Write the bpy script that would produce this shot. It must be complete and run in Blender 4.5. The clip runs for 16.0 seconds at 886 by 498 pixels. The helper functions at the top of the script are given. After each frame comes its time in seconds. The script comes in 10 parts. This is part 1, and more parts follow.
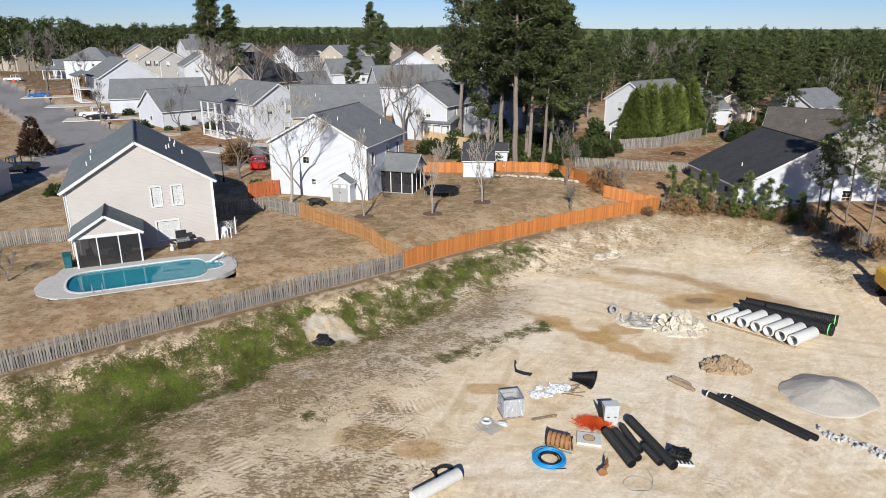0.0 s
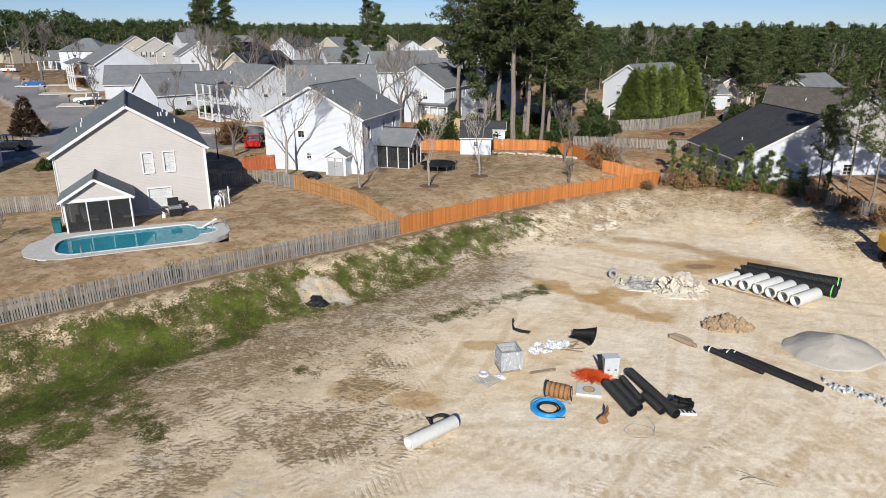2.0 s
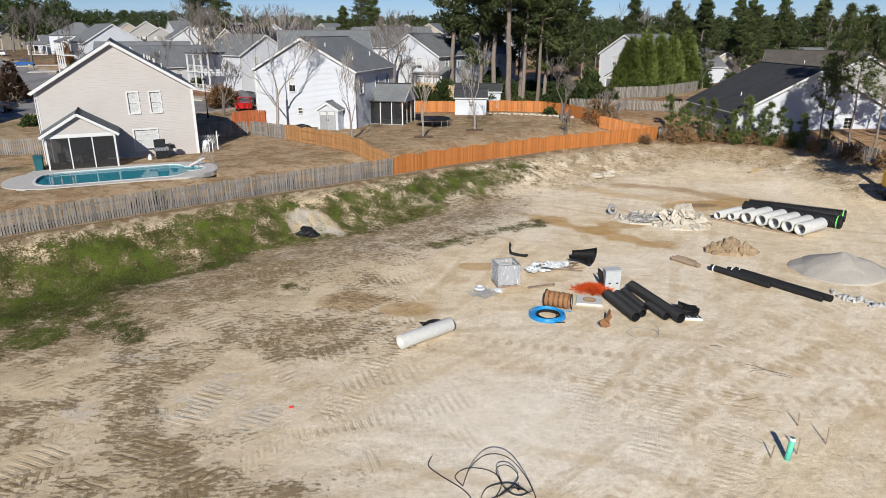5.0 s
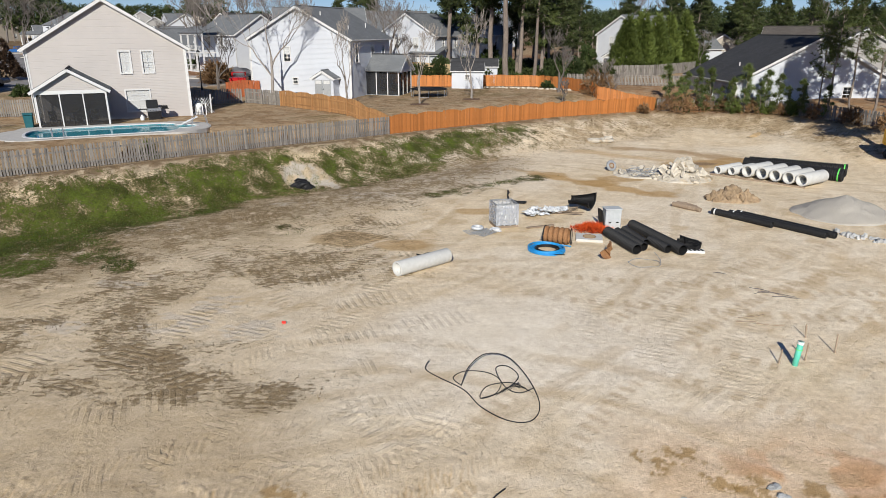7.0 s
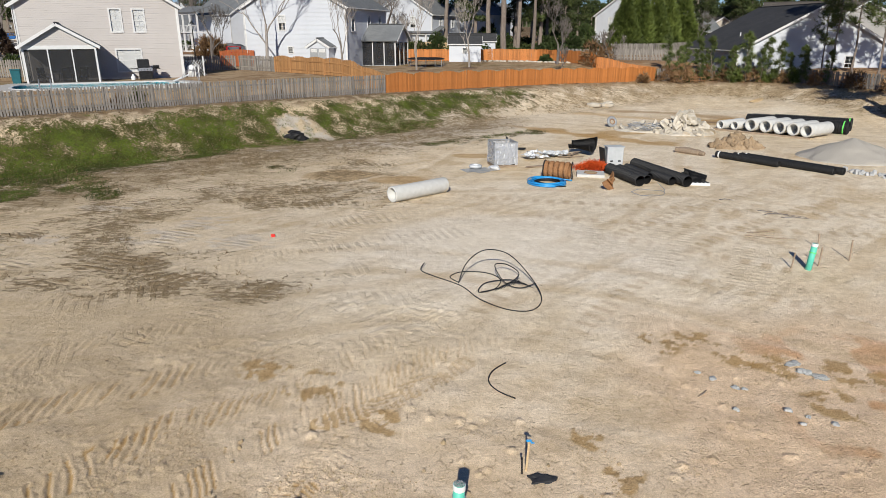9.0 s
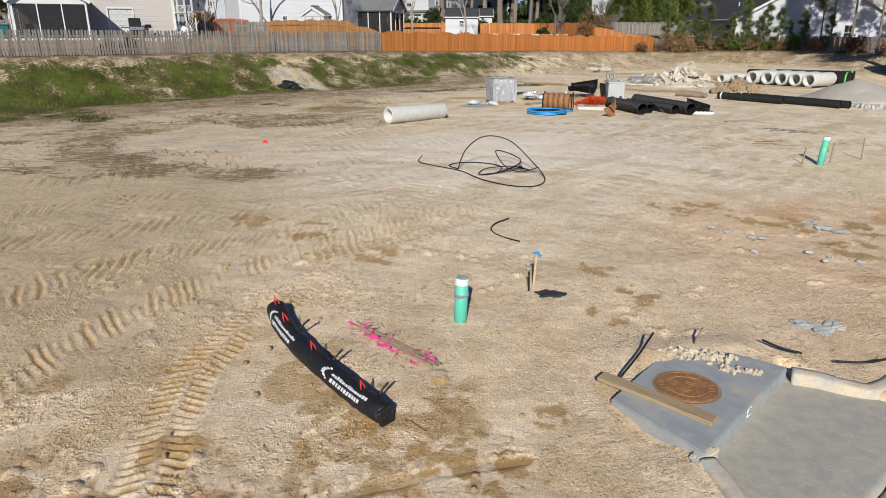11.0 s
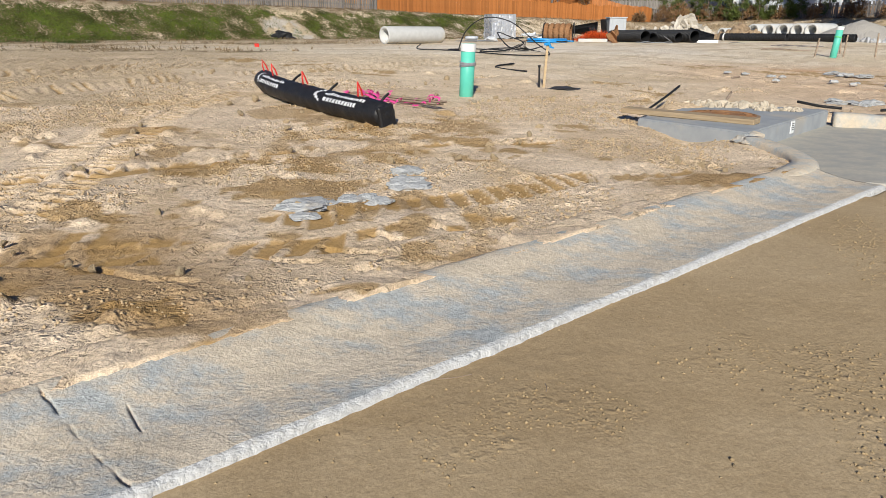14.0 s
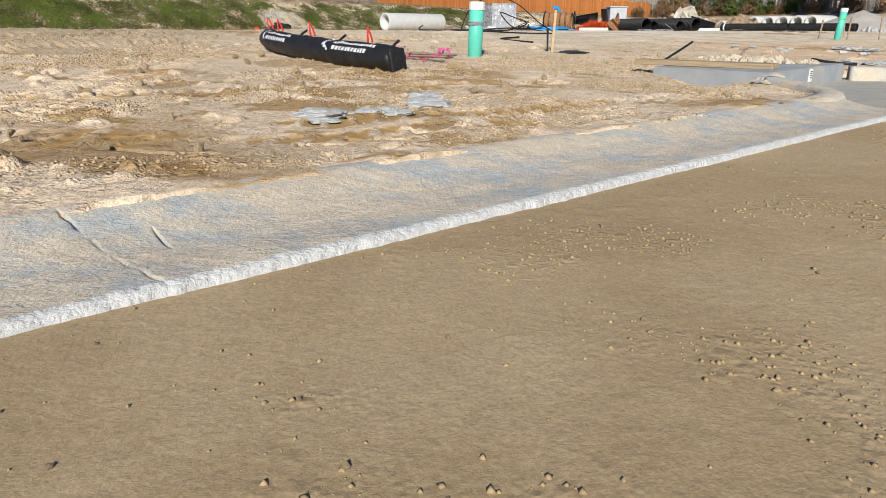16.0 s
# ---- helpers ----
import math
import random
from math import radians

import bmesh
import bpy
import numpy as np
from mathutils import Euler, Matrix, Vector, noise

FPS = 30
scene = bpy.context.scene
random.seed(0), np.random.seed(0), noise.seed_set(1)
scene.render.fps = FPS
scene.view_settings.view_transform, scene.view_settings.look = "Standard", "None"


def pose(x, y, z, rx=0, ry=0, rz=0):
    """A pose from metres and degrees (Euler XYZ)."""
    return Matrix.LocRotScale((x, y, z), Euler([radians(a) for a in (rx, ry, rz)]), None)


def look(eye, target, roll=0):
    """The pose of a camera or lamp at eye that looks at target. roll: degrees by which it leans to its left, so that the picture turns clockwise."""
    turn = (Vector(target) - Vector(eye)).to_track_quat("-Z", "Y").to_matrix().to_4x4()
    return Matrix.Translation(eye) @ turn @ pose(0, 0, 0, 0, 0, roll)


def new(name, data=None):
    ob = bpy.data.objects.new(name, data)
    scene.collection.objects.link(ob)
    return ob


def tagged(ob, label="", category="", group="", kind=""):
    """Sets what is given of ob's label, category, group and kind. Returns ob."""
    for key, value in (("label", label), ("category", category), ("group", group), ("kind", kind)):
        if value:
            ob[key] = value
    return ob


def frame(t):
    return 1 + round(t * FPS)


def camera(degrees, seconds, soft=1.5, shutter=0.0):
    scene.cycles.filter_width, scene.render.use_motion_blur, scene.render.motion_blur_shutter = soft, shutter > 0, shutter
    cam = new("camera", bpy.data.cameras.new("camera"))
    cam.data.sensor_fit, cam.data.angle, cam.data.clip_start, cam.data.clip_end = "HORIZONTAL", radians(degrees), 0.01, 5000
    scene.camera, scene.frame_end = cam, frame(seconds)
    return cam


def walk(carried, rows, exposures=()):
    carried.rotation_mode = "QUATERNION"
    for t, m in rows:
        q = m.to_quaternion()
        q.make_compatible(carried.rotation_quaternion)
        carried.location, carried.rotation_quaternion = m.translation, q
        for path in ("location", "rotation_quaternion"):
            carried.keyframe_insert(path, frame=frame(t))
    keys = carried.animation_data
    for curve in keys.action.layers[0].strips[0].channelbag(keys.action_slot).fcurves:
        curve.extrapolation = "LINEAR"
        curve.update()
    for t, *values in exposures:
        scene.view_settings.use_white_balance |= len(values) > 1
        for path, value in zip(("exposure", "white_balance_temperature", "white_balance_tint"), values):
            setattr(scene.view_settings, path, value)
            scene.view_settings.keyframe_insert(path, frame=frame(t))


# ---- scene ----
cam = camera(68.11, 16.0, soft=0.6)
# seconds, place in metres, turn in degrees
ROWS = [
    (0.0, 0.000, 0.000, 19.150, 71.58, -0.08, 0.00),
    (0.5, 0.089, -0.007, 18.501, 71.58, -0.08, -0.05),
    (1.0, 0.111, -0.016, 17.845, 71.58, -0.08, -0.10),
    (1.5, 0.107, -0.042, 17.174, 71.58, -0.08, -0.14),
    (2.0, 0.102, -0.022, 16.520, 71.58, -0.08, -0.19),
    (2.5, 0.107, 0.025, 15.813, 71.58, -0.08, -0.28),
    (3.0, 0.121, 0.073, 15.042, 71.58, -0.08, -0.35),
    (3.5, 0.130, 0.098, 14.329, 71.58, -0.08, -0.45),
    (4.0, 0.135, 0.008, 13.585, 71.58, -0.08, -0.50),
    (6.5, 0.138, -0.383, 9.858, 71.60, -0.07, -0.90),
    (7.0, 0.114, -0.492, 9.181, 71.60, -0.07, -0.96),
    (7.5, 0.109, -0.553, 8.481, 71.60, -0.07, -1.03),
    (8.0, 0.115, -0.536, 7.777, 71.60, -0.07, -1.07),
    (8.5, 0.158, -0.500, 7.050, 71.60, -0.07, -1.10),
    (11.0, 0.091, -0.733, 3.550, 71.58, -0.06, -1.51),
    (11.5, 0.059, -0.828, 2.880, 71.58, -0.06, -1.58),
    (12.0, 0.052, -0.873, 2.253, 71.58, -0.06, -1.65),
    (12.5, 0.036, -0.905, 1.757, 71.58, -0.06, -1.71),
    (13.0, 0.028, -0.930, 1.359, 71.58, -0.06, -1.79),
    (13.5, 0.022, -0.919, 1.099, 71.58, -0.06, -1.86),
    (14.0, -0.014, -0.904, 0.878, 71.58, -0.06, -1.93),
    (14.5, -0.058, -0.922, 0.711, 71.58, -0.06, -2.00),
    (15.0, -0.127, -0.942, 0.594, 71.58, -0.06, -2.03),
    (15.5, -0.155, -0.939, 0.515, 71.58, -0.06, -2.09),
    (16.0, -0.132, -0.920, 0.450, 71.58, -0.06, -2.15),
]
walk(cam, [(t, pose(x, y, z, rx, ry, rz)) for t, x, y, z, rx, ry, rz in ROWS],
     exposures=[(0.0, 0.22, 6250, 10), (4.0, 0.11, 6280, 10), (7.0, -0.01, 6350, 10), (11.0, -0.09, 6400, 10), (13.0, -0.06, 6400, 10), (16.0, 0.05, 6300, 10)])

# ---------------------------------------------------------------- light
SUN_UP, SUN_SIDE = 28.4, 6.8     # degrees: height of the sun, and how far it stands to the left of straight behind
world = bpy.data.worlds.new("sky")
scene.world = world
world.use_nodes = True
wn = world.node_tree.nodes
sky = wn.new("ShaderNodeTexSky")
sky.sky_type = "NISHITA"
sky.sun_disc = False
sky.sun_elevation = radians(SUN_UP)
sky.sun_rotation = radians(180 + SUN_SIDE)
sky.air_density, sky.dust_density, sky.ozone_density = 0.8, 0.0, 4.0
wn["Background"].inputs[1].default_value = 0.066
cool = wn.new("ShaderNodeMix")
cool.data_type, cool.blend_type = "RGBA", "MULTIPLY"
cool.inputs[0].default_value = 1.0
cool.inputs[7].default_value = (0.80, 0.88, 1.12, 1.0)     # a cooler white balance for the sky
world.node_tree.links.new(sky.outputs[0], cool.inputs[6])
world.node_tree.links.new(cool.outputs[2], wn["Background"].inputs[0])
sun = new("sun", bpy.data.lights.new("sun", "SUN"))
sun.data.energy, sun.data.angle, sun.data.color = 5.4, radians(0.53), (1.0, 0.945, 0.83)
to_sun = Vector((-math.sin(radians(SUN_SIDE)) * math.cos(radians(SUN_UP)), -math.cos(radians(SUN_SIDE)) * math.cos(radians(SUN_UP)), math.sin(radians(SUN_UP))))
sun.matrix_world = look(to_sun * 50, (0, 0, 0))

rng = np.random.default_rng(7)


# ---------------------------------------------------------------- materials
def shader(name, rough=0.8, metal=0.0, spec=0.3):
    m = bpy.data.materials.new(name)
    m.use_nodes = True
    t = m.node_tree
    p = t.nodes["Principled BSDF"]
    p.inputs["Roughness"].default_value = rough
    p.inputs["Metallic"].default_value = metal
    p.inputs["Specular IOR Level"].default_value = spec
    return m, t, p


def mix_rgb(t, fac, a, b, kind="MIX"):
    n = t.nodes.new("ShaderNodeMix")
    n.data_type, n.blend_type = "RGBA", kind
    for sock, v in ((n.inputs[0], fac), (n.inputs[6], a), (n.inputs[7], b)):
        if isinstance(v, (int, float)):
            sock.default_value = v
        elif isinstance(v, tuple):
            sock.default_value = (*v, 1.0)
        else:
            t.links.new(v, sock)
    return n.outputs[2]


def noise_tex(t, scale, detail=4.0, coord=None, rough=0.6):
    n = t.nodes.new("ShaderNodeTexNoise")
    n.inputs["Scale"].default_value, n.inputs["Detail"].default_value, n.inputs["Roughness"].default_value = scale, detail, rough
    if coord is not None:
        t.links.new(coord, n.inputs["Vector"])
    return n.outputs["Fac"]


def ramp(t, fac, lo, hi):
    n = t.nodes.new("ShaderNodeMapRange")
    n.inputs[1].default_value, n.inputs[2].default_value = lo, hi
    t.links.new(fac, n.inputs[0])
    return n.outputs[0]


def bump(t, p, height, strength, distance=0.02):
    n = t.nodes.new("ShaderNodeBump")
    n.inputs["Strength"].default_value, n.inputs["Distance"].default_value = strength, distance
    t.links.new(height, n.inputs["Height"])
    t.links.new(n.outputs[0], p.inputs["Normal"])


def surface(name, a, b, scale=6.0, rough=0.8, metal=0.0, relief=0.3, depth=0.01, stain=None, stain_at=(0.58, 0.75), stretch=(1, 1, 1), vary=0.15, spec=0.3, island=False):
    """Two colours mixed by grain, stains of a third at a larger scale, each object a little lighter or darker."""
    m, t, p = shader(name, rough, metal, spec)
    tc = t.nodes.new("ShaderNodeTexCoord")
    mp = t.nodes.new("ShaderNodeMapping")
    mp.inputs["Scale"].default_value = stretch
    t.links.new(tc.outputs["Object"], mp.inputs[0])
    g = noise_tex(t, scale, 5.0, mp.outputs[0])
    col = mix_rgb(t, ramp(t, g, 0.35, 0.68), a, b)
    if stain:
        col = mix_rgb(t, ramp(t, noise_tex(t, scale * 0.21, 3.0, mp.outputs[0]), *stain_at), col, stain)
    if vary:
        if island:
            oi = t.nodes.new("ShaderNodeNewGeometry")
            r = oi.outputs["Random Per Island"]
        else:
            oi = t.nodes.new("ShaderNodeObjectInfo")
            r = oi.outputs["Random"]
        mr = t.nodes.new("ShaderNodeMapRange")
        mr.inputs[3].default_value, mr.inputs[4].default_value = 1 - vary, 1 + vary
        t.links.new(r, mr.inputs[0])
        cmb = t.nodes.new("ShaderNodeCombineColor")
        for k in range(3):
            t.links.new(mr.outputs[0], cmb.inputs[k])
        col = mix_rgb(t, 1.0, col, cmb.outputs[0], "MULTIPLY")
    t.links.new(col, p.inputs["Base Color"])
    if relief:
        bump(t, p, g, relief, depth)
    return m


def lapped(name, a, b, pitch=0.115, rough=0.55):
    """Vinyl lap siding: boards that step out downwards, with faint weathering."""
    m, t, p = shader(name, rough, 0.0, 0.3)
    tc = t.nodes.new("ShaderNodeTexCoord")
    sx = t.nodes.new("ShaderNodeSeparateXYZ")
    t.links.new(tc.outputs["Object"], sx.inputs[0])
    mul = t.nodes.new("ShaderNodeMath")
    mul.operation, mul.inputs[1].default_value = "DIVIDE", pitch
    t.links.new(sx.outputs[2], mul.inputs[0])
    fr = t.nodes.new("ShaderNodeMath")
    fr.operation = "FRACT"
    t.links.new(mul.outputs[0], fr.inputs[0])
    inv = t.nodes.new("ShaderNodeMath")
    inv.operation, inv.inputs[0].default_value = "SUBTRACT", 1.0
    t.links.new(fr.outputs[0], inv.inputs[1])
    bump(t, p, inv.outputs[0], 0.6, 0.02)
    col = mix_rgb(t, ramp(t, noise_tex(t, 0.5, 5.0, tc.outputs["Object"]), 0.35, 0.7), a, b)
    t.links.new(col, p.inputs["Base Color"])
    return m


def shingled(name, a, b, dark):
    m, t, p = shader(name, 0.9, 0.0, 0.2)
    tc = t.nodes.new("ShaderNodeTexCoord")
    br = t.nodes.new("ShaderNodeTexBrick")
    br.inputs["Scale"].default_value = 1.0
    br.inputs["Brick Width"].default_value, br.inputs["Row Height"].default_value, br.inputs["Mortar Size"].default_value = 0.33, 0.145, 0.008
    br.inputs["Color1"].default_value, br.inputs["Color2"].default_value, br.inputs["Mortar"].default_value = (*a, 1), (*b, 1), (*dark, 1)
    br.inputs["Bias"].default_value = 0.0
    t.links.new(tc.outputs["UV"], br.inputs[0])
    streak = ramp(t, noise_tex(t, 0.7, 5.0, tc.outputs["Object"]), 0.4, 0.75)
    col = mix_rgb(t, streak, br.outputs["Color"], tuple(0.72 * v for v in a))
    col = mix_rgb(t, 0.35, col, mix_rgb(t, noise_tex(t, 40, 2.0, tc.outputs["Object"]), a, b))
    t.links.new(col, p.inputs["Base Color"])
    bump(t, p, br.outputs["Fac"], -0.4, 0.01)
    return m


def glass(name, tint=(0.02, 0.025, 0.03), rough=0.04):
    m, t, p = shader(name, rough, 0.0, 0.5)
    p.inputs["Base Color"].default_value = (*tint, 1)
    p.inputs["Alpha"].default_value = 0.07
    return m


def mesh_screen(name):
    """Fine insect screen: half open."""
    m, t, p = shader(name, 0.7)
    p.inputs["Base Color"].default_value = (0.03, 0.03, 0.032, 1)
    p.inputs["Alpha"].default_value = 0.5
    return m


def foliage(name, a, b, rough=0.6):
    m, t, p = shader(name, rough, 0.0, 0.25)
    g = t.nodes.new("ShaderNodeNewGeometry")
    oi = t.nodes.new("ShaderNodeObjectInfo")
    tc = t.nodes.new("ShaderNodeTexCoord")
    col = mix_rgb(t, g.outputs["Random Per Island"], a, b)
    col = mix_rgb(t, ramp(t, noise_tex(t, 0.35, 3.0, tc.outputs["Object"]), 0.4, 0.65), col, tuple(0.6 * v for v in a))
    mr = t.nodes.new("ShaderNodeMapRange")
    mr.inputs[3].default_value, mr.inputs[4].default_value = 0.75, 1.25
    t.links.new(oi.outputs["Random"], mr.inputs[0])
    cmb = t.nodes.new("ShaderNodeCombineColor")
    for k in range(3):
        t.links.new(mr.outputs[0], cmb.inputs[k])
    t.links.new(mix_rgb(t, 1.0, col, cmb.outputs[0], "MULTIPLY"), p.inputs["Base Color"])
    return m


M = {}
M["siding_cream"] = lapped("siding_cream", (0.475, 0.445, 0.425), (0.435, 0.405, 0.388))
M["siding_white"] = lapped("siding_white", (0.54, 0.565, 0.61), (0.49, 0.51, 0.555))
M["siding_beige"] = lapped("siding_beige", (0.44, 0.39, 0.325), (0.39, 0.345, 0.285))
M["siding_gray"] = lapped("siding_gray", (0.36, 0.35, 0.33), (0.31, 0.30, 0.29))
M["roof_blue"] = shingled("roof_blue", (0.125, 0.145, 0.155), (0.175, 0.195, 0.205), (0.06, 0.068, 0.075))
M["roof_gray"] = shingled("roof_gray", (0.155, 0.164, 0.172), (0.205, 0.214, 0.222), (0.085, 0.088, 0.09))
M["roof_dark"] = shingled("roof_dark", (0.045, 0.047, 0.05), (0.07, 0.07, 0.075), (0.02, 0.02, 0.02))
M["roof_brown"] = shingled("roof_brown", (0.075, 0.065, 0.06), (0.13, 0.115, 0.10), (0.03, 0.03, 0.03))
M["white_trim"] = surface("white_trim", (0.64, 0.64, 0.635), (0.58, 0.58, 0.575), 3, 0.45, relief=0.05, vary=0.03)
M["glass"] = glass("glass")
M["blind"] = surface("blind", (0.72, 0.73, 0.73), (0.62, 0.63, 0.63), 20, 0.6, stretch=(0.1, 0.1, 6), vary=0.05, relief=0)
M["screen"] = mesh_screen("screen")
M["shutter"] = surface("shutter", (0.03, 0.03, 0.035), (0.05, 0.05, 0.05), 12, 0.6)
M["gray_door"] = surface("gray_door", (0.28, 0.29, 0.30), (0.33, 0.34, 0.35), 8, 0.6)
M["old_wood"] = surface("old_wood", (0.165, 0.15, 0.135), (0.265, 0.245, 0.222), 9, 0.9, relief=0.5, stretch=(6, 6, 0.5), stain=(0.13, 0.115, 0.10), vary=0.3)
M["orange_wood"] = surface("orange_wood", (0.38, 0.135, 0.034), (0.47, 0.185, 0.055), 7, 0.65, relief=0.4, stretch=(6, 6, 0.5), stain=(0.32, 0.115, 0.035), vary=0.2)
M["tan_wood"] = surface("tan_wood", (0.30, 0.155, 0.06), (0.39, 0.215, 0.095), 7, 0.75, relief=0.4, stretch=(6, 6, 0.5), stain=(0.24, 0.12, 0.05), vary=0.2)
M["red_wood"] = surface("red_wood", (0.32, 0.085, 0.03), (0.42, 0.13, 0.05), 7, 0.7, relief=0.4, stretch=(6, 6, 0.5), vary=0.15)
M["pale_concrete"] = surface("pale_concrete", (0.56, 0.56, 0.54), (0.49, 0.49, 0.47), 5, 0.85, relief=0.3, stain=(0.60, 0.55, 0.45), vary=0.06)
M["gray_concrete"] = surface("gray_concrete", (0.30, 0.32, 0.335), (0.38, 0.395, 0.40), 6, 0.9, relief=0.3, stain=(0.50, 0.44, 0.35), vary=0.08)
M["bark"] = surface("bark", (0.15, 0.12, 0.10), (0.27, 0.225, 0.19), 5, 0.95, relief=0.9, depth=0.05, stretch=(3, 3, 0.6), vary=0.15)
M["pale_bark"] = surface("pale_bark", (0.21, 0.185, 0.165), (0.33, 0.295, 0.265), 9, 0.9, relief=0.5, stretch=(2, 2, 0.5), stain=(0.25, 0.22, 0.19), vary=0.12)
M["gray_bark"] = surface("gray_bark", (0.115, 0.10, 0.09), (0.20, 0.175, 0.16), 7, 0.95, relief=0.5, stretch=(2, 2, 0.5), vary=0.2)
M["needles"] = foliage("needles", (0.034, 0.048, 0.014), (0.092, 0.112, 0.034))
M["far_needles"] = foliage("far_needles", (0.036, 0.054, 0.015), (0.092, 0.118, 0.036))
M["conifer"] = foliage("conifer", (0.075, 0.105, 0.022), (0.17, 0.21, 0.05))
M["shrub"] = foliage("shrub", (0.03, 0.05, 0.014), (0.075, 0.10, 0.03))
M["dead_leaf"] = foliage("dead_leaf", (0.20, 0.11, 0.05), (0.30, 0.19, 0.10))
M["black_plastic"] = surface("black_plastic", (0.012, 0.012, 0.013), (0.022, 0.022, 0.023), 6, 0.6, relief=0.15, stain=(0.06, 0.05, 0.04), stain_at=(0.66, 0.9), vary=0.1, spec=0.3)
M["white_plastic"] = surface("white_plastic", (0.74, 0.76, 0.76), (0.66, 0.68, 0.69), 4, 0.5, relief=0.08, stain=(0.55, 0.50, 0.42), vary=0.04)
M["rust"] = surface("rust", (0.22, 0.105, 0.045), (0.33, 0.18, 0.085), 14, 0.9, relief=0.6, stain=(0.12, 0.06, 0.035), vary=0.1)
M["rust_stain"] = surface("rust_stain", (0.26, 0.16, 0.09), (0.33, 0.25, 0.18), 9, 0.9, relief=0.3, vary=0)
M["green_pvc"] = surface("green_pvc", (0.10, 0.50, 0.38), (0.13, 0.56, 0.43), 5, 0.45, relief=0.05, stain=(0.45, 0.50, 0.40), stain_at=(0.6, 0.8), vary=0.03)
M["white_pvc"] = surface("white_pvc", (0.78, 0.79, 0.78), (0.72, 0.73, 0.72), 5, 0.45, relief=0.05, vary=0.03)
M["timber"] = surface("timber", (0.46, 0.33, 0.18), (0.58, 0.44, 0.27), 6, 0.8, relief=0.4, stretch=(0.5, 6, 6), stain=(0.36, 0.27, 0.17), vary=0.12)
M["steel"] = surface("steel", (0.45, 0.46, 0.48), (0.55, 0.56, 0.58), 9, 0.4, 0.8, relief=0.1)
M["black_metal"] = surface("black_metal", (0.015, 0.015, 0.016), (0.03, 0.03, 0.03), 9, 0.4, 0.2, relief=0.1)
M["tyre"] = surface("tyre", (0.02, 0.02, 0.02), (0.035, 0.033, 0.03), 9, 0.85, relief=0.2)


# ---------------------------------------------------------------- mesh helpers
def mesh_of(name, bm, material, smooth=False):
    me = bpy.data.meshes.new(name)
    bm.to_mesh(me)
    bm.free()
    if material is not None:
        me.materials.append(material)
    if smooth:
        me.shade_smooth()
    return me


def part(name, bm, material, parent=None, label="", smooth=False):
    """Link a bmesh as one mesh object, under a thing or a part."""
    ob = new(name, mesh_of(name, bm, material, smooth))
    if parent is not None:
        ob.parent = parent
    if label:
        tagged(ob, label)
    return ob


def shared(name, me, parent, m=None):
    ob = new(name, me)
    ob.parent = parent
    if m is not None:
        ob.matrix_basis = m
    return ob


def thing(name, label, category, m=None, group="", kind=""):
    ob = new(name)
    ob.empty_display_size = 0.2
    if m is not None:
        ob.matrix_basis = m
    return tagged(ob, label, category, group, kind)


def solid(name, bm, material, label, category, m=None, group="", kind="", smooth=False):
    ob = new(name, mesh_of(name, bm, material, smooth))
    if m is not None:
        ob.matrix_basis = m
    return tagged(ob, label, category, group, kind)


def raw_mesh(name, verts, faces, material, smooth=False):
    """A mesh from arrays: faces of one corner count."""
    me = bpy.data.meshes.new(name)
    verts, faces = np.asarray(verts, np.float32), np.asarray(faces, np.int32)
    n, k = faces.shape
    me.vertices.add(len(verts))
    me.vertices.foreach_set("co", verts.ravel())
    me.loops.add(n * k)
    me.loops.foreach_set("vertex_index", faces.ravel())
    me.polygons.add(n)
    me.polygons.foreach_set("loop_start", np.arange(0, n * k, k, dtype=np.int32))
    me.update(calc_edges=True)
    me.materials.append(material)
    if smooth:
        me.shade_smooth()
    return me


def box(bm, c, s, rz=0.0, rx=0.0, ry=0.0, bevel=0.0):
    """A box with its centre at c and sides s."""
    g = bmesh.ops.create_cube(bm, size=1.0, matrix=Matrix.LocRotScale(Vector(c), Euler((radians(rx), radians(ry), radians(rz))), Vector(s)))
    if bevel:
        edges = list({e for v in g["verts"] for e in v.link_edges})
        bmesh.ops.bevel(bm, geom=edges, offset=bevel, segments=1, affect="EDGES")
    return g["verts"]


def new_box(c, s, rz=0.0, rx=0.0, ry=0.0, bevel=0.0):
    bm = bmesh.new()
    box(bm, c, s, rz, rx, ry, bevel)
    return bm


def tube(bm, pts, r, seg=8, caps=True, closed=False):
    """A round bar along pts; r is one radius or one for each point."""
    pts = [Vector(p) for p in pts]
    n = len(pts)
    rs = [r] * n if isinstance(r, (int, float)) else list(r)
    rings, up = [], None
    for i, p in enumerate(pts):
        if closed:
            d = pts[(i + 1) % n] - pts[i - 1]
        else:
            d = pts[min(i + 1, n - 1)] - pts[max(i - 1, 0)]
        d = d.normalized() if d.length > 1e-9 else Vector((0, 0, 1))
        if up is None:
            up = Vector((0, 0, 1)) if abs(d.z) < 0.9 else Vector((1, 0, 0))
        a = (up - d * up.dot(d)).normalized()
        up = a
        b = d.cross(a)
        rings.append([bm.verts.new(p + (a * math.cos(2 * math.pi * k / seg) + b * math.sin(2 * math.pi * k / seg)) * rs[i]) for k in range(seg)])
    last = n if closed else n - 1
    for i in range(last):
        q, w = rings[i], rings[(i + 1) % n]
        for k in range(seg):
            bm.faces.new((q[k], q[(k + 1) % seg], w[(k + 1) % seg], w[k]))
    if caps and not closed:
        bm.faces.new(rings[0][::-1])
        bm.faces.new(rings[-1])


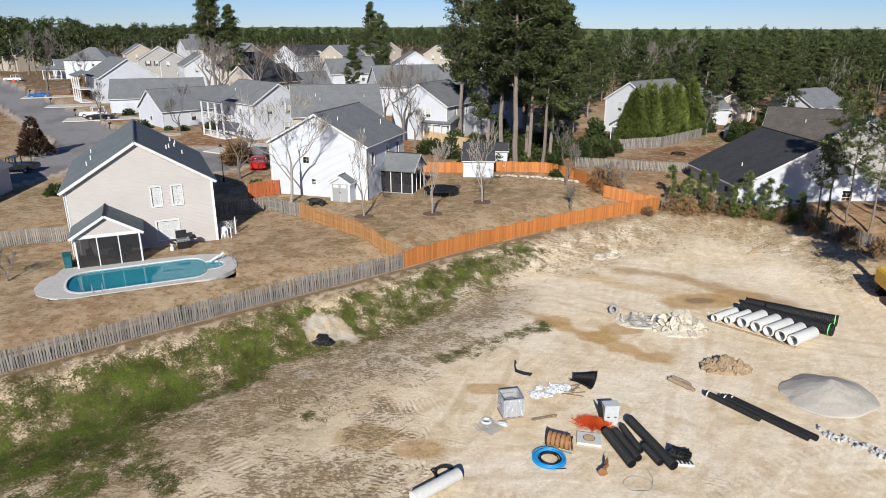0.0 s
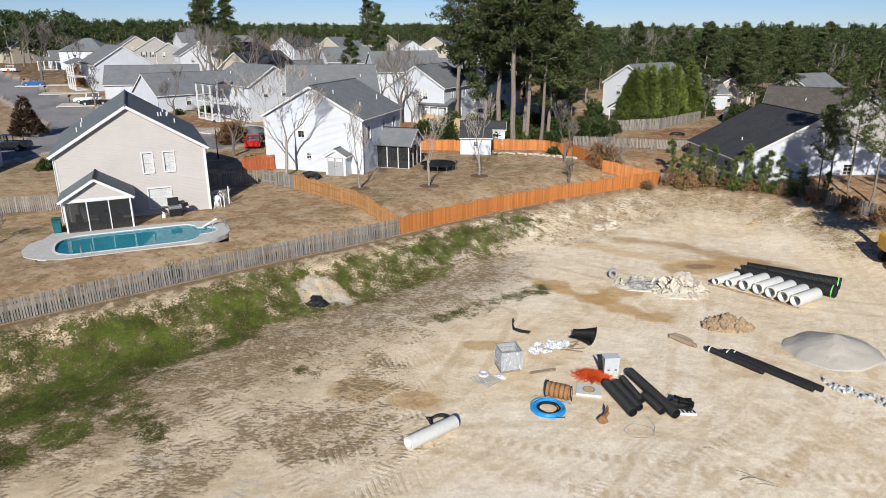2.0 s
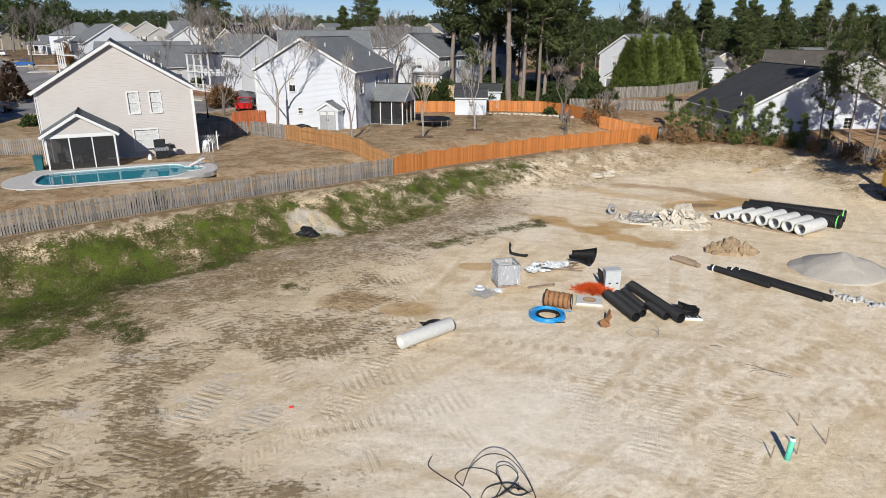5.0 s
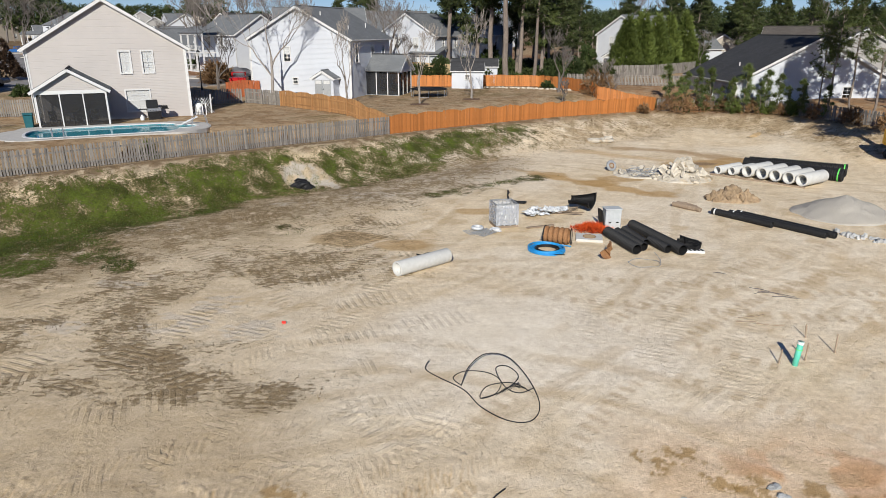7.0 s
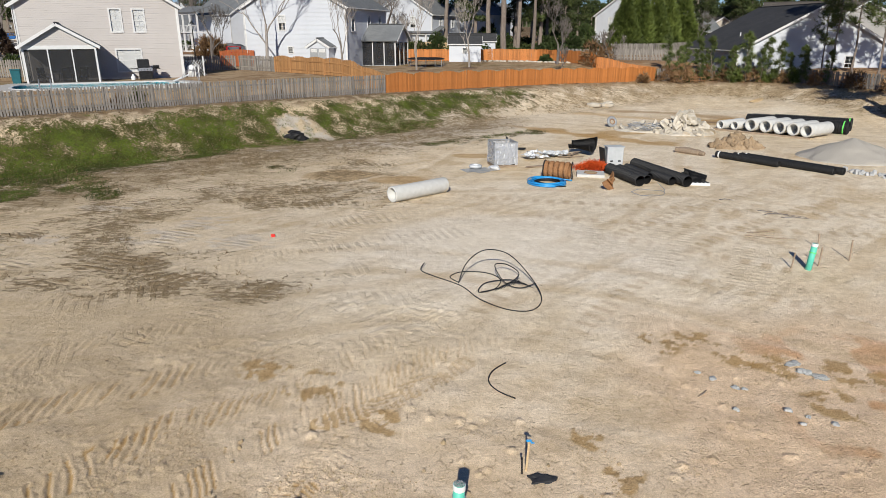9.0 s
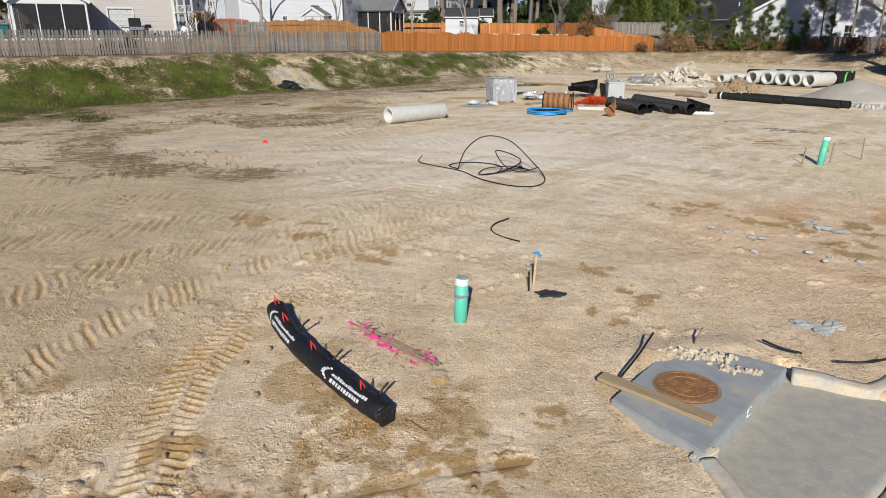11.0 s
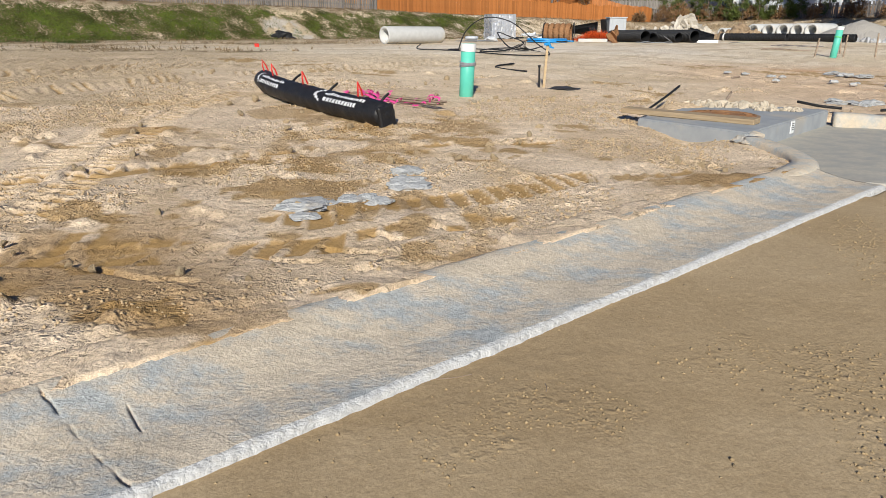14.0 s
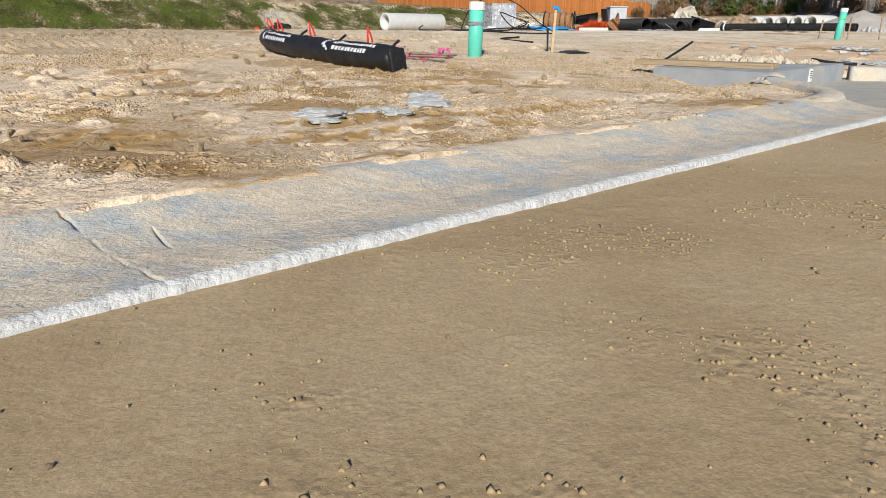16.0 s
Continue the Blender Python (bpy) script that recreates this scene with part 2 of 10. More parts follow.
def new_tube(pts, r, seg=8, caps=True, closed=False):
    bm = bmesh.new()
    tube(bm, pts, r, seg, caps, closed)
    return bm


def pipe_shell(bm, p0, p1, profile, inner, seg=20):
    """A hollow pipe from p0 to p1. profile: (share of the length, outer radius); inner: radius of the bore."""
    p0, p1 = Vector(p0), Vector(p1)
    d = (p1 - p0).normalized()
    a = d.orthogonal().normalized()
    b = d.cross(a)

    def ring(f, r):
        c = p0.lerp(p1, f)
        return [bm.verts.new(c + (a * math.cos(2 * math.pi * k / seg) + b * math.sin(2 * math.pi * k / seg)) * r) for k in range(seg)]

    rings = [ring(0, inner)] + [ring(f, r) for f, r in profile] + [ring(1, inner)]
    for q, w in zip(rings, rings[1:] + rings[:1]):
        for k in range(seg):
            bm.faces.new((q[k], q[(k + 1) % seg], w[(k + 1) % seg], w[k]))


def prism(bm, outline, z0, z1):
    """An upright solid over a plan outline."""
    lo = [bm.verts.new((x, y, z0)) for x, y in outline]
    hi = [bm.verts.new((x, y, z1)) for x, y in outline]
    n = len(outline)
    bm.faces.new(hi)
    bm.faces.new(lo[::-1])
    for i in range(n):
        bm.faces.new((lo[i], lo[(i + 1) % n], hi[(i + 1) % n], hi[i]))
    bmesh.ops.recalc_face_normals(bm, faces=bm.faces)


# ---------------------------------------------------------------- smooth random fields
def lattice(ix, iy, seed):
    h = (ix.astype(np.int64) * 374761393 + iy.astype(np.int64) * 668265263 + seed * 1442695041) & 0xFFFFFFFF
    h = ((h ^ (h >> 13)) * 1274126177) & 0xFFFFFFFF
    return ((h ^ (h >> 16)) & 0xFFFF) / 65535.0


def field(x, y, size, seed=0, octaves=4):
    """Values about 0..1, with features of that size in metres."""
    out, amp, tot = 0.0, 1.0, 0.0
    for o in range(octaves):
        u, v = x / size + 17.3 * o, y / size + 5.1 * o
        iu, iv = np.floor(u), np.floor(v)
        fu, fv = u - iu, v - iv
        fu, fv = fu * fu * (3 - 2 * fu), fv * fv * (3 - 2 * fv)
        s = seed + 31 * o
        a = lattice(iu, iv, s) * (1 - fu) + lattice(iu + 1, iv, s) * fu
        b = lattice(iu, iv + 1, s) * (1 - fu) + lattice(iu + 1, iv + 1, s) * fu
        out = out + amp * (a * (1 - fv) + b * fv)
        tot += amp
        amp, size = amp * 0.5, size * 0.5
    return out / tot


def step(a, b, x):
    t = np.clip((x - a) / (b - a), 0, 1)
    return t * t * (3 - 2 * t)


def off_line(x, y, pts):
    """Distance from a line through pts (plus to its right as it runs), and the third number of pts there."""
    best, sign, val = np.full(np.shape(x), 1e9), np.ones(np.shape(x)), np.zeros(np.shape(x))
    for (ax, ay, az), (bx, by, bz) in zip(pts, pts[1:]):
        dx, dy = bx - ax, by - ay
        ll = dx * dx + dy * dy
        f = np.clip(((x - ax) * dx + (y - ay) * dy) / ll, 0, 1)
        ex, ey = x - ax - f * dx, y - ay - f * dy
        d = np.hypot(ex, ey)
        near = d < best
        best = np.where(near, d, best)
        sign = np.where(near, np.where(dx * (y - ay) - dy * (x - ax) < 0, 1.0, -1.0), sign)
        val = np.where(near, az + f * (bz - az), val)
    return best * sign, val

# ---------------------------------------------------------------- the lie of the land
# the fence line along the top of the bank: x, y, height of the ground
FENCE = [(-70, -10, 2.6), (-40, 15.8, 2.5), (-22.4, 30.3, 2.35), (-13.2, 38.0, 2.3), (-7.0, 42.95, 2.25), (-2.85, 46.45, 2.2), (0.73, 50.0, 2.1), (5.68, 54.1, 2.0),
         (11.35, 58.5, 1.9), (16.3, 61.9, 1.75), (22.3, 65.4, 1.65), (26.0, 65.0, 1.75), (30.0, 62.6, 1.85), (33.2, 59.6, 1.9), (34.8, 55, 1.9), (36.5, 50, 1.9), (46, 38, 1.9), (90, 10, 2.0)]
CURB_AT, CURB_ALONG = (0.0, 0.622), (0.785, 0.62)
STREET = [(-150, 214, 0), (-104.5, 161.1, 0), (-82, 134.9, 0), (-57, 105.3, 0), (-44, 92, 0), (-34, 84.5, 0)]
BRANCH = [(-57, 105, 0), (-50.5, 90, 0), (-49.5, 76, 0), (-56, 60, 0), (-72, 25, 0)]
# wheel and crawler tracks: kind, half width, depth, pitch of the cleats, plan line
TRACKS = [("ladder", 0.25, 0.022, 0.105, [(-1.8, 1.2), (-1.92, 1.91), (-1.97, 2.36), (-2.06, 3.11), (-2.15, 3.83), (-2.26, 4.49), (-2.31, 5.33), (-2.18, 6.02), (-1.8, 6.92), (-1.26, 8.0), (-0.7, 9.1), (0.44, 10.4)]),
          ("comb", 0.30, 0.022, 0.13, [(-4.4, 4.3), (-4.07, 4.98), (-3.89, 5.66), (-3.46, 6.66), (-2.58, 7.96), (-1.66, 9.0), (0.4, 10.9)]),
          ("comb", 0.34, 0.022, 0.15, [(-6.0, 5.6), (-5.18, 6.82), (-4.7, 7.7), (-3.52, 8.75), (-1.45, 9.9), (1.5, 11.6)]),
          ("slots", 0.13, 0.015, 0.125, [(-2.6, 1.05), (-1.74, 1.46), (-1.25, 1.70), (-0.9, 1.79), (-0.5, 1.96), (-0.12, 2.15), (0.18, 2.33), (0.52, 2.54), (0.91, 2.81), (1.5, 3.0)]),
          ("teeth", 0.12, 0.018, 0.115, [(-2.4, 2.2), (-1.7, 2.83), (-1.52, 2.99), (-1.17, 3.31), (-0.73, 3.49), (-0.39, 3.64), (0.16, 3.85), (0.9, 4.0)]),
          ("slots", 0.10, 0.014, 0.13, [(-2.6, 1.25), (-1.9, 1.42), (-1.0, 1.50), (-0.35, 1.60), (0.3, 1.95)]),
          ("comb", 0.36, 0.036, 0.19, [(-9.5, 6.9), (-7.5, 8.1), (-6.85, 8.6), (-5.93, 9.17), (-4.71, 9.8), (-3.85, 10.41), (-2.6, 10.9)]),
          ("comb", 0.26, 0.018, 0.17, [(-4.6, 8.1), (-3.84, 8.75), (-2.58, 9.5), (-1.29, 10.8), (0.3, 12.4)]),
          ("slots", 0.20, 0.018, 0.15, [(-1.6, 8.6), (-0.54, 9.38), (0.17, 9.86), (0.8, 10.6)]),
          ("comb", 0.34, 0.030, 0.19, [(-10.5, 9.0), (-8.0, 10.4), (-5.0, 12.1), (-2.0, 12.9), (0.5, 12.6)]),
          ("comb", 0.34, 0.024, 0.20, [(-13.0, 12.0), (-9.0, 13.4), (-5.5, 15.4), (-3.0, 18.2), (-1.8, 22.0)])]
# long shrinkage cracks and torn lips in the soft soil
RIPS = [[(-1.25, 1.37), (-0.98, 1.24), (-0.75, 1.18)], [(-0.66, 1.49), (-0.52, 1.41), (-0.37, 1.39)], [(-0.44, 1.60), (-0.30, 1.50), (-0.14, 1.46)], [(-0.25, 1.75), (-0.12, 1.65), (-0.03, 1.62)], [(0.0, 1.85), (0.14, 1.74), (0.24, 1.70)],
        [(-1.75, 1.15), (-1.5, 1.08), (-1.3, 1.02)], [(-0.1, 4.60), (0.05, 4.42), (0.14, 4.38)], [(0.62, 4.05), (0.78, 4.14), (1.0, 4.10)], [(0.05, 1.33), (0.22, 1.42), (0.36, 1.42)]]


def curb_axes(x, y):
    """Along the gutter, and across it: 0 at its front edge, plus towards the site."""
    dx, dy = x - CURB_AT[0], y - CURB_AT[1]
    return dx * CURB_ALONG[0] + dy * CURB_ALONG[1], dy * CURB_ALONG[0] - dx * CURB_ALONG[1]


def street_gap(x, y):
    """Distance from the tarmac's edge, minus on it."""
    a = np.abs(off_line(x, y, STREET)[0]) - 4.7
    b = np.abs(off_line(x, y, BRANCH)[0]) - 3.5
    c = np.hypot(x + 33.5, y - 84) - 9.0
    return np.minimum(np.minimum(a, b), c)


def with_run(pts):
    """A plan line whose third number is the length walked along it."""
    out, run = [], 0.0
    for k, (px, py) in enumerate(pts):
        if k:
            run += math.hypot(px - pts[k - 1][0], py - pts[k - 1][1])
        out.append((px, py, run))
    return out


def track_lugs(x, y):
    """Height of the cleat marks that the machines pressed into the sand, where they lie, and the smooth damp soil in them."""
    out, where, hole = np.zeros(np.shape(x)), np.zeros(np.shape(x)), np.zeros(np.shape(x))
    sel = (y < 24) & (y > 0.3) & (x > -15) & (x < 3)
    if not np.any(sel):
        return out, where, hole
    px, py = x[sel], y[sel]
    o, w, h = np.zeros(px.shape), np.zeros(px.shape), np.zeros(px.shape)
    for k, (kind, half, deep, pitch, pts) in enumerate(TRACKS):
        wob = field(px, py, 0.35, 40 + k, 2) - 0.5
        d, run = off_line(px, py, with_run(pts))
        d = d + 0.05 * wob
        a = np.abs(d)
        inside = step(half + 0.025, half - 0.015, a)
        worn = step(0.26, 0.46, field(px, py, 0.9, 60 + k, 3)) if k not in (3, 4) else step(0.16, 0.34, field(px, py, 0.9, 60 + k, 3))
        fade = 0.15 + 0.85 * worn
        if kind == "ladder":
            cleat = np.abs(((run + a * 0.35 + 0.05 * wob) / pitch + 0.5 * (d > 0)) % 1.0 - 0.5) * 2
            bar = step(0.46, 0.60, cleat)
            bar = np.maximum(bar, step(0.05, 0.02, a))
            sunk = inside * (1 - bar)
            o += fade * (-0.7 * deep * sunk + 0.2 * deep * inside * bar)
        elif kind == "slots":
            cleat = np.abs(((run + 0.35 * d + 0.04 * wob) / pitch) % 1.0 - 0.5) * 2
            bar = step(0.56, 0.68, cleat + 0.7 * wob)
            sunk = inside * (1 - bar)
            o += fade * (-0.7 * deep * sunk + 0.15 * deep * inside * bar)
        elif kind == "comb":
            # short slanting bars, uneven in length and strength
            one = np.floor((run + 0.6 * d) / pitch)
            jig = lattice(one, one * 0 + k, 90)
            cleat = np.abs(((run + 0.6 * d + 0.07 * wob) / pitch) % 1.0 - 0.5) * 2
            bar = step(0.50, 0.70, cleat) * step(half * (0.45 + 0.6 * jig) + 0.02, half * (0.45 + 0.6 * jig) - 0.05, np.abs(d + half * 0.5 * (jig - 0.5)))
            sunk = inside * step(0.55, 0.25, cleat) * (jig > 0.35)
            o += fade * deep * (0.75 * bar - 0.55 * sunk)
            sunk = sunk * 0.6
        else:
            # a smooth furrow, with a row of kicked-up lumps along its far edge
            cleat = np.abs(((run + 0.5 * d + 0.08 * wob) / pitch) % 1.0 - 0.5) * 2
            row = step(0.55 * half, 0.25 * half, np.abs(d + half * 0.72))
            lump = row * step(0.25, 0.75, cleat)
            gap = row * step(0.35, 0.10, cleat)
            sunk = step(half * 1.0, half * 0.75, a) * step(0.75, 0.45, row)
            jig = 0.45 + 0.75 * lattice(np.floor((run + 0.5 * d) / pitch + 0.5), np.zeros(run.shape), 91 + k)
            o += fade * deep * (-0.8 * sunk - 1.2 * gap * jig + 0.35 * lump * jig)
        lip = step(0.06, 0.0, np.abs(a - half - 0.04))
        o += fade * lip * deep * 0.9 * np.clip(field(px, py, 0.10, 80 + k, 2) - 0.3, 0, 1)
        w = np.maximum(w, inside * worn)
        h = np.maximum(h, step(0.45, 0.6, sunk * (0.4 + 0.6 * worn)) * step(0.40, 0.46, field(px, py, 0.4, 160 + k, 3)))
    out[sel], where[sel], hole[sel] = o, w, h
    return out, where, hole


def lumps(x, y, cell, seed, share):
    """Rounded clods of about that size, on a jittered grid; share: how many cells hold one."""
    full, sel = np.zeros(np.shape(x)), (y < 12) & (y > 0.4)
    x, y = x[sel], y[sel]
    iu, iv = np.floor(x / cell), np.floor(y / cell)
    out = np.zeros(np.shape(x))
    for du in (-1, 0, 1):
        for dv in (-1, 0, 1):
            cu, cv = iu + du, iv + dv
            ox, oy = lattice(cu, cv, seed), lattice(cu, cv, seed + 1)
            rad = cell * (0.22 + 0.38 * lattice(cu, cv, seed + 2) ** 2)
            has = lattice(cu, cv, seed + 3) < share
            d2 = ((x - (cu + ox) * cell) ** 2 + (y - (cv + oy) * cell) ** 2) / rad ** 2
            out = np.maximum(out, has * rad * np.sqrt(np.clip(1 - d2, 0, 1)))
    full[sel] = out
    return full


def rips(x, y):
    """The torn cracks: a lip on the far side, a sharp drop on the near side."""
    out = np.zeros(np.shape(x))
    sel = (y > 0.9) & (y < 4.8) & (x > -2) & (x < 1.3)
    if not np.any(sel):
        return out
    px, py = x[sel], y[sel]
    o = np.zeros(px.shape)
    for k, pts in enumerate(RIPS):
        line = with_run(pts)
        d, run = off_line(px, py, line)
        d = d + 0.03 * (field(px, py, 0.12, 400 + k, 2) - 0.5)
        end = step(0.0, 0.08, run) * step(line[-1][2], line[-1][2] - 0.08, run)
        o += end * (0.003 * step(-0.05, -0.01, d) * (d <= 0.0) - 0.035 * (d > 0) * step(0.030, 0.008, d))
    out[sel] = o
    return out


def ground_parts(x, y, fine=True):
    x, y = np.asarray(x, float), np.asarray(y, float)
    s, fz = off_line(x, y, FENCE)
    l, c = curb_axes(x, y)
    low = 0.07 + 0.38 * step(0.5, 11, c) + 0.10 * (field(x, y, 9, 3, 3) - 0.5) * step(10, 22, c)
    low = low - 0.16 * step(2.2, 3.6, s) * step(7.5, 5.0, s) * step(12, 2, x)
    # a low berm at the foot of the further fence
    low = low + 0.45 * step(14, 26, x) * step(12, 6, s) * step(40, 50, y)
    bank = 1 - step(0.3, 4.8 + 1.6 * step(-8, 8, x), s + 0.7 * (field(x, y, 1.6, 8, 3) - 0.5))
    site = low + (fz - low) * bank
    up = fz + (3.0 - fz) * step(0, 6, -s) + 0.006 * np.clip(y - 60, 0, 40) + 0.02 * np.clip(y - 100, 0, 250) + 0.05 * (field(x, y, 7, 5, 2) - 0.5)
    up = up - 0.12 * step(0.25, -0.05, street_gap(x, y))
    z = np.where(s > 0, site, up)
    # the new roadbed in front of the gutter, and the ground tucked under the gutter
    road = 0.004 + 0.012 * (field(x, y, 0.9, 12, 3) - 0.5)
    z = np.where(c < 0.02, road, z)
    z = np.where((c >= 0.02) & (c < 0.43), -0.06, z)
    z = np.where((c >= 0.43) & (c < 0.60), 0.052 + 0.055 * field(x, y, 0.22, 14, 3), z)
    pit = step(2.46, 2.52, x) * step(6.40, 6.28, l) * step(-0.02, 0.02, c) * step(0.09, 0.03, c - 1.16 - 0.125 * (l - 3.96))
    z = z * (1 - pit) - 0.12 * pit
    # spoil heaped against the inlet's slab
    z = z + 0.10 * np.exp(-(((x - 2.55) / 0.42) ** 2 + ((y - 5.75) / 0.34) ** 2)) + 0.07 * np.exp(-(((x - 3.5) / 0.5) ** 2 + ((y - 5.95) / 0.3) ** 2))
    z = z - 0.07 * np.exp(-(((x - 2.08) / 0.22) ** 2 + ((y - 4.25) / 0.34) ** 2))
    # the pool's pit
    pu, pv = (x + 21.0) * 0.910 + (y - 42.7) * 0.4147, (y - 42.7) * 0.910 - (x + 21.0) * 0.4147
    z = np.where((np.abs(pu - 0.4) < 5.7) & (np.abs(pv) < 2.6), 1.2, z)
    near = step(17, 9, y) * step(0.5, 0.75, c) * (s > 4)
    if fine:
        lugs, where, _ = track_lugs(x, y)
        rough = field(x, y, 0.22, 21, 4) - 0.5
        loose = step(0.44, 0.60, field(x, y, 0.9, 23, 3)) * (1 - 0.7 * step(-0.6, 0.6, x) * step(3.0, 4.0, y))
        clod = lumps(x, y, 0.075, 22, 0.55) * loose + 0.8 * lumps(x, y, 0.16, 27, 0.16) * step(0.52, 0.62, field(x, y, 1.3, 25, 2))
        z = z + near * (lugs * step(13, 11, y) + rips(x, y) + 0.020 * rough + 0.55 * clod * (1 - 0.9 * where) + 0.05 * (field(x, y, 0.8, 24, 2) - 0.5))
        z = z + lugs * step(11, 13, y) * 0.8
        z = z + 0.016 * step(6.0, 9, y) * (s > 3) * step(40, 25, y) * (field(x, y, 0.6, 26, 3) - 0.5) * 2.0
        crumb = np.clip(field(x, y, 0.05, 29, 2) - 0.58, 0, 1) * step(0.5, 0.66, field(x, y, 0.8, 28, 2))
        z = z + (c < 0.0) * (c > -6) * (y < 8) * 0.010 * crumb
        z = z + step(0.2, 1.0, s) * step(5, 3, s) * (0.22 - 0.14 * step(4, 9, x)) * (field(x, y, 0.45, 31, 3) - 0.5)
    return z, s, c, l, near


def ground_z(x, y):
    return float(ground_parts(np.array([x]), np.array([y]), False)[0][0])


def build_ground():
    ys = [-1.9]
    while ys[-1] < 4500:
        y = ys[-1]
        rate = 0.0036 if y < 9 else (0.0050 if y < 26 else (0.0046 if y < 56 else (0.022 if y < 130 else 0.05)))
        ys.append(y + max(0.012, rate * (y + 2.4)))
    back = [-1.9]
    while back[-1] > -3000:
        back.append(back[-1] - max(0.12, 0.14 * abs(back[-1] + 1.7)))
    ys = np.array(back[:0:-1] + ys)
    inner = 600
    u = np.linspace(-1, 1, inner)
    out = 1 + np.cumsum(0.02 * 1.32 ** np.arange(20))
    u = np.concatenate([-out[::-1], u, out])
    cols = len(u)
    wide = 1.9 + 0.765 * np.clip(ys + 1.9, 0, None) + 1.4 * np.clip(-1.9 - ys, 0, None)
    X = u[None, :] * wide[:, None]
    Y = np.repeat(ys[:, None], cols, 1)
    Z, s, c, l, near = ground_parts(X, Y)
    rows = len(ys)
    idx = np.arange(rows * cols).reshape(rows, cols)
    faces = np.stack([idx[:-1, :-1], idx[:-1, 1:], idx[1:, 1:], idx[1:, :-1]], -1).reshape(-1, 4)
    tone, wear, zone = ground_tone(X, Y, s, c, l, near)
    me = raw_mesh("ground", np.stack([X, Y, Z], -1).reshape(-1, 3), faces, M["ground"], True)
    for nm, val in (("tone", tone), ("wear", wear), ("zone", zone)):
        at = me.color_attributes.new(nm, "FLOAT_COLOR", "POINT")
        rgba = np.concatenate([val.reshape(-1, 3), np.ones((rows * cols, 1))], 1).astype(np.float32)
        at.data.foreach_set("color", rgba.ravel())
    return tagged(new("ground", me), "bare tan construction sand with green and dormant grass", "ground", kind="structure")


def green_cover(x, y, s):
    n1, n2 = field(x, y, 5, 101, 4), field(x, y, 1.3, 102, 4)
    reach = 4.4 + 3.6 * step(-7, -17, x) - 1.0 * step(-1, 6, x)
    g = step(0.2, 2.2, s + 1.2 * (n2 - 0.5)) * step(reach + 2.6, reach - 2.2, s + 2.5 * (n1 - 0.5)) * step(10, 6, x + 2 * (n2 - 0.5))
    g = g * (1 - 0.75 * step(1.3, 0.6, np.hypot((x + 8.9) / 1.5, (y - 33.6) / 0.9))) * (1 - 0.35 * step(0.52, 0.70, field(x, y, 2.4, 106, 3)))
    for px, py, r, much in ((-15.9, 23.7, 1.5, 0.75), (-13.5, 24.9, 1.2, 0.6), (-12.2, 23.7, 0.9, 0.7), (-17.5, 22.0, 1.6, 0.7), (-6.4, 29.2, 1.6, 0.25)):
        g = np.maximum(g, much * step(1.2, 0.5, np.hypot(x - px, y - py) / r + 0.8 * (n2 - 0.5)))
    d = np.abs(off_line(x, y, [(0.5, 35.4, 0), (2.0, 36.4, 0), (4.26, 38.4, 0), (6.6, 39.8, 0)])[0])
    return np.maximum(1.0 * g, 0.5 * step(1.2, 0.1, d + 0.8 * (n2 - 0.5)))


def dry_cover(x, y, s):
    n1, n2 = field(x, y, 5, 101, 4), field(x, y, 1.3, 102, 4)
    g = step(13.5, 7.5, s + 4 * (n1 - 0.5)) * step(2.5, 4.5, s) * step(9, 3, x)
    back = step(1.5, -5, x + 4 * (n1 - 0.5)) * step(12.5, 16, y) * step(0.40, 0.60, field(x, y, 3.4, 107, 3)) * (s > 3)
    swath = step(1.3, 0.5, np.abs(off_line(x, y, [(-12.5, 24.0, 0), (-10.2, 21.7, 0), (-9.8, 18.4, 0), (-8.4, 16.2, 0), (-6.7, 14.8, 0), (-4.0, 14.0, 0)])[0]) + 1.2 * (n2 - 0.5))
    scrub = 0.66 * step(9.5, 4, s + 4 * (n1 - 0.5)) * step(5, 9, x) * (s > 0.2) * step(38, 44, y)
    g = np.maximum(g, scrub)
    return np.clip(np.maximum(np.maximum(0.74 * g, 0.62 * back), 0.62 * swath), 0, 1)


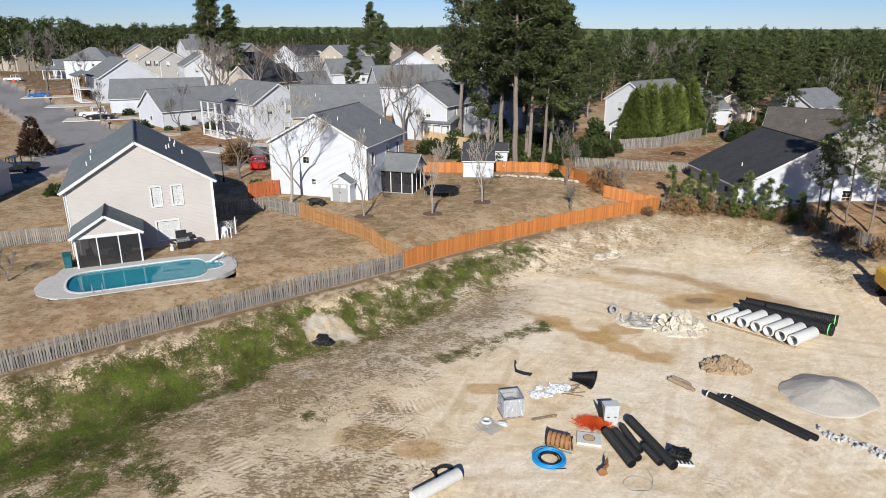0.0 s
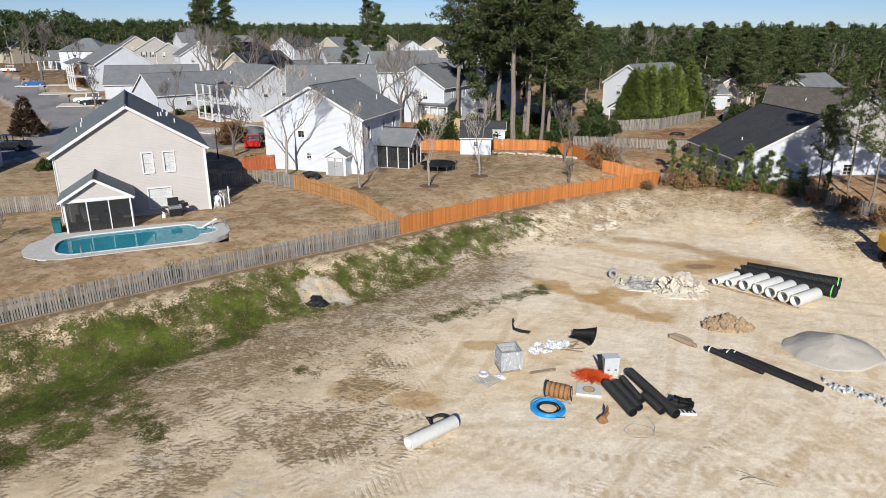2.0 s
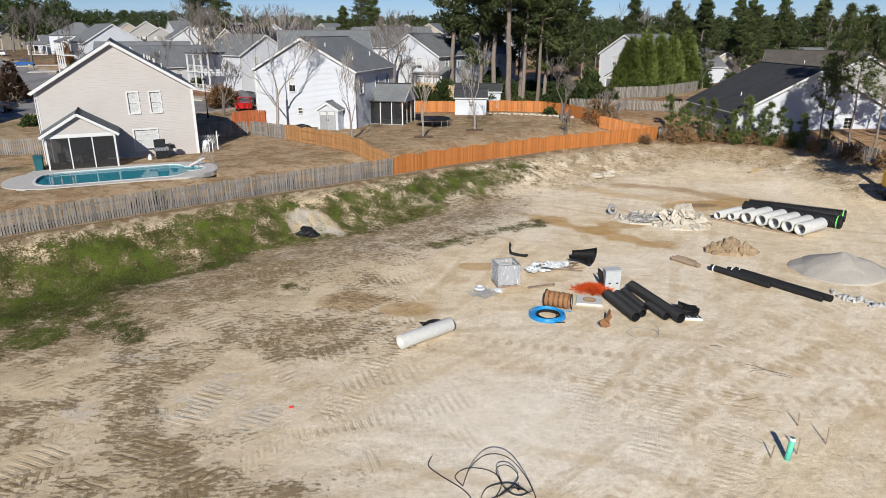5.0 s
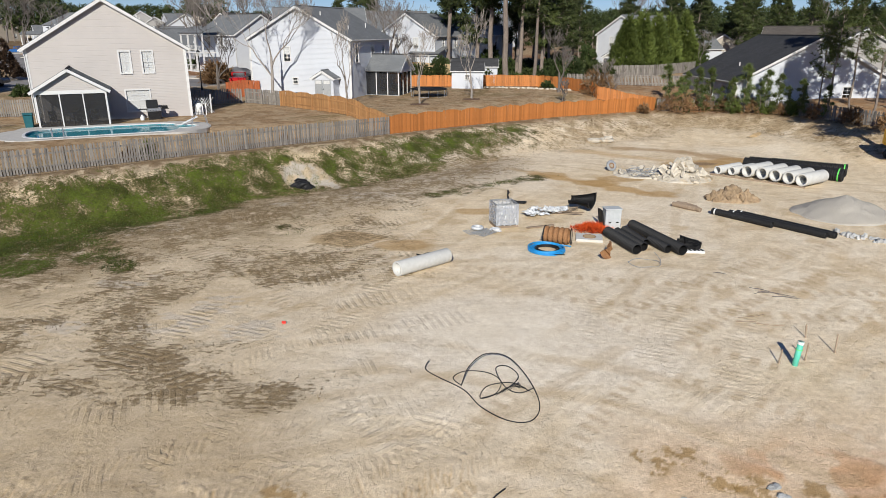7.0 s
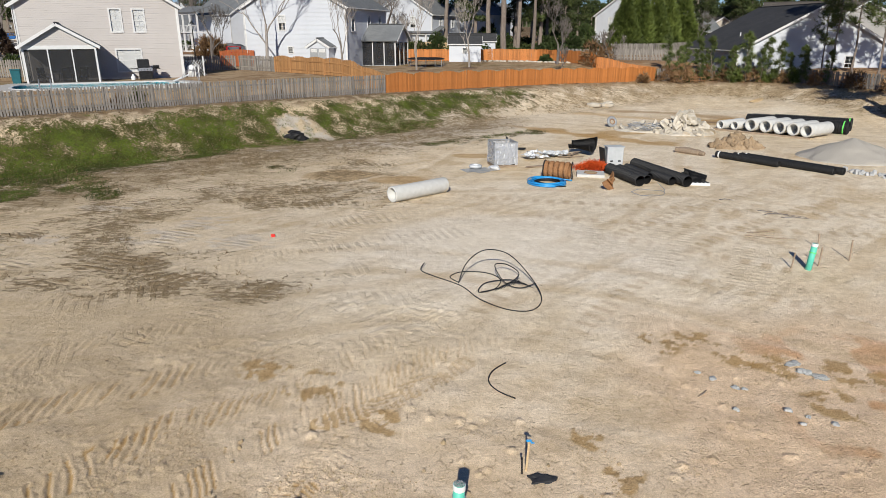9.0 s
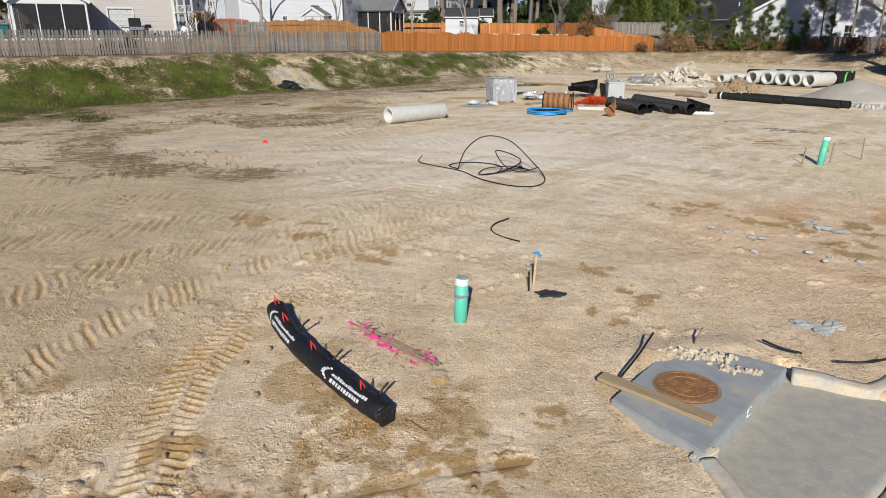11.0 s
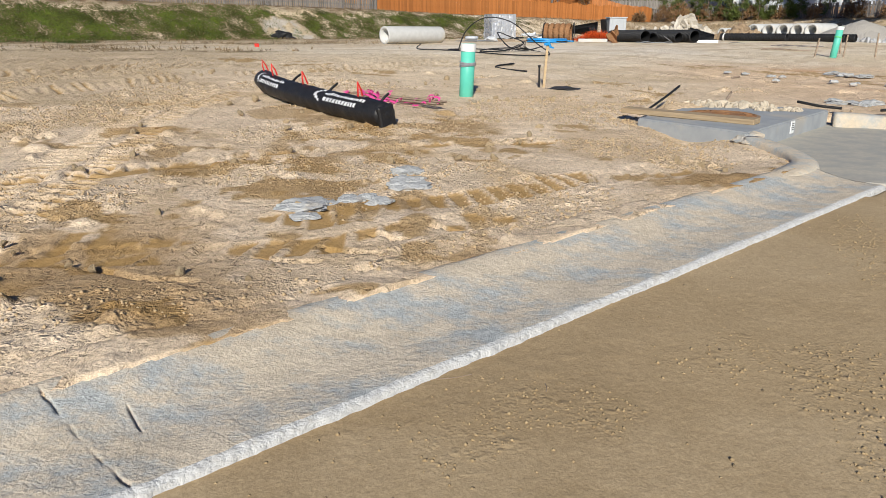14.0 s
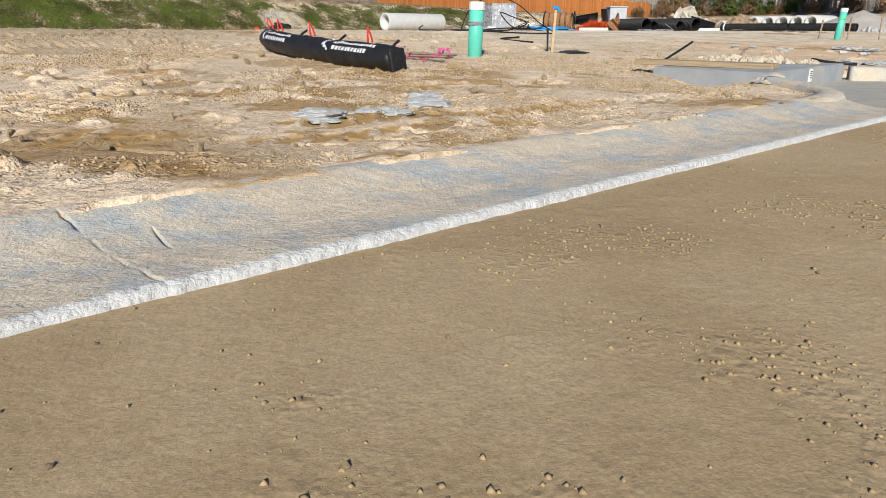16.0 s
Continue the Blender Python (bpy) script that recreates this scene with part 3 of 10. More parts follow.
def ground_tone(x, y, s, c, l, near):
    """The base colour of soil, grass and paving, from the plan."""
    def lay(base, colour, cover):
        return base + (np.array(colour) - base) * np.clip(cover, 0, 1)[..., None]

    def blot(px, py, r, seed, squash=1.0):
        d = np.hypot(x - px, (y - py) * squash) / r
        out, sel = np.zeros(x.shape), d < 1.6
        out[sel] = step(1.05, 0.75, d[sel] + 0.9 * (field(x[sel], y[sel], r * 0.7, seed, 3) - 0.5))
        return out

    n1, n2, n3 = field(x, y, 5, 101, 4), field(x, y, 1.3, 102, 4), field(x, y, 14, 103, 3)
    t = np.zeros(x.shape + (3,)) + np.array((0.82, 0.705, 0.515))
    t = lay(t, (0.88, 0.79, 0.625), step(0.42, 0.64, n1))
    t = lay(t, (0.62, 0.47, 0.275), 0.55 * step(0.56, 0.70, n2) * step(0.5, 0.62, n3))
    # tan and pinkish, freshly turned soil near the gutter
    t = lay(t, (0.79, 0.64, 0.455), 0.9 * step(13, 6, y))
    t = lay(t, (0.86, 0.71, 0.52), 0.7 * step(11, 4, y) * step(0.45, 0.62, field(x, y, 0.9, 104, 3)))
    t = lay(t, (0.60, 0.45, 0.27), 0.5 * step(11, 4, y) * step(0.56, 0.68, field(x, y, 0.5, 105, 4)))
    # streaks swept by blades and wheels
    for k, (qx, qy) in enumerate([(-30, 62), (32, -8), (-14, -18), (16, 64)]):
        rr, th = np.hypot(x - qx, y - qy), np.arctan2(y - qy, x - qx)
        streak = field(rr * 3.2, th * 12, 1.0, 110 + k, 3)
        zone = step(0.46, 0.62, field(x, y, 11, 114 + k, 2)) * (y > 8)
        t = lay(t, (0.58, 0.45, 0.275), 0.22 * zone * step(0.54, 0.66, streak))
        t = lay(t, (0.82, 0.73, 0.58), 0.22 * zone * step(0.46, 0.36, streak))
        cleats = np.abs(((th * 36 + 0.3 * n2) / 0.45) % 1 - 0.5) * 2
        lane = step(0.30, 0.2, np.abs(rr - 31 - 4 * k)) + step(0.30, 0.2, np.abs(rr - 33.2 - 4 * k))
        t = lay(t, (0.52, 0.385, 0.225), 0.5 * lane * step(0.4, 0.7, cleats) * step(0.4, 0.55, n1) * (y > 8))
    # browner soil to the left, darkened also for the shade in its cleat tracks
    t = lay(t, (0.58, 0.465, 0.305), 0.65 * step(-1.5, -5.0, x + 2 * (n2 - 0.5)) * step(17, 12, y) * (y > 5))
    # the cleat marks hold damp, ochre soil
    t = lay(t, (0.42, 0.27, 0.115), 0.7 * step(2.6, 1.5, c + 0.6 * (n2 - 0.5)) * (c > 0.4) * step(0.35, -0.35, l + 0.6 * (n2 - 0.5)) * step(0.45, 0.53, field(x, y, 0.3, 119, 4)))
    # a pale trampled middle, and peach-coloured turned soil towards the inlet
    t = lay(t, (0.86, 0.79, 0.66), 0.75 * blot(2.4, 17.5, 4.6, 115, 1.2))
    t = lay(t, (0.80, 0.60, 0.40), 0.7 * step(3.2, 5.5, x + 1.5 * (n2 - 0.5)) * step(15, 11, y + 2 * (n1 - 0.5)))
    t = lay(t, (0.66, 0.37, 0.18), 0.75 * step(5.5, 7.5, x) * step(13, 11, y) * step(0.52, 0.62, field(x, y, 0.9, 116, 4)))
    # ruts of wheels: paired, darker, winding over the site
    for k, (pts, half, much) in enumerate([([(-14, 14.5), (-8, 17.5), (-3, 22), (1, 28.5), (3.6, 36)], 0.9, 0.5), ([(-5, 12), (1.5, 14.2), (7.5, 19.5), (12, 27), (16, 38), (20, 52)], 1.0, 0.35), ([(18, 20), (12, 24), (5, 25.5), (-2, 25), (-9, 21)], 1.0, 0.4),
                                           ([(28, 36), (20, 38.5), (13, 41.5), (7.5, 46), (3, 47)], 1.0, 0.4), ([(9, 12), (5.5, 14.5), (-1, 16.5), (-8, 15.5), (-14, 17.5)], 0.9, 0.4)]):
        d = off_line(x, y, with_run(pts))[0] + 0.5 * (n1 - 0.5)
        rut = step(0.32, 0.12, np.abs(np.abs(d) - half)) * step(0.36, 0.55, field(x, y, 2.2, 280 + k, 3))
        t = lay(t, (0.60, 0.47, 0.29), much * rut * (y > 9))
        t = lay(t, (0.90, 0.82, 0.67), 0.5 * much * step(0.2, 0.05, np.abs(np.abs(d) - half - 0.38)) * (y > 9))
    for k, (pts, half, colour, much) in enumerate([([(5.3, 42.5), (6.7, 41.5), (8.15, 39.8), (10.0, 38.0), (11.8, 36.4), (13.3, 34.9)], 0.75, (0.56, 0.37, 0.165), 0.85), ([(14.5, 50.8), (16.8, 49.9), (18.9, 49.0), (21.3, 46.4), (25.1, 43.6)], 1.3, (0.47, 0.33, 0.19), 0.8),
                                                   ([(12.0, 49.0), (14.5, 47.0), (17.5, 45.0)], 1.3, (0.68, 0.49, 0.26), 0.6)]):
        d = np.abs(off_line(x, y, with_run(pts))[0]) + 1.6 * (n2 - 0.5) + 0.8 * (n1 - 0.5)
        t = lay(t, colour, much * step(half, half * 0.35, d))
    # the browner left once more, the tracks' shade again mixed into its colour
    t = lay(t, (0.58, 0.465, 0.305), 0.65 * step(-1.5, -5.0, x + 2 * (n2 - 0.5)) * step(17, 12, y) * (y > 5))
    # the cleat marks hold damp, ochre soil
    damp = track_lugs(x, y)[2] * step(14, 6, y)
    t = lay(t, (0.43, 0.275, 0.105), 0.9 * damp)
    for k, (px, py, r) in enumerate([(-2.94, 10.3, 0.6), (-1.9, 9.7, 0.65), (-0.7, 4.2, 0.55), (0.4, 4.0, 0.5), (-0.6, 8.7, 0.4), (2.66, 8.4, 0.4), (2.4, 6.8, 0.35), (3.0, 7.4, 0.4), (-1.23, 2.95, 0.35), (-0.17, 3.4, 0.35), (0.9, 3.75, 0.4), (1.3, 3.3, 0.3),
                                      (-0.87, 2.15, 0.4), (1.28, 2.8, 0.25), (0.44, 3.5, 0.35), (-1.6, 1.9, 0.35), (-0.2, 1.85, 0.3), (-0.55, 1.55, 0.3), (-1.2, 1.4, 0.35), (0.2, 5.0, 0.3), (1.3, 4.6, 0.3), (4.9, 11.6, 0.55), (5.6, 11.8, 0.5), (6.2, 11.1, 0.6), (6.9, 10.8, 0.6), (8.2, 10.4, 0.8), (7.3, 9.5, 0.7)]):
        t = lay(t, (0.45, 0.295, 0.12), 0.8 * blot(px, py, r * 0.85, 120 + k) * step(0.50, 0.55, field(x, y, 0.2, 140, 4)))
    t = lay(t, (0.41, 0.265, 0.11), 0.8 * step(0.62, 0.66, field(x, y, 0.45, 141, 4)) * step(0.46, 0.58, field(x, y, 2.2, 142, 2)) * step(9, 3, y))
    t = lay(t, (0.42, 0.27, 0.105), 0.8 * step(0.54, 0.58, field(x, y, 0.28, 143, 4)) * step(0.36, 0.47, field(x + 0.4 * y, y * 2.2, 0.9, 144, 2)) * step(5.2, 3.0, y) * step(1.2, -0.4, x))
    for k, (px, py, r) in enumerate([(18.5, 44, 2.6), (21.5, 45, 2.4), (12, 39.6, 1.7), (7.5, 40.6, 1.4), (10, 38.3, 1.4), (12.8, 35.6, 1.2), (-3.7, 27.3, 1.7), (-1, 26.3, 1.4), (2.5, 31.8, 1.2)]):
        t = lay(t, (0.50, 0.325, 0.135), 0.7 * blot(px, py, r, 160 + k, 1.6))
    t = lay(t, (0.30, 0.21, 0.13), 0.9 * blot(18.7, 44.3, 1.3, 171, 2.2))
    # growth towards the bank: its own shares, laid on by the material
    dry = dry_cover(x, y, s) * (s > 0)
    straw = field(x * 0.8 + y * 0.35, y * 2.2 - x * 0.4, 0.9, 181, 4)
    t = lay(t, (0.60, 0.53, 0.42), 0.75 * step(13, 8, s) * (s > 2) * step(9, 4, x))
    t = lay(t, (0.19, 0.145, 0.08), 0.8 * step(13.5, 10, s + 4 * (n1 - 0.5)) * (s > 2) * step(-3, -9, x + 3 * (n2 - 0.5)) * step(0.38, 0.52, straw))
    t = lay(t, (0.66, 0.545, 0.37), 0.6 * step(0, -8, x) * step(9, 13, y) * (s > 0))
    g = green_cover(x, y, s) * (s > 0)
    wash = step(1.25, 0.75, np.hypot((x + 7.3) / 1.9, (y - 38.3) / 1.25) + 0.9 * (field(x, y, 0.9, 188, 3) - 0.5))
    g, dry = g * (1 - wash), dry * (1 - wash)
    # washed-out sand at the top of the bank
    top = step(-0.2, 0.3, s) * step(1.7, 0.8, s + 0.9 * (n2 - 0.5))
    t = lay(t, (0.17, 0.118, 0.068), 0.92 * top)
    t = lay(t, (0.54, 0.455, 0.325), 0.85 * top * step(0.56, 0.64, field(x, y, 0.6, 187, 4)) * step(0.3, 0.6, s))
    t = lay(t, (0.55, 0.465, 0.335), 0.8 * step(0.5, 0.8, s) * step(1.9, 1.3, s + 0.8 * (n2 - 0.5)) * step(0.47, 0.56, field(x, y, 0.6, 177, 4)))
    t = lay(t, (0.66, 0.58, 0.44), 0.7 * g * step(0.62, 0.68, field(x, y, 0.6, 179, 4)) * step(2.4, 1.2, s))
    t = lay(t, (0.20, 0.105, 0.055), 0.8 * step(2.6, 1.0, s) * (s > 0) * step(20, 27, x))
    t = lay(t, (0.48, 0.365, 0.22), 0.75 * step(8, 4, s + 3 * (n1 - 0.5)) * (s > 0) * step(7, 13, x) * step(0.3, 0.55, straw))
    t = lay(t, (0.50, 0.465, 0.40), 0.95 * wash * step(0.44, 0.50, field(x, y, 0.5, 176, 3)))
    for k, (px, py, r) in enumerate([(-9.85, 33.4, 0.45), (-10.4, 34.6, 0.6), (-13.3, 28.6, 1.6), (-16.3, 25.1, 1.6), (-7.0, 33.6, 1.2), (-3.5, 35.5, 1.4), (2.6, 41.3, 1.0), (-8.0, 18.6, 1.1), (-7.1, 20.0, 0.9), (-11.7, 18.3, 0.9), (-5.4, 17.9, 1.0), (-10.9, 22.1, 0.9)]):
        t = lay(t, (0.66, 0.61, 0.53), 0.6 * blot(px, py, r * 1.25, 190 + k, 1.5) * step(0.44, 0.56, field(x + 0.5 * y, y * 2.5, 0.5, 175, 4)))
    # dormant lawns, pine straw, tarmac, drives
    lawn = np.zeros_like(t) + np.array((0.37, 0.27, 0.165))
    lawn = lay(lawn, (0.45, 0.335, 0.21), step(0.42, 0.66, n1))
    lawn = lay(lawn, (0.30, 0.195, 0.105), 0.7 * step(0.5, 0.68, n2))
    lawn = lay(lawn, (0.15, 0.13, 0.045), 0.5 * step(0.58, 0.7, field(x, y, 2.6, 201, 4)))
    lawn = lay(lawn, (0.23, 0.095, 0.045), 0.8 * step(0.5, 0.6, field(x, y, 9, 202, 3)) * step(70, 90, y))
    yard = step(13, 18, x) * step(95, 66, y)
    lawn = lay(lawn, (0.41, 0.235, 0.125), 0.7 * yard)
    t = np.where((s < 0)[..., None], lawn, t)
    gap = street_gap(x, y)
    far = (s < -4) & (y > 10)
    tar = np.zeros_like(t) + np.array((0.27, 0.27, 0.275))
    tar = lay(tar, (0.21, 0.21, 0.215), step(0.45, 0.65, n1))
    t = lay(t, (0.52, 0.48, 0.42), far * step(1.7, 1.5, gap) * step(0.25, 0.35, gap))
    t = np.where((far & (gap < 0.1))[..., None], tar, t)
    wood = step(170, 210, y + 0.15 * np.abs(x)) * (s < 0)
    t = lay(t, (0.10, 0.065, 0.035), 0.85 * wood * (gap > 3))
    # the sandy roadbed
    rb = np.zeros_like(t) + np.array((0.43, 0.325, 0.19))
    rb = lay(rb, (0.39, 0.292, 0.168), step(0.45, 0.66, field(x, y, 1.4, 210, 4)))
    rb = lay(rb, (0.465, 0.36, 0.22), 0.8 * step(0.5, 0.66, field(x, y, 0.8, 211, 4)))
    t = np.where(((c < 0.03) & (s > 0))[..., None], rb, t)
    rows_ = step(2.5, -3.5, x + 2 * (n1 - 0.5)) * step(9, 12, y) * (s > 7) + 0.35 * step(0.5, 0.62, field(x, y, 6, 189, 2)) * (y > 13) * (s > 6) + 0.9 * step(0.9, 0.5, np.hypot((x + 3.0) / 5.0, (y - 37.5) / 4.5)) * (s > 4.5)
    smooth_ = np.clip(damp + step(4.5, 0.5, np.hypot(x - 2.4, (y - 17.5) * 0.9)), 0, 1)
    road_ = (c < 0.03) & (s > 0)
    relief = np.where(road_, 0.24, np.where(s > 0, 0.72 - 0.35 * smooth_, 0.6))
    crumbs = near * (1 - 0.9 * damp) * (0.15 + 0.75 * step(0.42, 0.60, field(x, y, 0.9, 23, 3))) * (1 - 0.6 * step(-0.6, 0.6, x) * step(3.0, 4.0, y)) + 0.35 * step(3.0, 5.5, x) * step(17, 12, y) * (s > 0)
    crumbs = np.where(road_, 0.10 + 0.9 * step(0.50, 0.60, field(x, y, 0.5, 28, 3)) * step(1.0, 0.3, np.abs(c + 0.55) / 0.6), crumbs)
    bare = np.where((c < 0.6) | (s < 0), 0.0, 1.0)
    return t, np.stack([np.where((s < 0) & (gap > 0.3), 1.0, 0.0), relief, np.clip(crumbs, 0, 1)], -1), np.stack([g * bare, dry * bare, np.clip(rows_, 0, 1) * bare], -1)


def calc(t, op, a, b=None, c=None):
    n = t.nodes.new("ShaderNodeMath")
    n.operation = op
    for k, v in enumerate((a, b, c)):
        if v is None:
            continue
        if isinstance(v, (int, float)):
            n.inputs[k].default_value = v
        else:
            t.links.new(v, n.inputs[k])
    return n.outputs[0]


def turned(t, v, angle, scale, shift=(0, 0, 0)):
    mp = t.nodes.new("ShaderNodeMapping")
    mp.inputs["Rotation"].default_value, mp.inputs["Scale"].default_value, mp.inputs["Location"].default_value = (0, 0, radians(angle)), scale, shift
    t.links.new(v, mp.inputs[0])
    return mp.outputs[0]


def ground_material():
    m, t, p = shader("ground", 0.95, 0.0, 0.12)
    v = t.nodes.new("ShaderNodeTexCoord").outputs["Object"]
    got = {}
    for nm in ("tone", "wear", "zone"):
        at = t.nodes.new("ShaderNodeAttribute")
        at.attribute_name = nm
        got[nm] = at.outputs["Color"]
    split = []
    for nm in ("wear", "zone"):
        sp = t.nodes.new("ShaderNodeSeparateColor")
        t.links.new(got[nm], sp.inputs[0])
        split.append(sp.outputs)
    (lawn, relief, crumbs), (green, dry, rows) = split[0][:3], split[1][:3]
    grain = noise_tex(t, 170, 3.0, v, 0.7)
    fine = noise_tex(t, 38, 6.0, v, 0.72)
    mid = noise_tex(t, 6.5, 7.0, v, 0.7)
    wide = noise_tex(t, 1.3, 7.0, v, 0.66)
    streaks = noise_tex(t, 1.0, 7.0, turned(t, v, 24, (0.9, 4.2, 1)), 0.7)
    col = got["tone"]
    # sand: grain at four scales, and faint streaks drawn out by blades and wheels
    for f, lo, hi in ((wide, 0.93, 1.05), (streaks, 0.95, 1.04), (mid, 0.90, 1.06), (fine, 0.80, 1.11), (grain, 0.88, 1.10)):
        much = 1.0 if f is grain else ramp(t, relief, 0.0, 0.6)
        col = mix_rgb(t, much, col, mix_rgb(t, ramp(t, f, 0.36, 0.62), (lo, lo * 0.98, lo * 0.95), (hi, hi, hi * 1.01)), "MULTIPLY")
    # dents and scuffs a few centimetres across, with their shadows put into the colour
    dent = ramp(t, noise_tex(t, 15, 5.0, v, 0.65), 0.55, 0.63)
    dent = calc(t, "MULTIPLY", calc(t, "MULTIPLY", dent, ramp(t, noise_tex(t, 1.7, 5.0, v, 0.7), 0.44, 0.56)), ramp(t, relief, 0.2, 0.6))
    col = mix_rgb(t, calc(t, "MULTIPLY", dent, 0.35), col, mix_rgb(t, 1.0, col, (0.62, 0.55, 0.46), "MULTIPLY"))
    # short ridges pressed by crawlers, in lanes of three headings, worn away in places
    worn = ramp(t, noise_tex(t, 0.9, 5.0, v), 0.42, 0.56)
    press = None
    for turn, pitch, where in ((-20, 0.27, 3.0), (48, 0.31, 17.0), (-68, 0.25, 31.0)):
        mv = turned(t, v, turn, (1, 1, 1), (where, where * 0.7, 0))
        waves = []
        for axis, wide_, off_, detail in (("X", pitch, 1.6, 2.0), ("Y", 2.3, 2.5, 1.0)):
            wv = t.nodes.new("ShaderNodeTexWave")
            wv.bands_direction = axis
            wv.inputs["Scale"].default_value = 0.314 / wide_
            wv.inputs["Distortion"].default_value, wv.inputs["Detail"].default_value, wv.inputs["Detail Scale"].default_value = off_, detail, 0.8
            t.links.new(mv, wv.inputs[0])
            waves.append(wv.outputs["Fac"])
        lane = calc(t, "MULTIPLY", ramp(t, waves[1], 0.4, 0.6), ramp(t, noise_tex(t, 0.17, 3.0, mv), 0.50, 0.56))
        one = calc(t, "MULTIPLY", calc(t, "MULTIPLY", lane, worn), ramp(t, waves[0], 0.42, 0.66))
        press = one if press is None else calc(t, "MAXIMUM", press, one)
    press = calc(t, "MULTIPLY", press, rows)
    # dead stalks: brown over the sand, dense where the share is high, broken up by clumps and by the pressed rows
    clump = noise_tex(t, 0.9, 8.0, v, 0.70)
    stalk = noise_tex(t, 5.0, 7.0, turned(t, v, 24, (0.7, 1.6, 1)), 0.78)
    both = calc(t, "ADD", calc(t, "MULTIPLY", calc(t, "SUBTRACT", clump, 0.5), 2.2), calc(t, "MULTIPLY", calc(t, "SUBTRACT", stalk, 0.5), 4.0))
    dryness = ramp(t, calc(t, "ADD", calc(t, "ADD", dry, both), calc(t, "MULTIPLY", press, 0.30)), 0.46, 0.80)
    dryness = calc(t, "MULTIPLY", dryness, ramp(t, dry, 0.02, 0.2))
    col = mix_rgb(t, calc(t, "MULTIPLY", dryness, 0.88), col, mix_rgb(t, ramp(t, fine, 0.36, 0.62), (0.175, 0.122, 0.062), (0.37, 0.27, 0.15)))
    col = mix_rgb(t, calc(t, "MULTIPLY", press, 0.30), col, (0.30, 0.215, 0.12))
    # grass: first its litter, then the green, brighter in patches
    blade = noise_tex(t, 9.0, 6.0, v, 0.8)
    mixn = calc(t, "ADD", calc(t, "MULTIPLY", calc(t, "SUBTRACT", clump, 0.5), 3.2), calc(t, "MULTIPLY", calc(t, "SUBTRACT", blade, 0.5), 3.0))
    litter = ramp(t, calc(t, "ADD", green, mixn), 0.22, 0.50)
    litter = calc(t, "MULTIPLY", litter, ramp(t, green, 0.02, 0.2))
    lush = calc(t, "MULTIPLY", ramp(t, calc(t, "ADD", green, mixn), 0.45, 0.90), ramp(t, green, 0.02, 0.2))
    col = mix_rgb(t, calc(t, "MULTIPLY", litter, 0.9), col, mix_rgb(t, ramp(t, fine, 0.36, 0.62), (0.085, 0.070, 0.026), (0.22, 0.17, 0.085)))
    leafy = mix_rgb(t, ramp(t, noise_tex(t, 0.7, 5.0, turned(t, v, 70, (1, 1, 1)), 0.65), 0.42, 0.60), (0.052, 0.060, 0.014), (0.095, 0.128, 0.020))
    leafy = mix_rgb(t, 1.0, leafy, mix_rgb(t, ramp(t, blade, 0.36, 0.64), (0.60, 0.60, 0.55), (1.30, 1.30, 1.15)), "MULTIPLY")
    col = mix_rgb(t, calc(t, "MULTIPLY", lush, 0.95), col, leafy)
    # dormant lawns: worn thatch, dark tufts and pale bald spots
    thatch = noise_tex(t, 2.2, 8.0, v, 0.80)
    for f, lo, hi, tint, much in ((thatch, 0.49, 0.60, (0.17, 0.115, 0.062), 0.75), (clump, 0.50, 0.40, (0.50, 0.40, 0.27), 0.55), (blade, 0.56, 0.66, (0.12, 0.085, 0.045), 0.6)):
        col = mix_rgb(t, calc(t, "MULTIPLY", calc(t, "MULTIPLY", ramp(t, f, lo, hi), lawn), much), col, tint)
    # loose crumbs
    vo = t.nodes.new("ShaderNodeTexVoronoi")
    vo.inputs["Scale"].default_value, vo.inputs["Randomness"].default_value = 26, 1.0
    t.links.new(v, vo.inputs["Vector"])
    vo2 = t.nodes.new("ShaderNodeTexVoronoi")
    vo2.inputs["Scale"].default_value, vo2.inputs["Randomness"].default_value = 70, 1.0
    t.links.new(v, vo2.inputs["Vector"])
    ball = calc(t, "MULTIPLY", ramp(t, vo.outputs["Distance"], 0.52, 0.10), ramp(t, noise_tex(t, 9.0, 3.0, v), 0.50, 0.60))
    ball2 = calc(t, "MULTIPLY", ramp(t, vo2.outputs["Distance"], 0.55, 0.10), ramp(t, noise_tex(t, 14.0, 3.0, v), 0.44, 0.56))
    crumb = calc(t, "MULTIPLY", calc(t, "ADD", ball, calc(t, "MULTIPLY", ball2, 0.45)), crumbs)
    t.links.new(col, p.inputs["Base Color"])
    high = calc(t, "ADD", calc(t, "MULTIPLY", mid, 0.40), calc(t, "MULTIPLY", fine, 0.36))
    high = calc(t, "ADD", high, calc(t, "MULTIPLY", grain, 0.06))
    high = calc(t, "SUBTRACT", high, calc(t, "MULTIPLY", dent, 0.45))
    high = calc(t, "ADD", high, calc(t, "MULTIPLY", press, 0.50))
    high = calc(t, "ADD", high, calc(t, "MULTIPLY", calc(t, "MAXIMUM", dryness, lush), calc(t, "MULTIPLY", stalk, 1.2)))
    high = calc(t, "ADD", high, calc(t, "MULTIPLY", crumb, 0.6))
    bump(t, p, high, 0.85, 0.06)
    t.links.new(relief, p.inputs["Normal"].links[0].from_node.inputs["Strength"])
    return m


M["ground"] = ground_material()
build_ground()


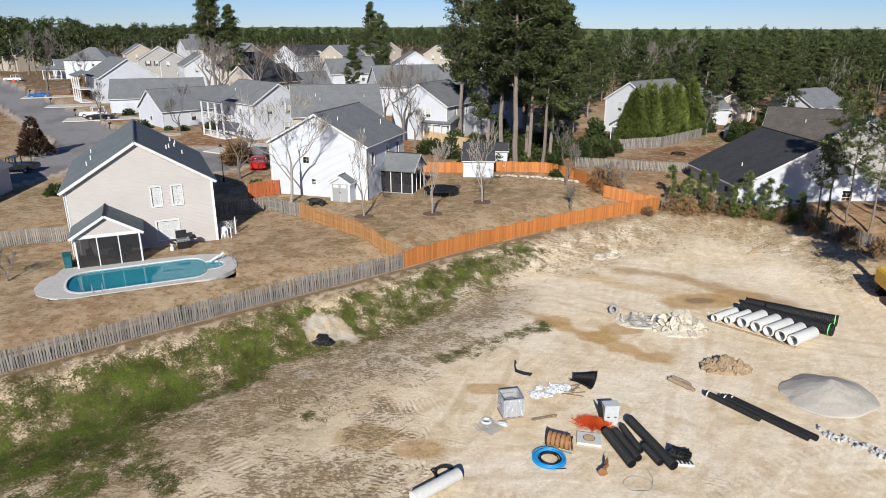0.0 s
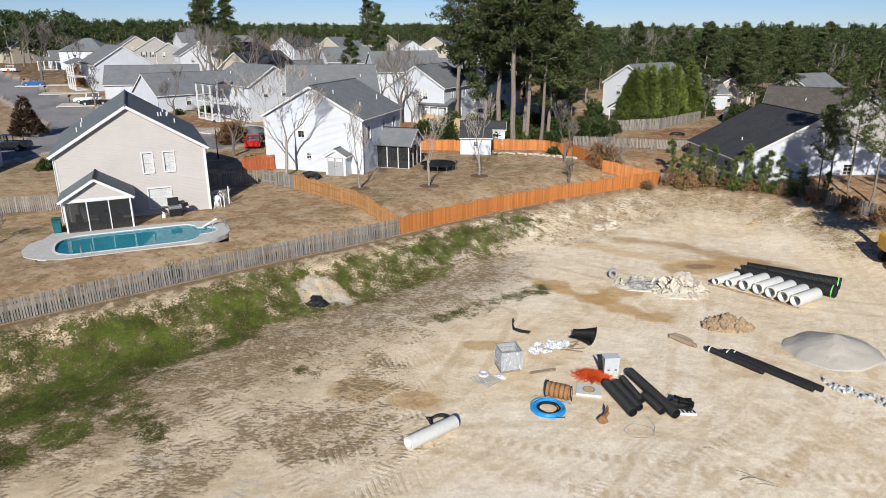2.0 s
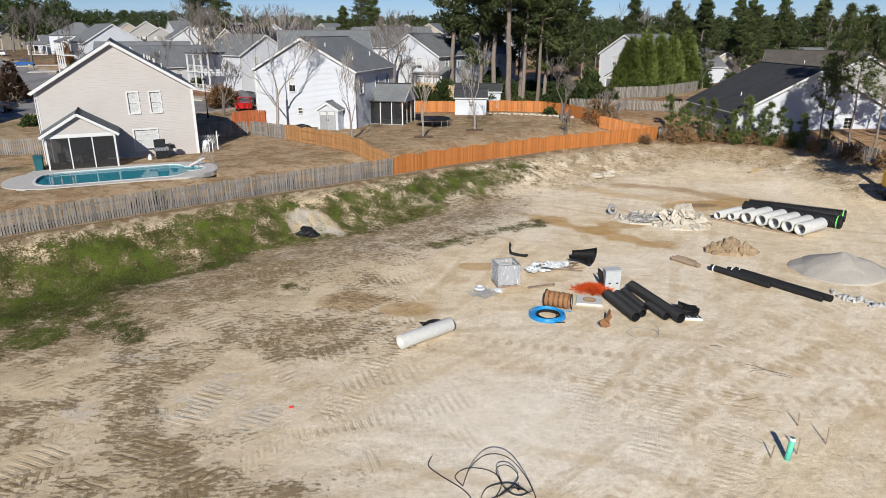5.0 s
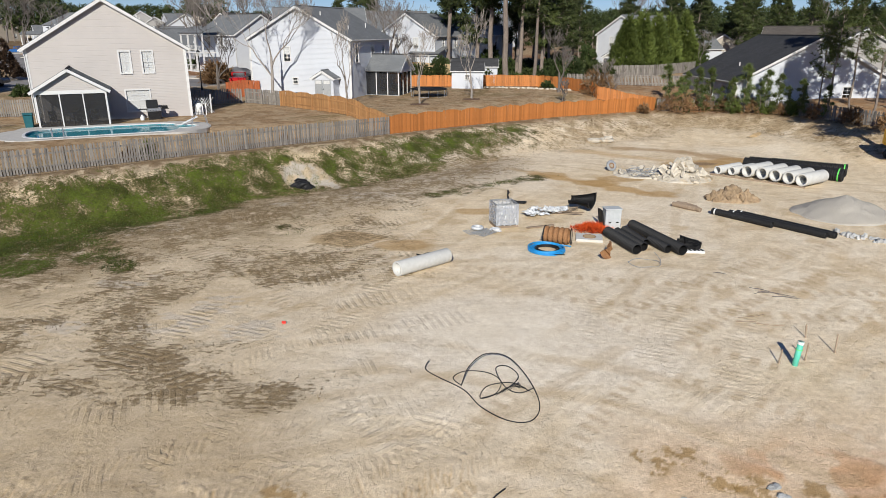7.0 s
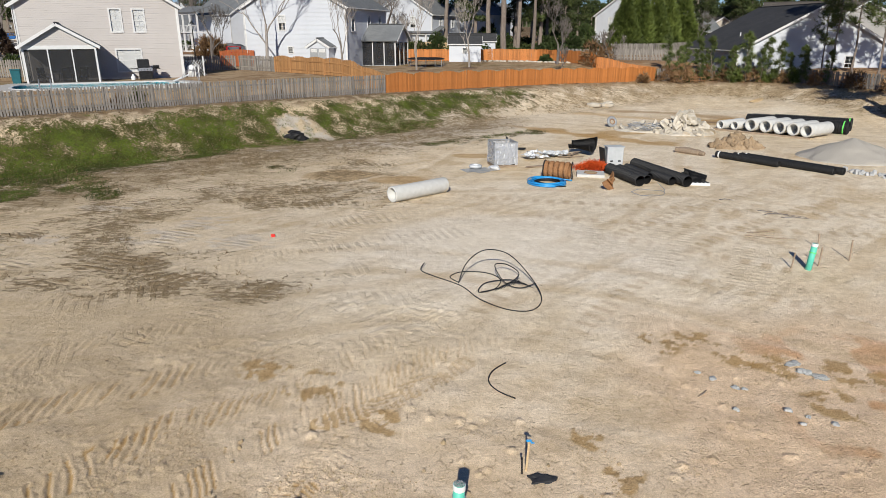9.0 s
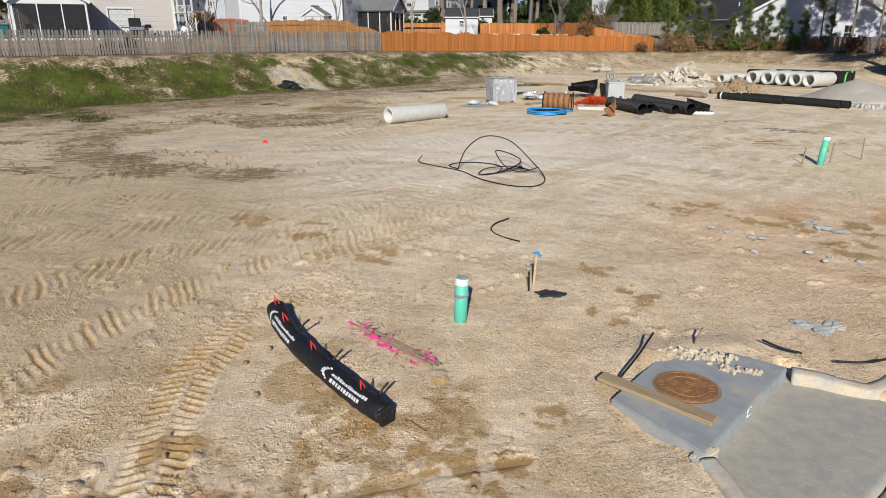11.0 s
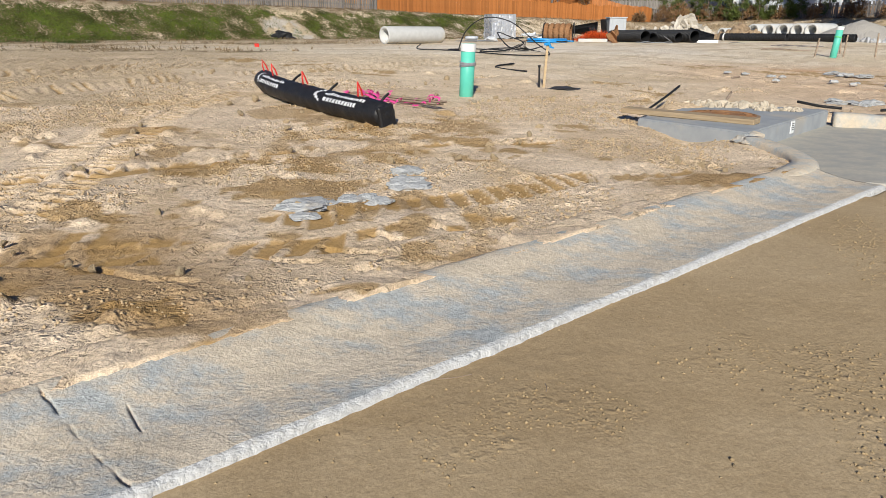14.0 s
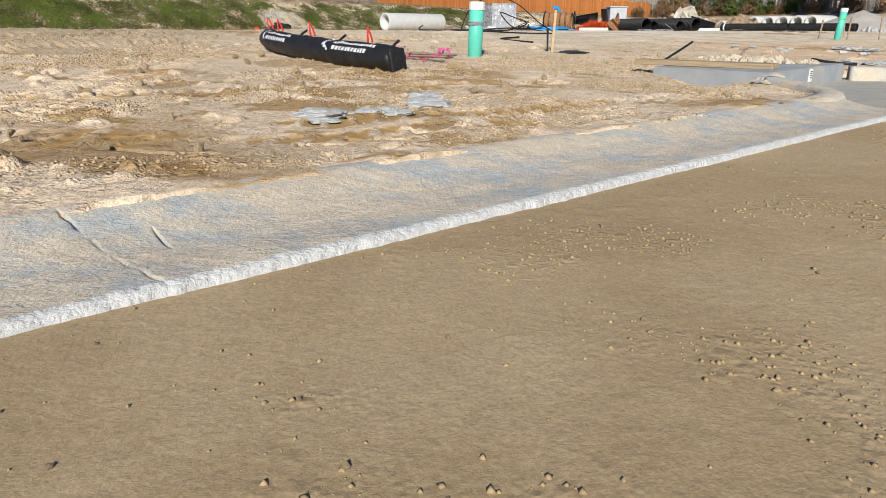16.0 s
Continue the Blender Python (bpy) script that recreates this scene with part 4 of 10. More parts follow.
# ---------------------------------------------------------------- growth and crumbs on the ground
def scatter(name, label, category, x, y, z, per, length, width, seed, material, spread=0.45):
    c = np.stack([x, y, z], 1)
    d = np.zeros_like(c) + np.array((0, 0, 1.0))
    ob = new(name, tuft_mesh(name, c, d, per, length, width, spread, seed, material))
    return tagged(ob, label, category, kind="stuff")


def pick(n, x0, x1, y0, y1, cover, seed):
    r = np.random.default_rng(seed)
    x, y = r.uniform(x0, x1, n), r.uniform(y0, y1, n)
    z, s, c, l, near = ground_parts(x, y)
    keep = r.random(n) < cover(x, y, s, c)
    return x[keep], y[keep], z[keep]


def stones(name, label, x, y, z, size, seed, material):
    """Tiny angular crumbs, joined."""
    r = np.random.default_rng(seed)
    n = len(x)
    base = np.array([(1, 0, 0), (-1, 0, 0), (0, 1, 0), (0, -1, 0), (0, 0, 0.8), (0, 0, -0.6)], float)
    f = np.array([(0, 2, 4), (2, 1, 4), (1, 3, 4), (3, 0, 4), (2, 0, 5), (1, 2, 5), (3, 1, 5), (0, 3, 5)])
    v = base[None] * r.uniform(0.55, 1.25, (n, 6, 1)) * size[:, None, None]
    a = r.random(n) * 6.283
    ca, sa = np.cos(a)[:, None], np.sin(a)[:, None]
    v = np.stack([v[..., 0] * ca - v[..., 1] * sa, v[..., 0] * sa + v[..., 1] * ca, v[..., 2]], -1) + np.stack([x, y, z + size * 0.25], 1)[:, None]
    faces = (f[None] + 6 * np.arange(n)[:, None, None]).reshape(-1, 3)
    return tagged(new(name, raw_mesh(name, v.reshape(-1, 3), faces, material)), label, "crumbs", kind="stuff")

# ---------------------------------------------------------------- fences
def fence_run(name, label, pts, height, wood, gap=0.14, width=0.105, scallop=0.0, panel=2.4, lean=1.5, posts_out=True, drop=0.02, seed=1):
    """Pickets, rails and posts along a plan line, following the ground. scallop: by how much a panel's top swells in its middle."""
    r = random.Random(seed)
    th = thing(name, label, "fence")
    bm = bmesh.new()
    w = width / 2
    outline = [(-w, 0), (w, 0), (w, height - 0.05), (w * 0.45, height), (-w * 0.45, height), (-w, height - 0.05)]
    for sgn in (1, -1):
        vs = [bm.verts.new((x, sgn * -0.009, z)) for x, z in outline]
        bm.faces.new(vs if sgn == 1 else vs[::-1])
    bm.verts.ensure_lookup_table()
    n = len(outline)
    for i in range(n):
        j = (i + 1) % n
        bm.faces.new((bm.verts[j], bm.verts[i], bm.verts[n + i], bm.verts[n + j]))
    picket = mesh_of("picket", bm, wood)
    post_me = mesh_of("post", new_box((0, 0, height / 2 - 0.15), (0.095, 0.095, height + 0.25), bevel=0.008), wood)
    walk_len = 0.0
    count = 0
    for (ax, ay), (bx, by) in zip(pts, pts[1:]):
        ll = math.hypot(bx - ax, by - ay)
        a = math.atan2(by - ay, bx - ax)
        panels = max(1, round(ll / panel))
        for k in range(panels + 1):
            f = k / panels
            x, y = ax + (bx - ax) * f, ay + (by - ay) * f
            back = 0.07 if posts_out else -0.07
            z = ground_z(x, y)
            shared("post", post_me, th, Matrix.Translation((x - back * math.sin(a), y + back * math.cos(a), z)) @ Matrix.Rotation(a, 4, "Z"))
            if k < panels:
                g = (k + 1) / panels
                x2, y2 = ax + (bx - ax) * g, ay + (by - ay) * g
                z2 = ground_z(x2, y2)
                bm = bmesh.new()
                for h in (0.25, 0.78):
                    p0, p1 = Vector((x, y, z + h * height)), Vector((x2, y2, z2 + h * height))
                    side = Vector((-math.sin(a), math.cos(a), 0)) * (0.028 if posts_out else -0.028)
                    m = (p0 + p1) / 2 + side
                    tilt = -math.degrees(math.asin((z2 - z) / (p1 - p0).length))
                    box(bm, m, ((p1 - p0).length, 0.036, 0.085), math.degrees(a), 0, tilt)
                part("rail", bm, wood, th)
        steps = int(ll / gap)
        for k in range(steps):
            f = (k + 0.5) / steps
            x, y = ax + (bx - ax) * f, ay + (by - ay) * f
            u = (f * panels) % 1.0
            tall = (1 + scallop * (4 * u * (1 - u) - 0.5)) * (1 + 0.025 * (r.random() - 0.5))
            m = Matrix.Translation((x, y, ground_z(x, y) + drop + 0.02 * r.random())) @ Euler((radians(r.gauss(0, lean * 0.6)), radians(r.gauss(0, lean)), a)).to_matrix().to_4x4() @ Matrix.Diagonal((0.92 + 0.16 * r.random(), 1, tall, 1))
            shared("picket", picket, th, m)
            count += 1
    return th


# ---------------------------------------------------------------- houses
def wall_with_holes(bm, x0, x1, z0, z1, holes, y0, thick, rise=0.0):
    """A wall in the plane y0, thick towards +y, with openings (xa, xb, za, zb) right through it; rise: its gable."""
    mid = (x0 + x1) / 2
    xs = sorted({x0, x1, mid, *[v for h in holes for v in h[:2]]})
    zs = sorted({z0, z1, *[v for h in holes for v in h[2:]]})
    seen = {}

    def vert(i, j, side):
        if (i, j, side) not in seen:
            seen[i, j, side] = bm.verts.new((xs[i], y0 + thick * side, zs[j]))
        return seen[i, j, side]

    def filled(i, j):
        if not (0 <= i < len(xs) - 1 and 0 <= j < len(zs) - 1):
            return False
        cx, cz = (xs[i] + xs[i + 1]) / 2, (zs[j] + zs[j + 1]) / 2
        return not any(h[0] < cx < h[1] and h[2] < cz < h[3] for h in holes)

    top = len(zs) - 1
    for i in range(len(xs) - 1):
        for j in range(top):
            if not filled(i, j):
                continue
            ring = ((i, j), (i + 1, j), (i + 1, j + 1), (i, j + 1))
            bm.faces.new([vert(*q, 0) for q in ring])
            bm.faces.new([vert(*q, 1) for q in ring[::-1]])
            for (a, b), (di, dj) in zip(((0, 1), (1, 2), (2, 3), (3, 0)), ((0, -1), (1, 0), (0, 1), (-1, 0))):
                if not filled(i + di, j + dj) and not (rise and dj == 1 and j == top - 1):
                    bm.faces.new((vert(*ring[b], 0), vert(*ring[a], 0), vert(*ring[a], 1), vert(*ring[b], 1)))
    if rise:
        n = len(xs) - 1
        ap = [bm.verts.new((mid, y0 + thick * s, z1 + rise)) for s in (0, 1)]
        bm.faces.new([vert(i, top, 0) for i in range(n + 1)] + [ap[0]])
        bm.faces.new([vert(i, top, 1) for i in range(n, -1, -1)] + [ap[1]])
        bm.faces.new((ap[0], vert(n, top, 0), vert(n, top, 1), ap[1]))
        bm.faces.new((vert(0, top, 0), ap[0], ap[1], vert(0, top, 1)))
    bmesh.ops.recalc_face_normals(bm, faces=bm.faces)


def gable_top(bm, x0, x1, z0, rise, y0, thick):
    mid = (x0 + x1) / 2
    a = [bm.verts.new(p) for p in ((x0, y0, z0), (x1, y0, z0), (mid, y0, z0 + rise))]
    b = [bm.verts.new(p) for p in ((x0, y0 + thick, z0), (x1, y0 + thick, z0), (mid, y0 + thick, z0 + rise))]
    bm.faces.new(a)
    bm.faces.new(b[::-1])
    for i in range(3):
        j = (i + 1) % 3
        bm.faces.new((a[j], a[i], b[i], b[j]))


def roof_slab(name, parent, corners, thick, material):
    """A sloping slab over four corners (eave start, eave end, ridge end, ridge start), with shingle rows along the eave."""
    c = [Vector(p) for p in corners]
    nrm = (c[1] - c[0]).cross(c[3] - c[0]).normalized()
    if nrm.z < 0:
        nrm = -nrm
    bm = bmesh.new()
    top = [bm.verts.new(p + nrm * thick) for p in c]
    low = [bm.verts.new(p) for p in c]
    bm.faces.new(top)
    bm.faces.new(low[::-1])
    for i in range(4):
        j = (i + 1) % 4
        bm.faces.new((low[i], low[j], top[j], top[i]))
    bmesh.ops.recalc_face_normals(bm, faces=bm.faces)
    uv = bm.loops.layers.uv.new("UVMap")
    along = (c[1] - c[0]).normalized()
    upw = nrm.cross(along)
    for f in bm.faces:
        for lp in f.loops:
            d = lp.vert.co - c[0]
            lp[uv].uv = (d.dot(along), d.dot(upw))
    return part(name, bm, material, parent)


def window(parent, w, h, m, panes=(2, 2), blind=0.5, shutters=False, trim="white_trim"):
    """A sash window in its hole: frame, sill, bars, glass and a half-drawn blind. Local: centre of the sill line at 0, outside is -y."""
    fr = part("window", _frame(w, h), M[trim], parent)
    fr.matrix_basis = m
    bm = new_box((0, 0.05, h / 2), (w - 0.06, 0.012, h - 0.06))
    part("pane", bm, M["glass"], fr)
    bm = bmesh.new()
    box(bm, (0, 0.03, h / 2), (w - 0.05, 0.035, 0.05))
    for k in range(1, panes[0]):
        box(bm, (-w / 2 + w * k / panes[0], 0.04, h / 2), (0.022, 0.012, h - 0.08))
    for k in range(1, panes[1] * 2):
        if k != panes[1]:
            box(bm, (0, 0.04, h * k / (panes[1] * 2)), (w - 0.08, 0.012, 0.022))
    part("glazing_bar", bm, M[trim], fr)
    if blind:
        part("blind", new_box((0, 0.065, h * (1 - blind / 2)), (w - 0.07, 0.006, h * blind - 0.03)), M["blind"], fr)
    if shutters:
        for sgn in (-1, 1):
            bm = new_box((sgn * (w / 2 + 0.24), -0.025, h / 2), (0.34, 0.03, h))
            for k in range(12):
                box(bm, (sgn * (w / 2 + 0.24), -0.045, h * (k + 0.5) / 12), (0.28, 0.012, h / 20), rx=20)
            part("shutter", bm, M["shutter"], fr, "dark slatted shutter")
    return fr


def _frame(w, h):
    bm = bmesh.new()
    for sgn in (-1, 1):
        box(bm, (sgn * (w / 2 + 0.02), 0.0, h / 2), (0.1, 0.10, h + 0.14))
    box(bm, (0, 0.0, h + 0.02), (w - 0.06, 0.10, 0.1))
    box(bm, (0, -0.01, -0.03), (w - 0.06, 0.13, 0.09))
    return bm


SIDE = {"front": 0, "right": 90, "back": 180, "left": -90}


def house(label, x, y, rz, w, d, hw, rise, z=None, siding="siding_white", roof="roof_gray", openings=(), over=0.3, side_siding=None, vents=0, name="house", hip=False, detail=True):
    """A gabled house. Its front gable looks to -y; openings: (face, centre along the face, sill, width, height, blind, shutters)."""
    if z is None:
        z = ground_z(x, y) - 0.02
    h = thing(name, label, "house", Matrix.Translation((x, y, z)) @ Matrix.Rotation(radians(rz), 4, "Z"))
    T = 0.14
    by = {k: [] for k in SIDE}
    for o in openings:
        by[o[0]].append(o)
    for face in SIDE:
        length = w if face in ("front", "back") else d
        place = {"front": Matrix.Identity(4), "back": Matrix.Translation((0, d, 0)) @ Matrix.Rotation(math.pi, 4, "Z"),
                 "right": Matrix.Translation((w / 2, d / 2, 0)) @ Matrix.Rotation(math.pi / 2, 4, "Z"), "left": Matrix.Translation((-w / 2, d / 2, 0)) @ Matrix.Rotation(-math.pi / 2, 4, "Z")}[face]
        half = length / 2 - (T if face in ("left", "right") else 0)
        bm = bmesh.new()
        wall_with_holes(bm, -half, half, 0, hw, [(o[1] - o[3] / 2, o[1] + o[3] / 2, o[2], o[2] + o[4]) for o in by[face]], 0, T, rise if face in ("front", "back") and not hip else 0.0)
        wl = part("wall", bm, M[side_siding if side_siding and face in ("left", "right") else siding], h)
        wl.matrix_basis = place
        for o in by[face]:
            window(wl, o[3], o[4], Matrix.Translation((o[1], 0, o[2])), blind=o[5], shutters=o[6], panes=(2, 2) if o[3] < 1.2 else (4, 2))
        if face in ("front", "back") and detail:
            for sgn in (-1, 1):
                part("corner_board", new_box((sgn * (w / 2 - 0.05), -0.012, hw / 2), (0.12, 0.03, hw)), M["white_trim"], wl)
    # floor slab edge, so that the house meets the ground
    part("foundation", new_box((0, d / 2, -0.1), (w - 0.05, d - 0.05, 0.36)), M["gray_concrete"], h)
    sl = rise / (w / 2)
    e = w / 2 + over
    ez = hw - over * sl
    th = 0.10
    y0, y1 = -over, d + over
    if hip:
        k = w / 2
        for cs in (((-e, y0, ez), (-e, y1, ez), (0, d - k, hw + rise), (0, k, hw + rise)), ((e, y0, ez), (e, y1, ez), (0, d - k, hw + rise), (0, k, hw + rise)),
                   ((-e, y0, ez), (e, y0, ez), (0.01, k, hw + rise), (-0.01, k, hw + rise)), ((-e, y1, ez), (e, y1, ez), (0.01, d - k, hw + rise), (-0.01, d - k, hw + rise))):
            roof_slab("roof", h, cs, th, M[roof])
    else:
        left = roof_slab("roof", h, ((-e, y0, ez), (-e, y1, ez), (0, y1, hw + rise), (0, y0, hw + rise)), th, M[roof])
        right = roof_slab("roof", h, ((e, y0, ez), (e, y1, ez), (0, y1, hw + rise), (0, y0, hw + rise)), th, M[roof])
        part("ridge_cap", new_tube([(0, y0, hw + rise + th * 0.95), (0, y1, hw + rise + th * 0.95)], 0.09, 6), M[roof], h)
        # white boards along the gable's rake and the eaves
        for yy in (y0, y1):
            for sgn in (-1, 1):
                bm = bmesh.new()
                a, b = Vector((sgn * e, yy, ez - 0.06)), Vector((0, yy, hw + rise - 0.06))
                m = (a + b) / 2
                box(bm, (m.x, yy + (-0.015 if yy < 0 else 0.015), m.z + 0.02), ((b - a).length, 0.03, 0.20), 0, 0, sgn * math.degrees(math.atan(sl)))
                part("rake_board", bm, M["white_trim"], h)
        for sgn in (-1, 1):
            part("gutter", new_box((sgn * (e + 0.035), d / 2, ez + 0.0), (0.10, d + 2 * over, 0.12), bevel=0.02), M["white_trim"], h)
            if detail:
                part("downpipe", new_tube([(sgn * (w / 2 + 0.05), -over * 0.2, ez), (sgn * (w / 2 + 0.05), -over * 0.2, 0.15)], 0.04, 6), M["white_trim"], h)
    r = random.Random(int(x * 7 + y))
    for k in range(vents):
        f = 0.15 + 0.7 * r.random()
        q = 0.2 + 0.5 * r.random()
        sg = 1 if k % 3 else -1
        px, py = sg * (w / 2) * (1 - q), d * f
        part("vent_pipe", new_tube([(px, py, hw + rise * q), (px, py, hw + rise * q + 0.45)], 0.055, 8), M["white_trim"], h)
    return h


def porch_on(h, x0, x1, out, hw, rise, roof, siding, y0=0.0, screen=True, splits=3):
    """A screened porch with its own little gable, standing out from a house's front by `out`."""
    sl = rise / ((x1 - x0) / 2)
    mid, e = (x0 + x1) / 2, (x1 - x0) / 2 + 0.25
    y = y0 - out
    bm = bmesh.new()
    gable_top(bm, x0, x1, hw, rise, y, 0.1)
    part("porch_gable", bm, M[siding], h)
    part("porch_beam", new_box((mid, y + 0.05, hw - 0.12), (x1 - x0, 0.12, 0.24)), M["white_trim"], h)
    for k in range(splits + 1):
        px = x0 + 0.06 + (x1 - x0 - 0.12) * k / splits
        part("porch_post", new_box((px, y + 0.05, hw / 2 - 0.12), (0.11 if k in (0, splits) else 0.07, 0.11, hw - 0.24)), M["white_trim"], h)
    for k in range(splits):
        xa, xb = x0 + 0.1 + (x1 - x0 - 0.2) * k / splits, x0 + 0.1 + (x1 - x0 - 0.2) * (k + 1) / splits
        if screen:
            part("screen", new_box(((xa + xb) / 2, y + 0.05, hw / 2 - 0.12), (xb - xa - 0.06, 0.004, hw - 0.3)), M["screen"], h, "dark insect screen")
    for xx in (x0 + 0.05, x1 - 0.05):
        for k in range(1, 3):
            part("porch_post", new_box((xx, y + out * k / 3, hw / 2), (0.09, 0.09, hw)), M["white_trim"], h)
        part("porch_beam", new_box((xx, y + out / 2 + 0.1, hw - 0.1), (0.11, out - 0.1, 0.2)), M["white_trim"], h)
        if screen:
            part("screen", new_box((xx, y + out / 2, hw / 2 - 0.1), (0.004, out - 0.15, hw - 0.25)), M["screen"], h)
    for sgn in (-1, 1):
        roof_slab("porch_roof", h, ((mid + sgn * e, y - 0.3, hw - 0.25 * sl), (mid + sgn * e, y0, hw - 0.25 * sl), (mid, y0 + 0.02, hw + rise), (mid, y - 0.3, hw + rise)), 0.09, M[roof])
        bm = bmesh.new()
        a, b = Vector((mid + sgn * e, y - 0.315, hw - 0.25 * sl)), Vector((mid, y - 0.315, hw + rise))
        box(bm, ((a + b) / 2), ((b - a).length, 0.03, 0.18), 0, 0, sgn * math.degrees(math.atan(sl)))
        part("rake_board", bm, M["white_trim"], h)
    part("porch_ridge", new_tube([(mid, y - 0.3, hw + rise + 0.09), (mid, y0, hw + rise + 0.09)], 0.08, 6), M["roof_dark"], h)
    part("porch_floor", new_box((mid, y + out / 2 + 0.02, 0.03), (x1 - x0, out - 0.06, 0.14)), M["gray_concrete"], h)


# the cream house beside the pool
h1 = house("two-storey cream vinyl house with a blue-gray shingle roof", -22.95, 48.7, 24.5, 10.25, 13.0, 5.3, 3.2, 2.78, "siding_cream", "roof_blue",
           [("front", 1.0, 3.47, 0.72, 1.52, 1.0, False), ("front", 2.5, 3.47, 0.74, 1.52, 1.0, False), ("front", 1.55, 0.74, 1.62, 1.52, 1.0, False),
            ("right", -3.5, 3.4, 0.8, 1.4, 0.4, False), ("right", 2.0, 3.4, 0.8, 1.4, 0.4, False), ("left", 0.0, 3.4, 0.8, 1.4, 0.4, False)], vents=9)
porch_on(h1, -4.75, -0.45, 3.2, 2.62, 1.30, "roof_blue", "siding_cream")

# the white house with the garden shed leaning to it
h2 = house("two-storey white vinyl house with gray shingle roof", -12.6, 65.35, -16.9, 10.6, 10.5, 5.5, 2.85, 3.0, "siding_white", "roof_gray",
           [("front", -1.28, 3.4, 0.7, 1.3, 0.5, False), ("front", -0.55, 1.3, 0.5, 0.55, 0.0, False), ("right", -3.6, 3.3, 0.8, 1.5, 0.2, False), ("right", 0.4, 3.3, 0.8, 1.5, 0.2, False),
            ("right", 3.4, 3.3, 0.8, 1.5, 0.2, False), ("left", -2, 3.3, 0.8, 1.5, 0.2, False)], vents=7)
# its screened side porch
sp = thing("screened_porch", "white screened porch with gray gabled roof beside the white house", "porch", Matrix.Translation((-5.9, 69.6, 3.0)) @ Matrix.Rotation(radians(73.1), 4, "Z"))
porch_on(sp, -2.3, 1.6, 3.6, 2.5, 1.35, "roof_gray", "siding_white")

# the long low house with the dark roof
hr = house("one-storey white house with a wide dark shingle roof", 36.9, 63.6, 2.5, 15.4, 11.5, 2.75, 3.95, 2.0, "siding_white", "roof_dark",
           [("front", 3.4, 0.7, 1.0, 1.4, 0.0, False), ("left", -3.0, 0.9, 0.9, 1.4, 0.0, False), ("left", 0.5, 0.9, 0.9, 1.4, 0.0, False), ("left", 3.2, 0.9, 0.8, 1.2, 0.0, False)], over=0.35, vents=2, name="house")

# ---------------------------------------------------------------- trees
M["young_needles"] = foliage("young_needles", (0.060, 0.088, 0.022), (0.15, 0.18, 0.058))


def blades(centres, dirs, per, length, width, spread, seed):
    """Tufts of flat pointed blades round each centre, reaching out along dirs."""
    r = np.random.default_rng(seed)
    n = len(centres)
    c = np.repeat(centres, per, 0)
    d = np.repeat(dirs, per, 0) + spread * r.normal(size=(n * per, 3))
    d /= np.linalg.norm(d, axis=1, keepdims=True)
    side = np.cross(d, r.normal(size=(n * per, 3)))
    side /= np.linalg.norm(side, axis=1, keepdims=True) + 1e-9
    ll = length * r.uniform(0.6, 1.2, (n * per, 1))
    ww = width * r.uniform(0.7, 1.3, (n * per, 1))
    o = c + d * ll * 0.05
    v = np.stack([o - side * ww * 0.7, o + d * ll * 0.12 + side * ww * 0.7, o + d * ll], 1).reshape(-1, 3)
    f = np.arange(n * per * 3).reshape(-1, 3)
    return v, f


def puffs(centres, radii, per, size, seed, flat=0.75):
    """Loose balls of small leaf sprays: narrow triangles that lie round each centre and face outwards, with gaps between."""
    r = np.random.default_rng(seed)
    n = len(centres)
    c, rad = np.repeat(np.asarray(centres, float), per, 0), np.repeat(np.asarray(radii, float), per)[:, None]
    d = r.normal(size=(n * per, 3))
    d /= np.linalg.norm(d, axis=1, keepdims=True)
    o = c + d * rad * r.uniform(0.55, 1.05, (n * per, 1)) * np.array((1, 1, flat))
    q = d + 0.45 * r.normal(size=d.shape)
    a = np.cross(q, r.normal(size=d.shape))
    a /= np.linalg.norm(a, axis=1, keepdims=True) + 1e-9
    b = np.cross(q, a)
    b /= np.linalg.norm(b, axis=1, keepdims=True) + 1e-9
    ll = rad * size * r.uniform(0.6, 1.3, (n * per, 1))
    v = np.stack([o - a * ll * 0.6 - b * ll * 0.34, o - a * ll * 0.4 + b * ll * 0.36, o + a * ll + d * ll * 0.35], 1).reshape(-1, 3)
    return v, np.arange(n * per * 3).reshape(-1, 3)


def tuft_mesh(name, centres, dirs, per, length, width, spread, seed, material):
    v, f = blades(np.asarray(centres), np.asarray(dirs), per, length, width, spread, seed)
    return raw_mesh(name, v, f, material)


def limb(r, a, d, length, bend=0.15, n=4):
    pts, p, d = [a.copy()], a.copy(), d.normalized()
    for _ in range(n):
        d = (d + Vector((r.gauss(0, bend), r.gauss(0, bend), r.gauss(0, bend) + bend * 0.3))).normalized()
        p = p + d * (length / n)
        pts.append(p.copy())
    return pts


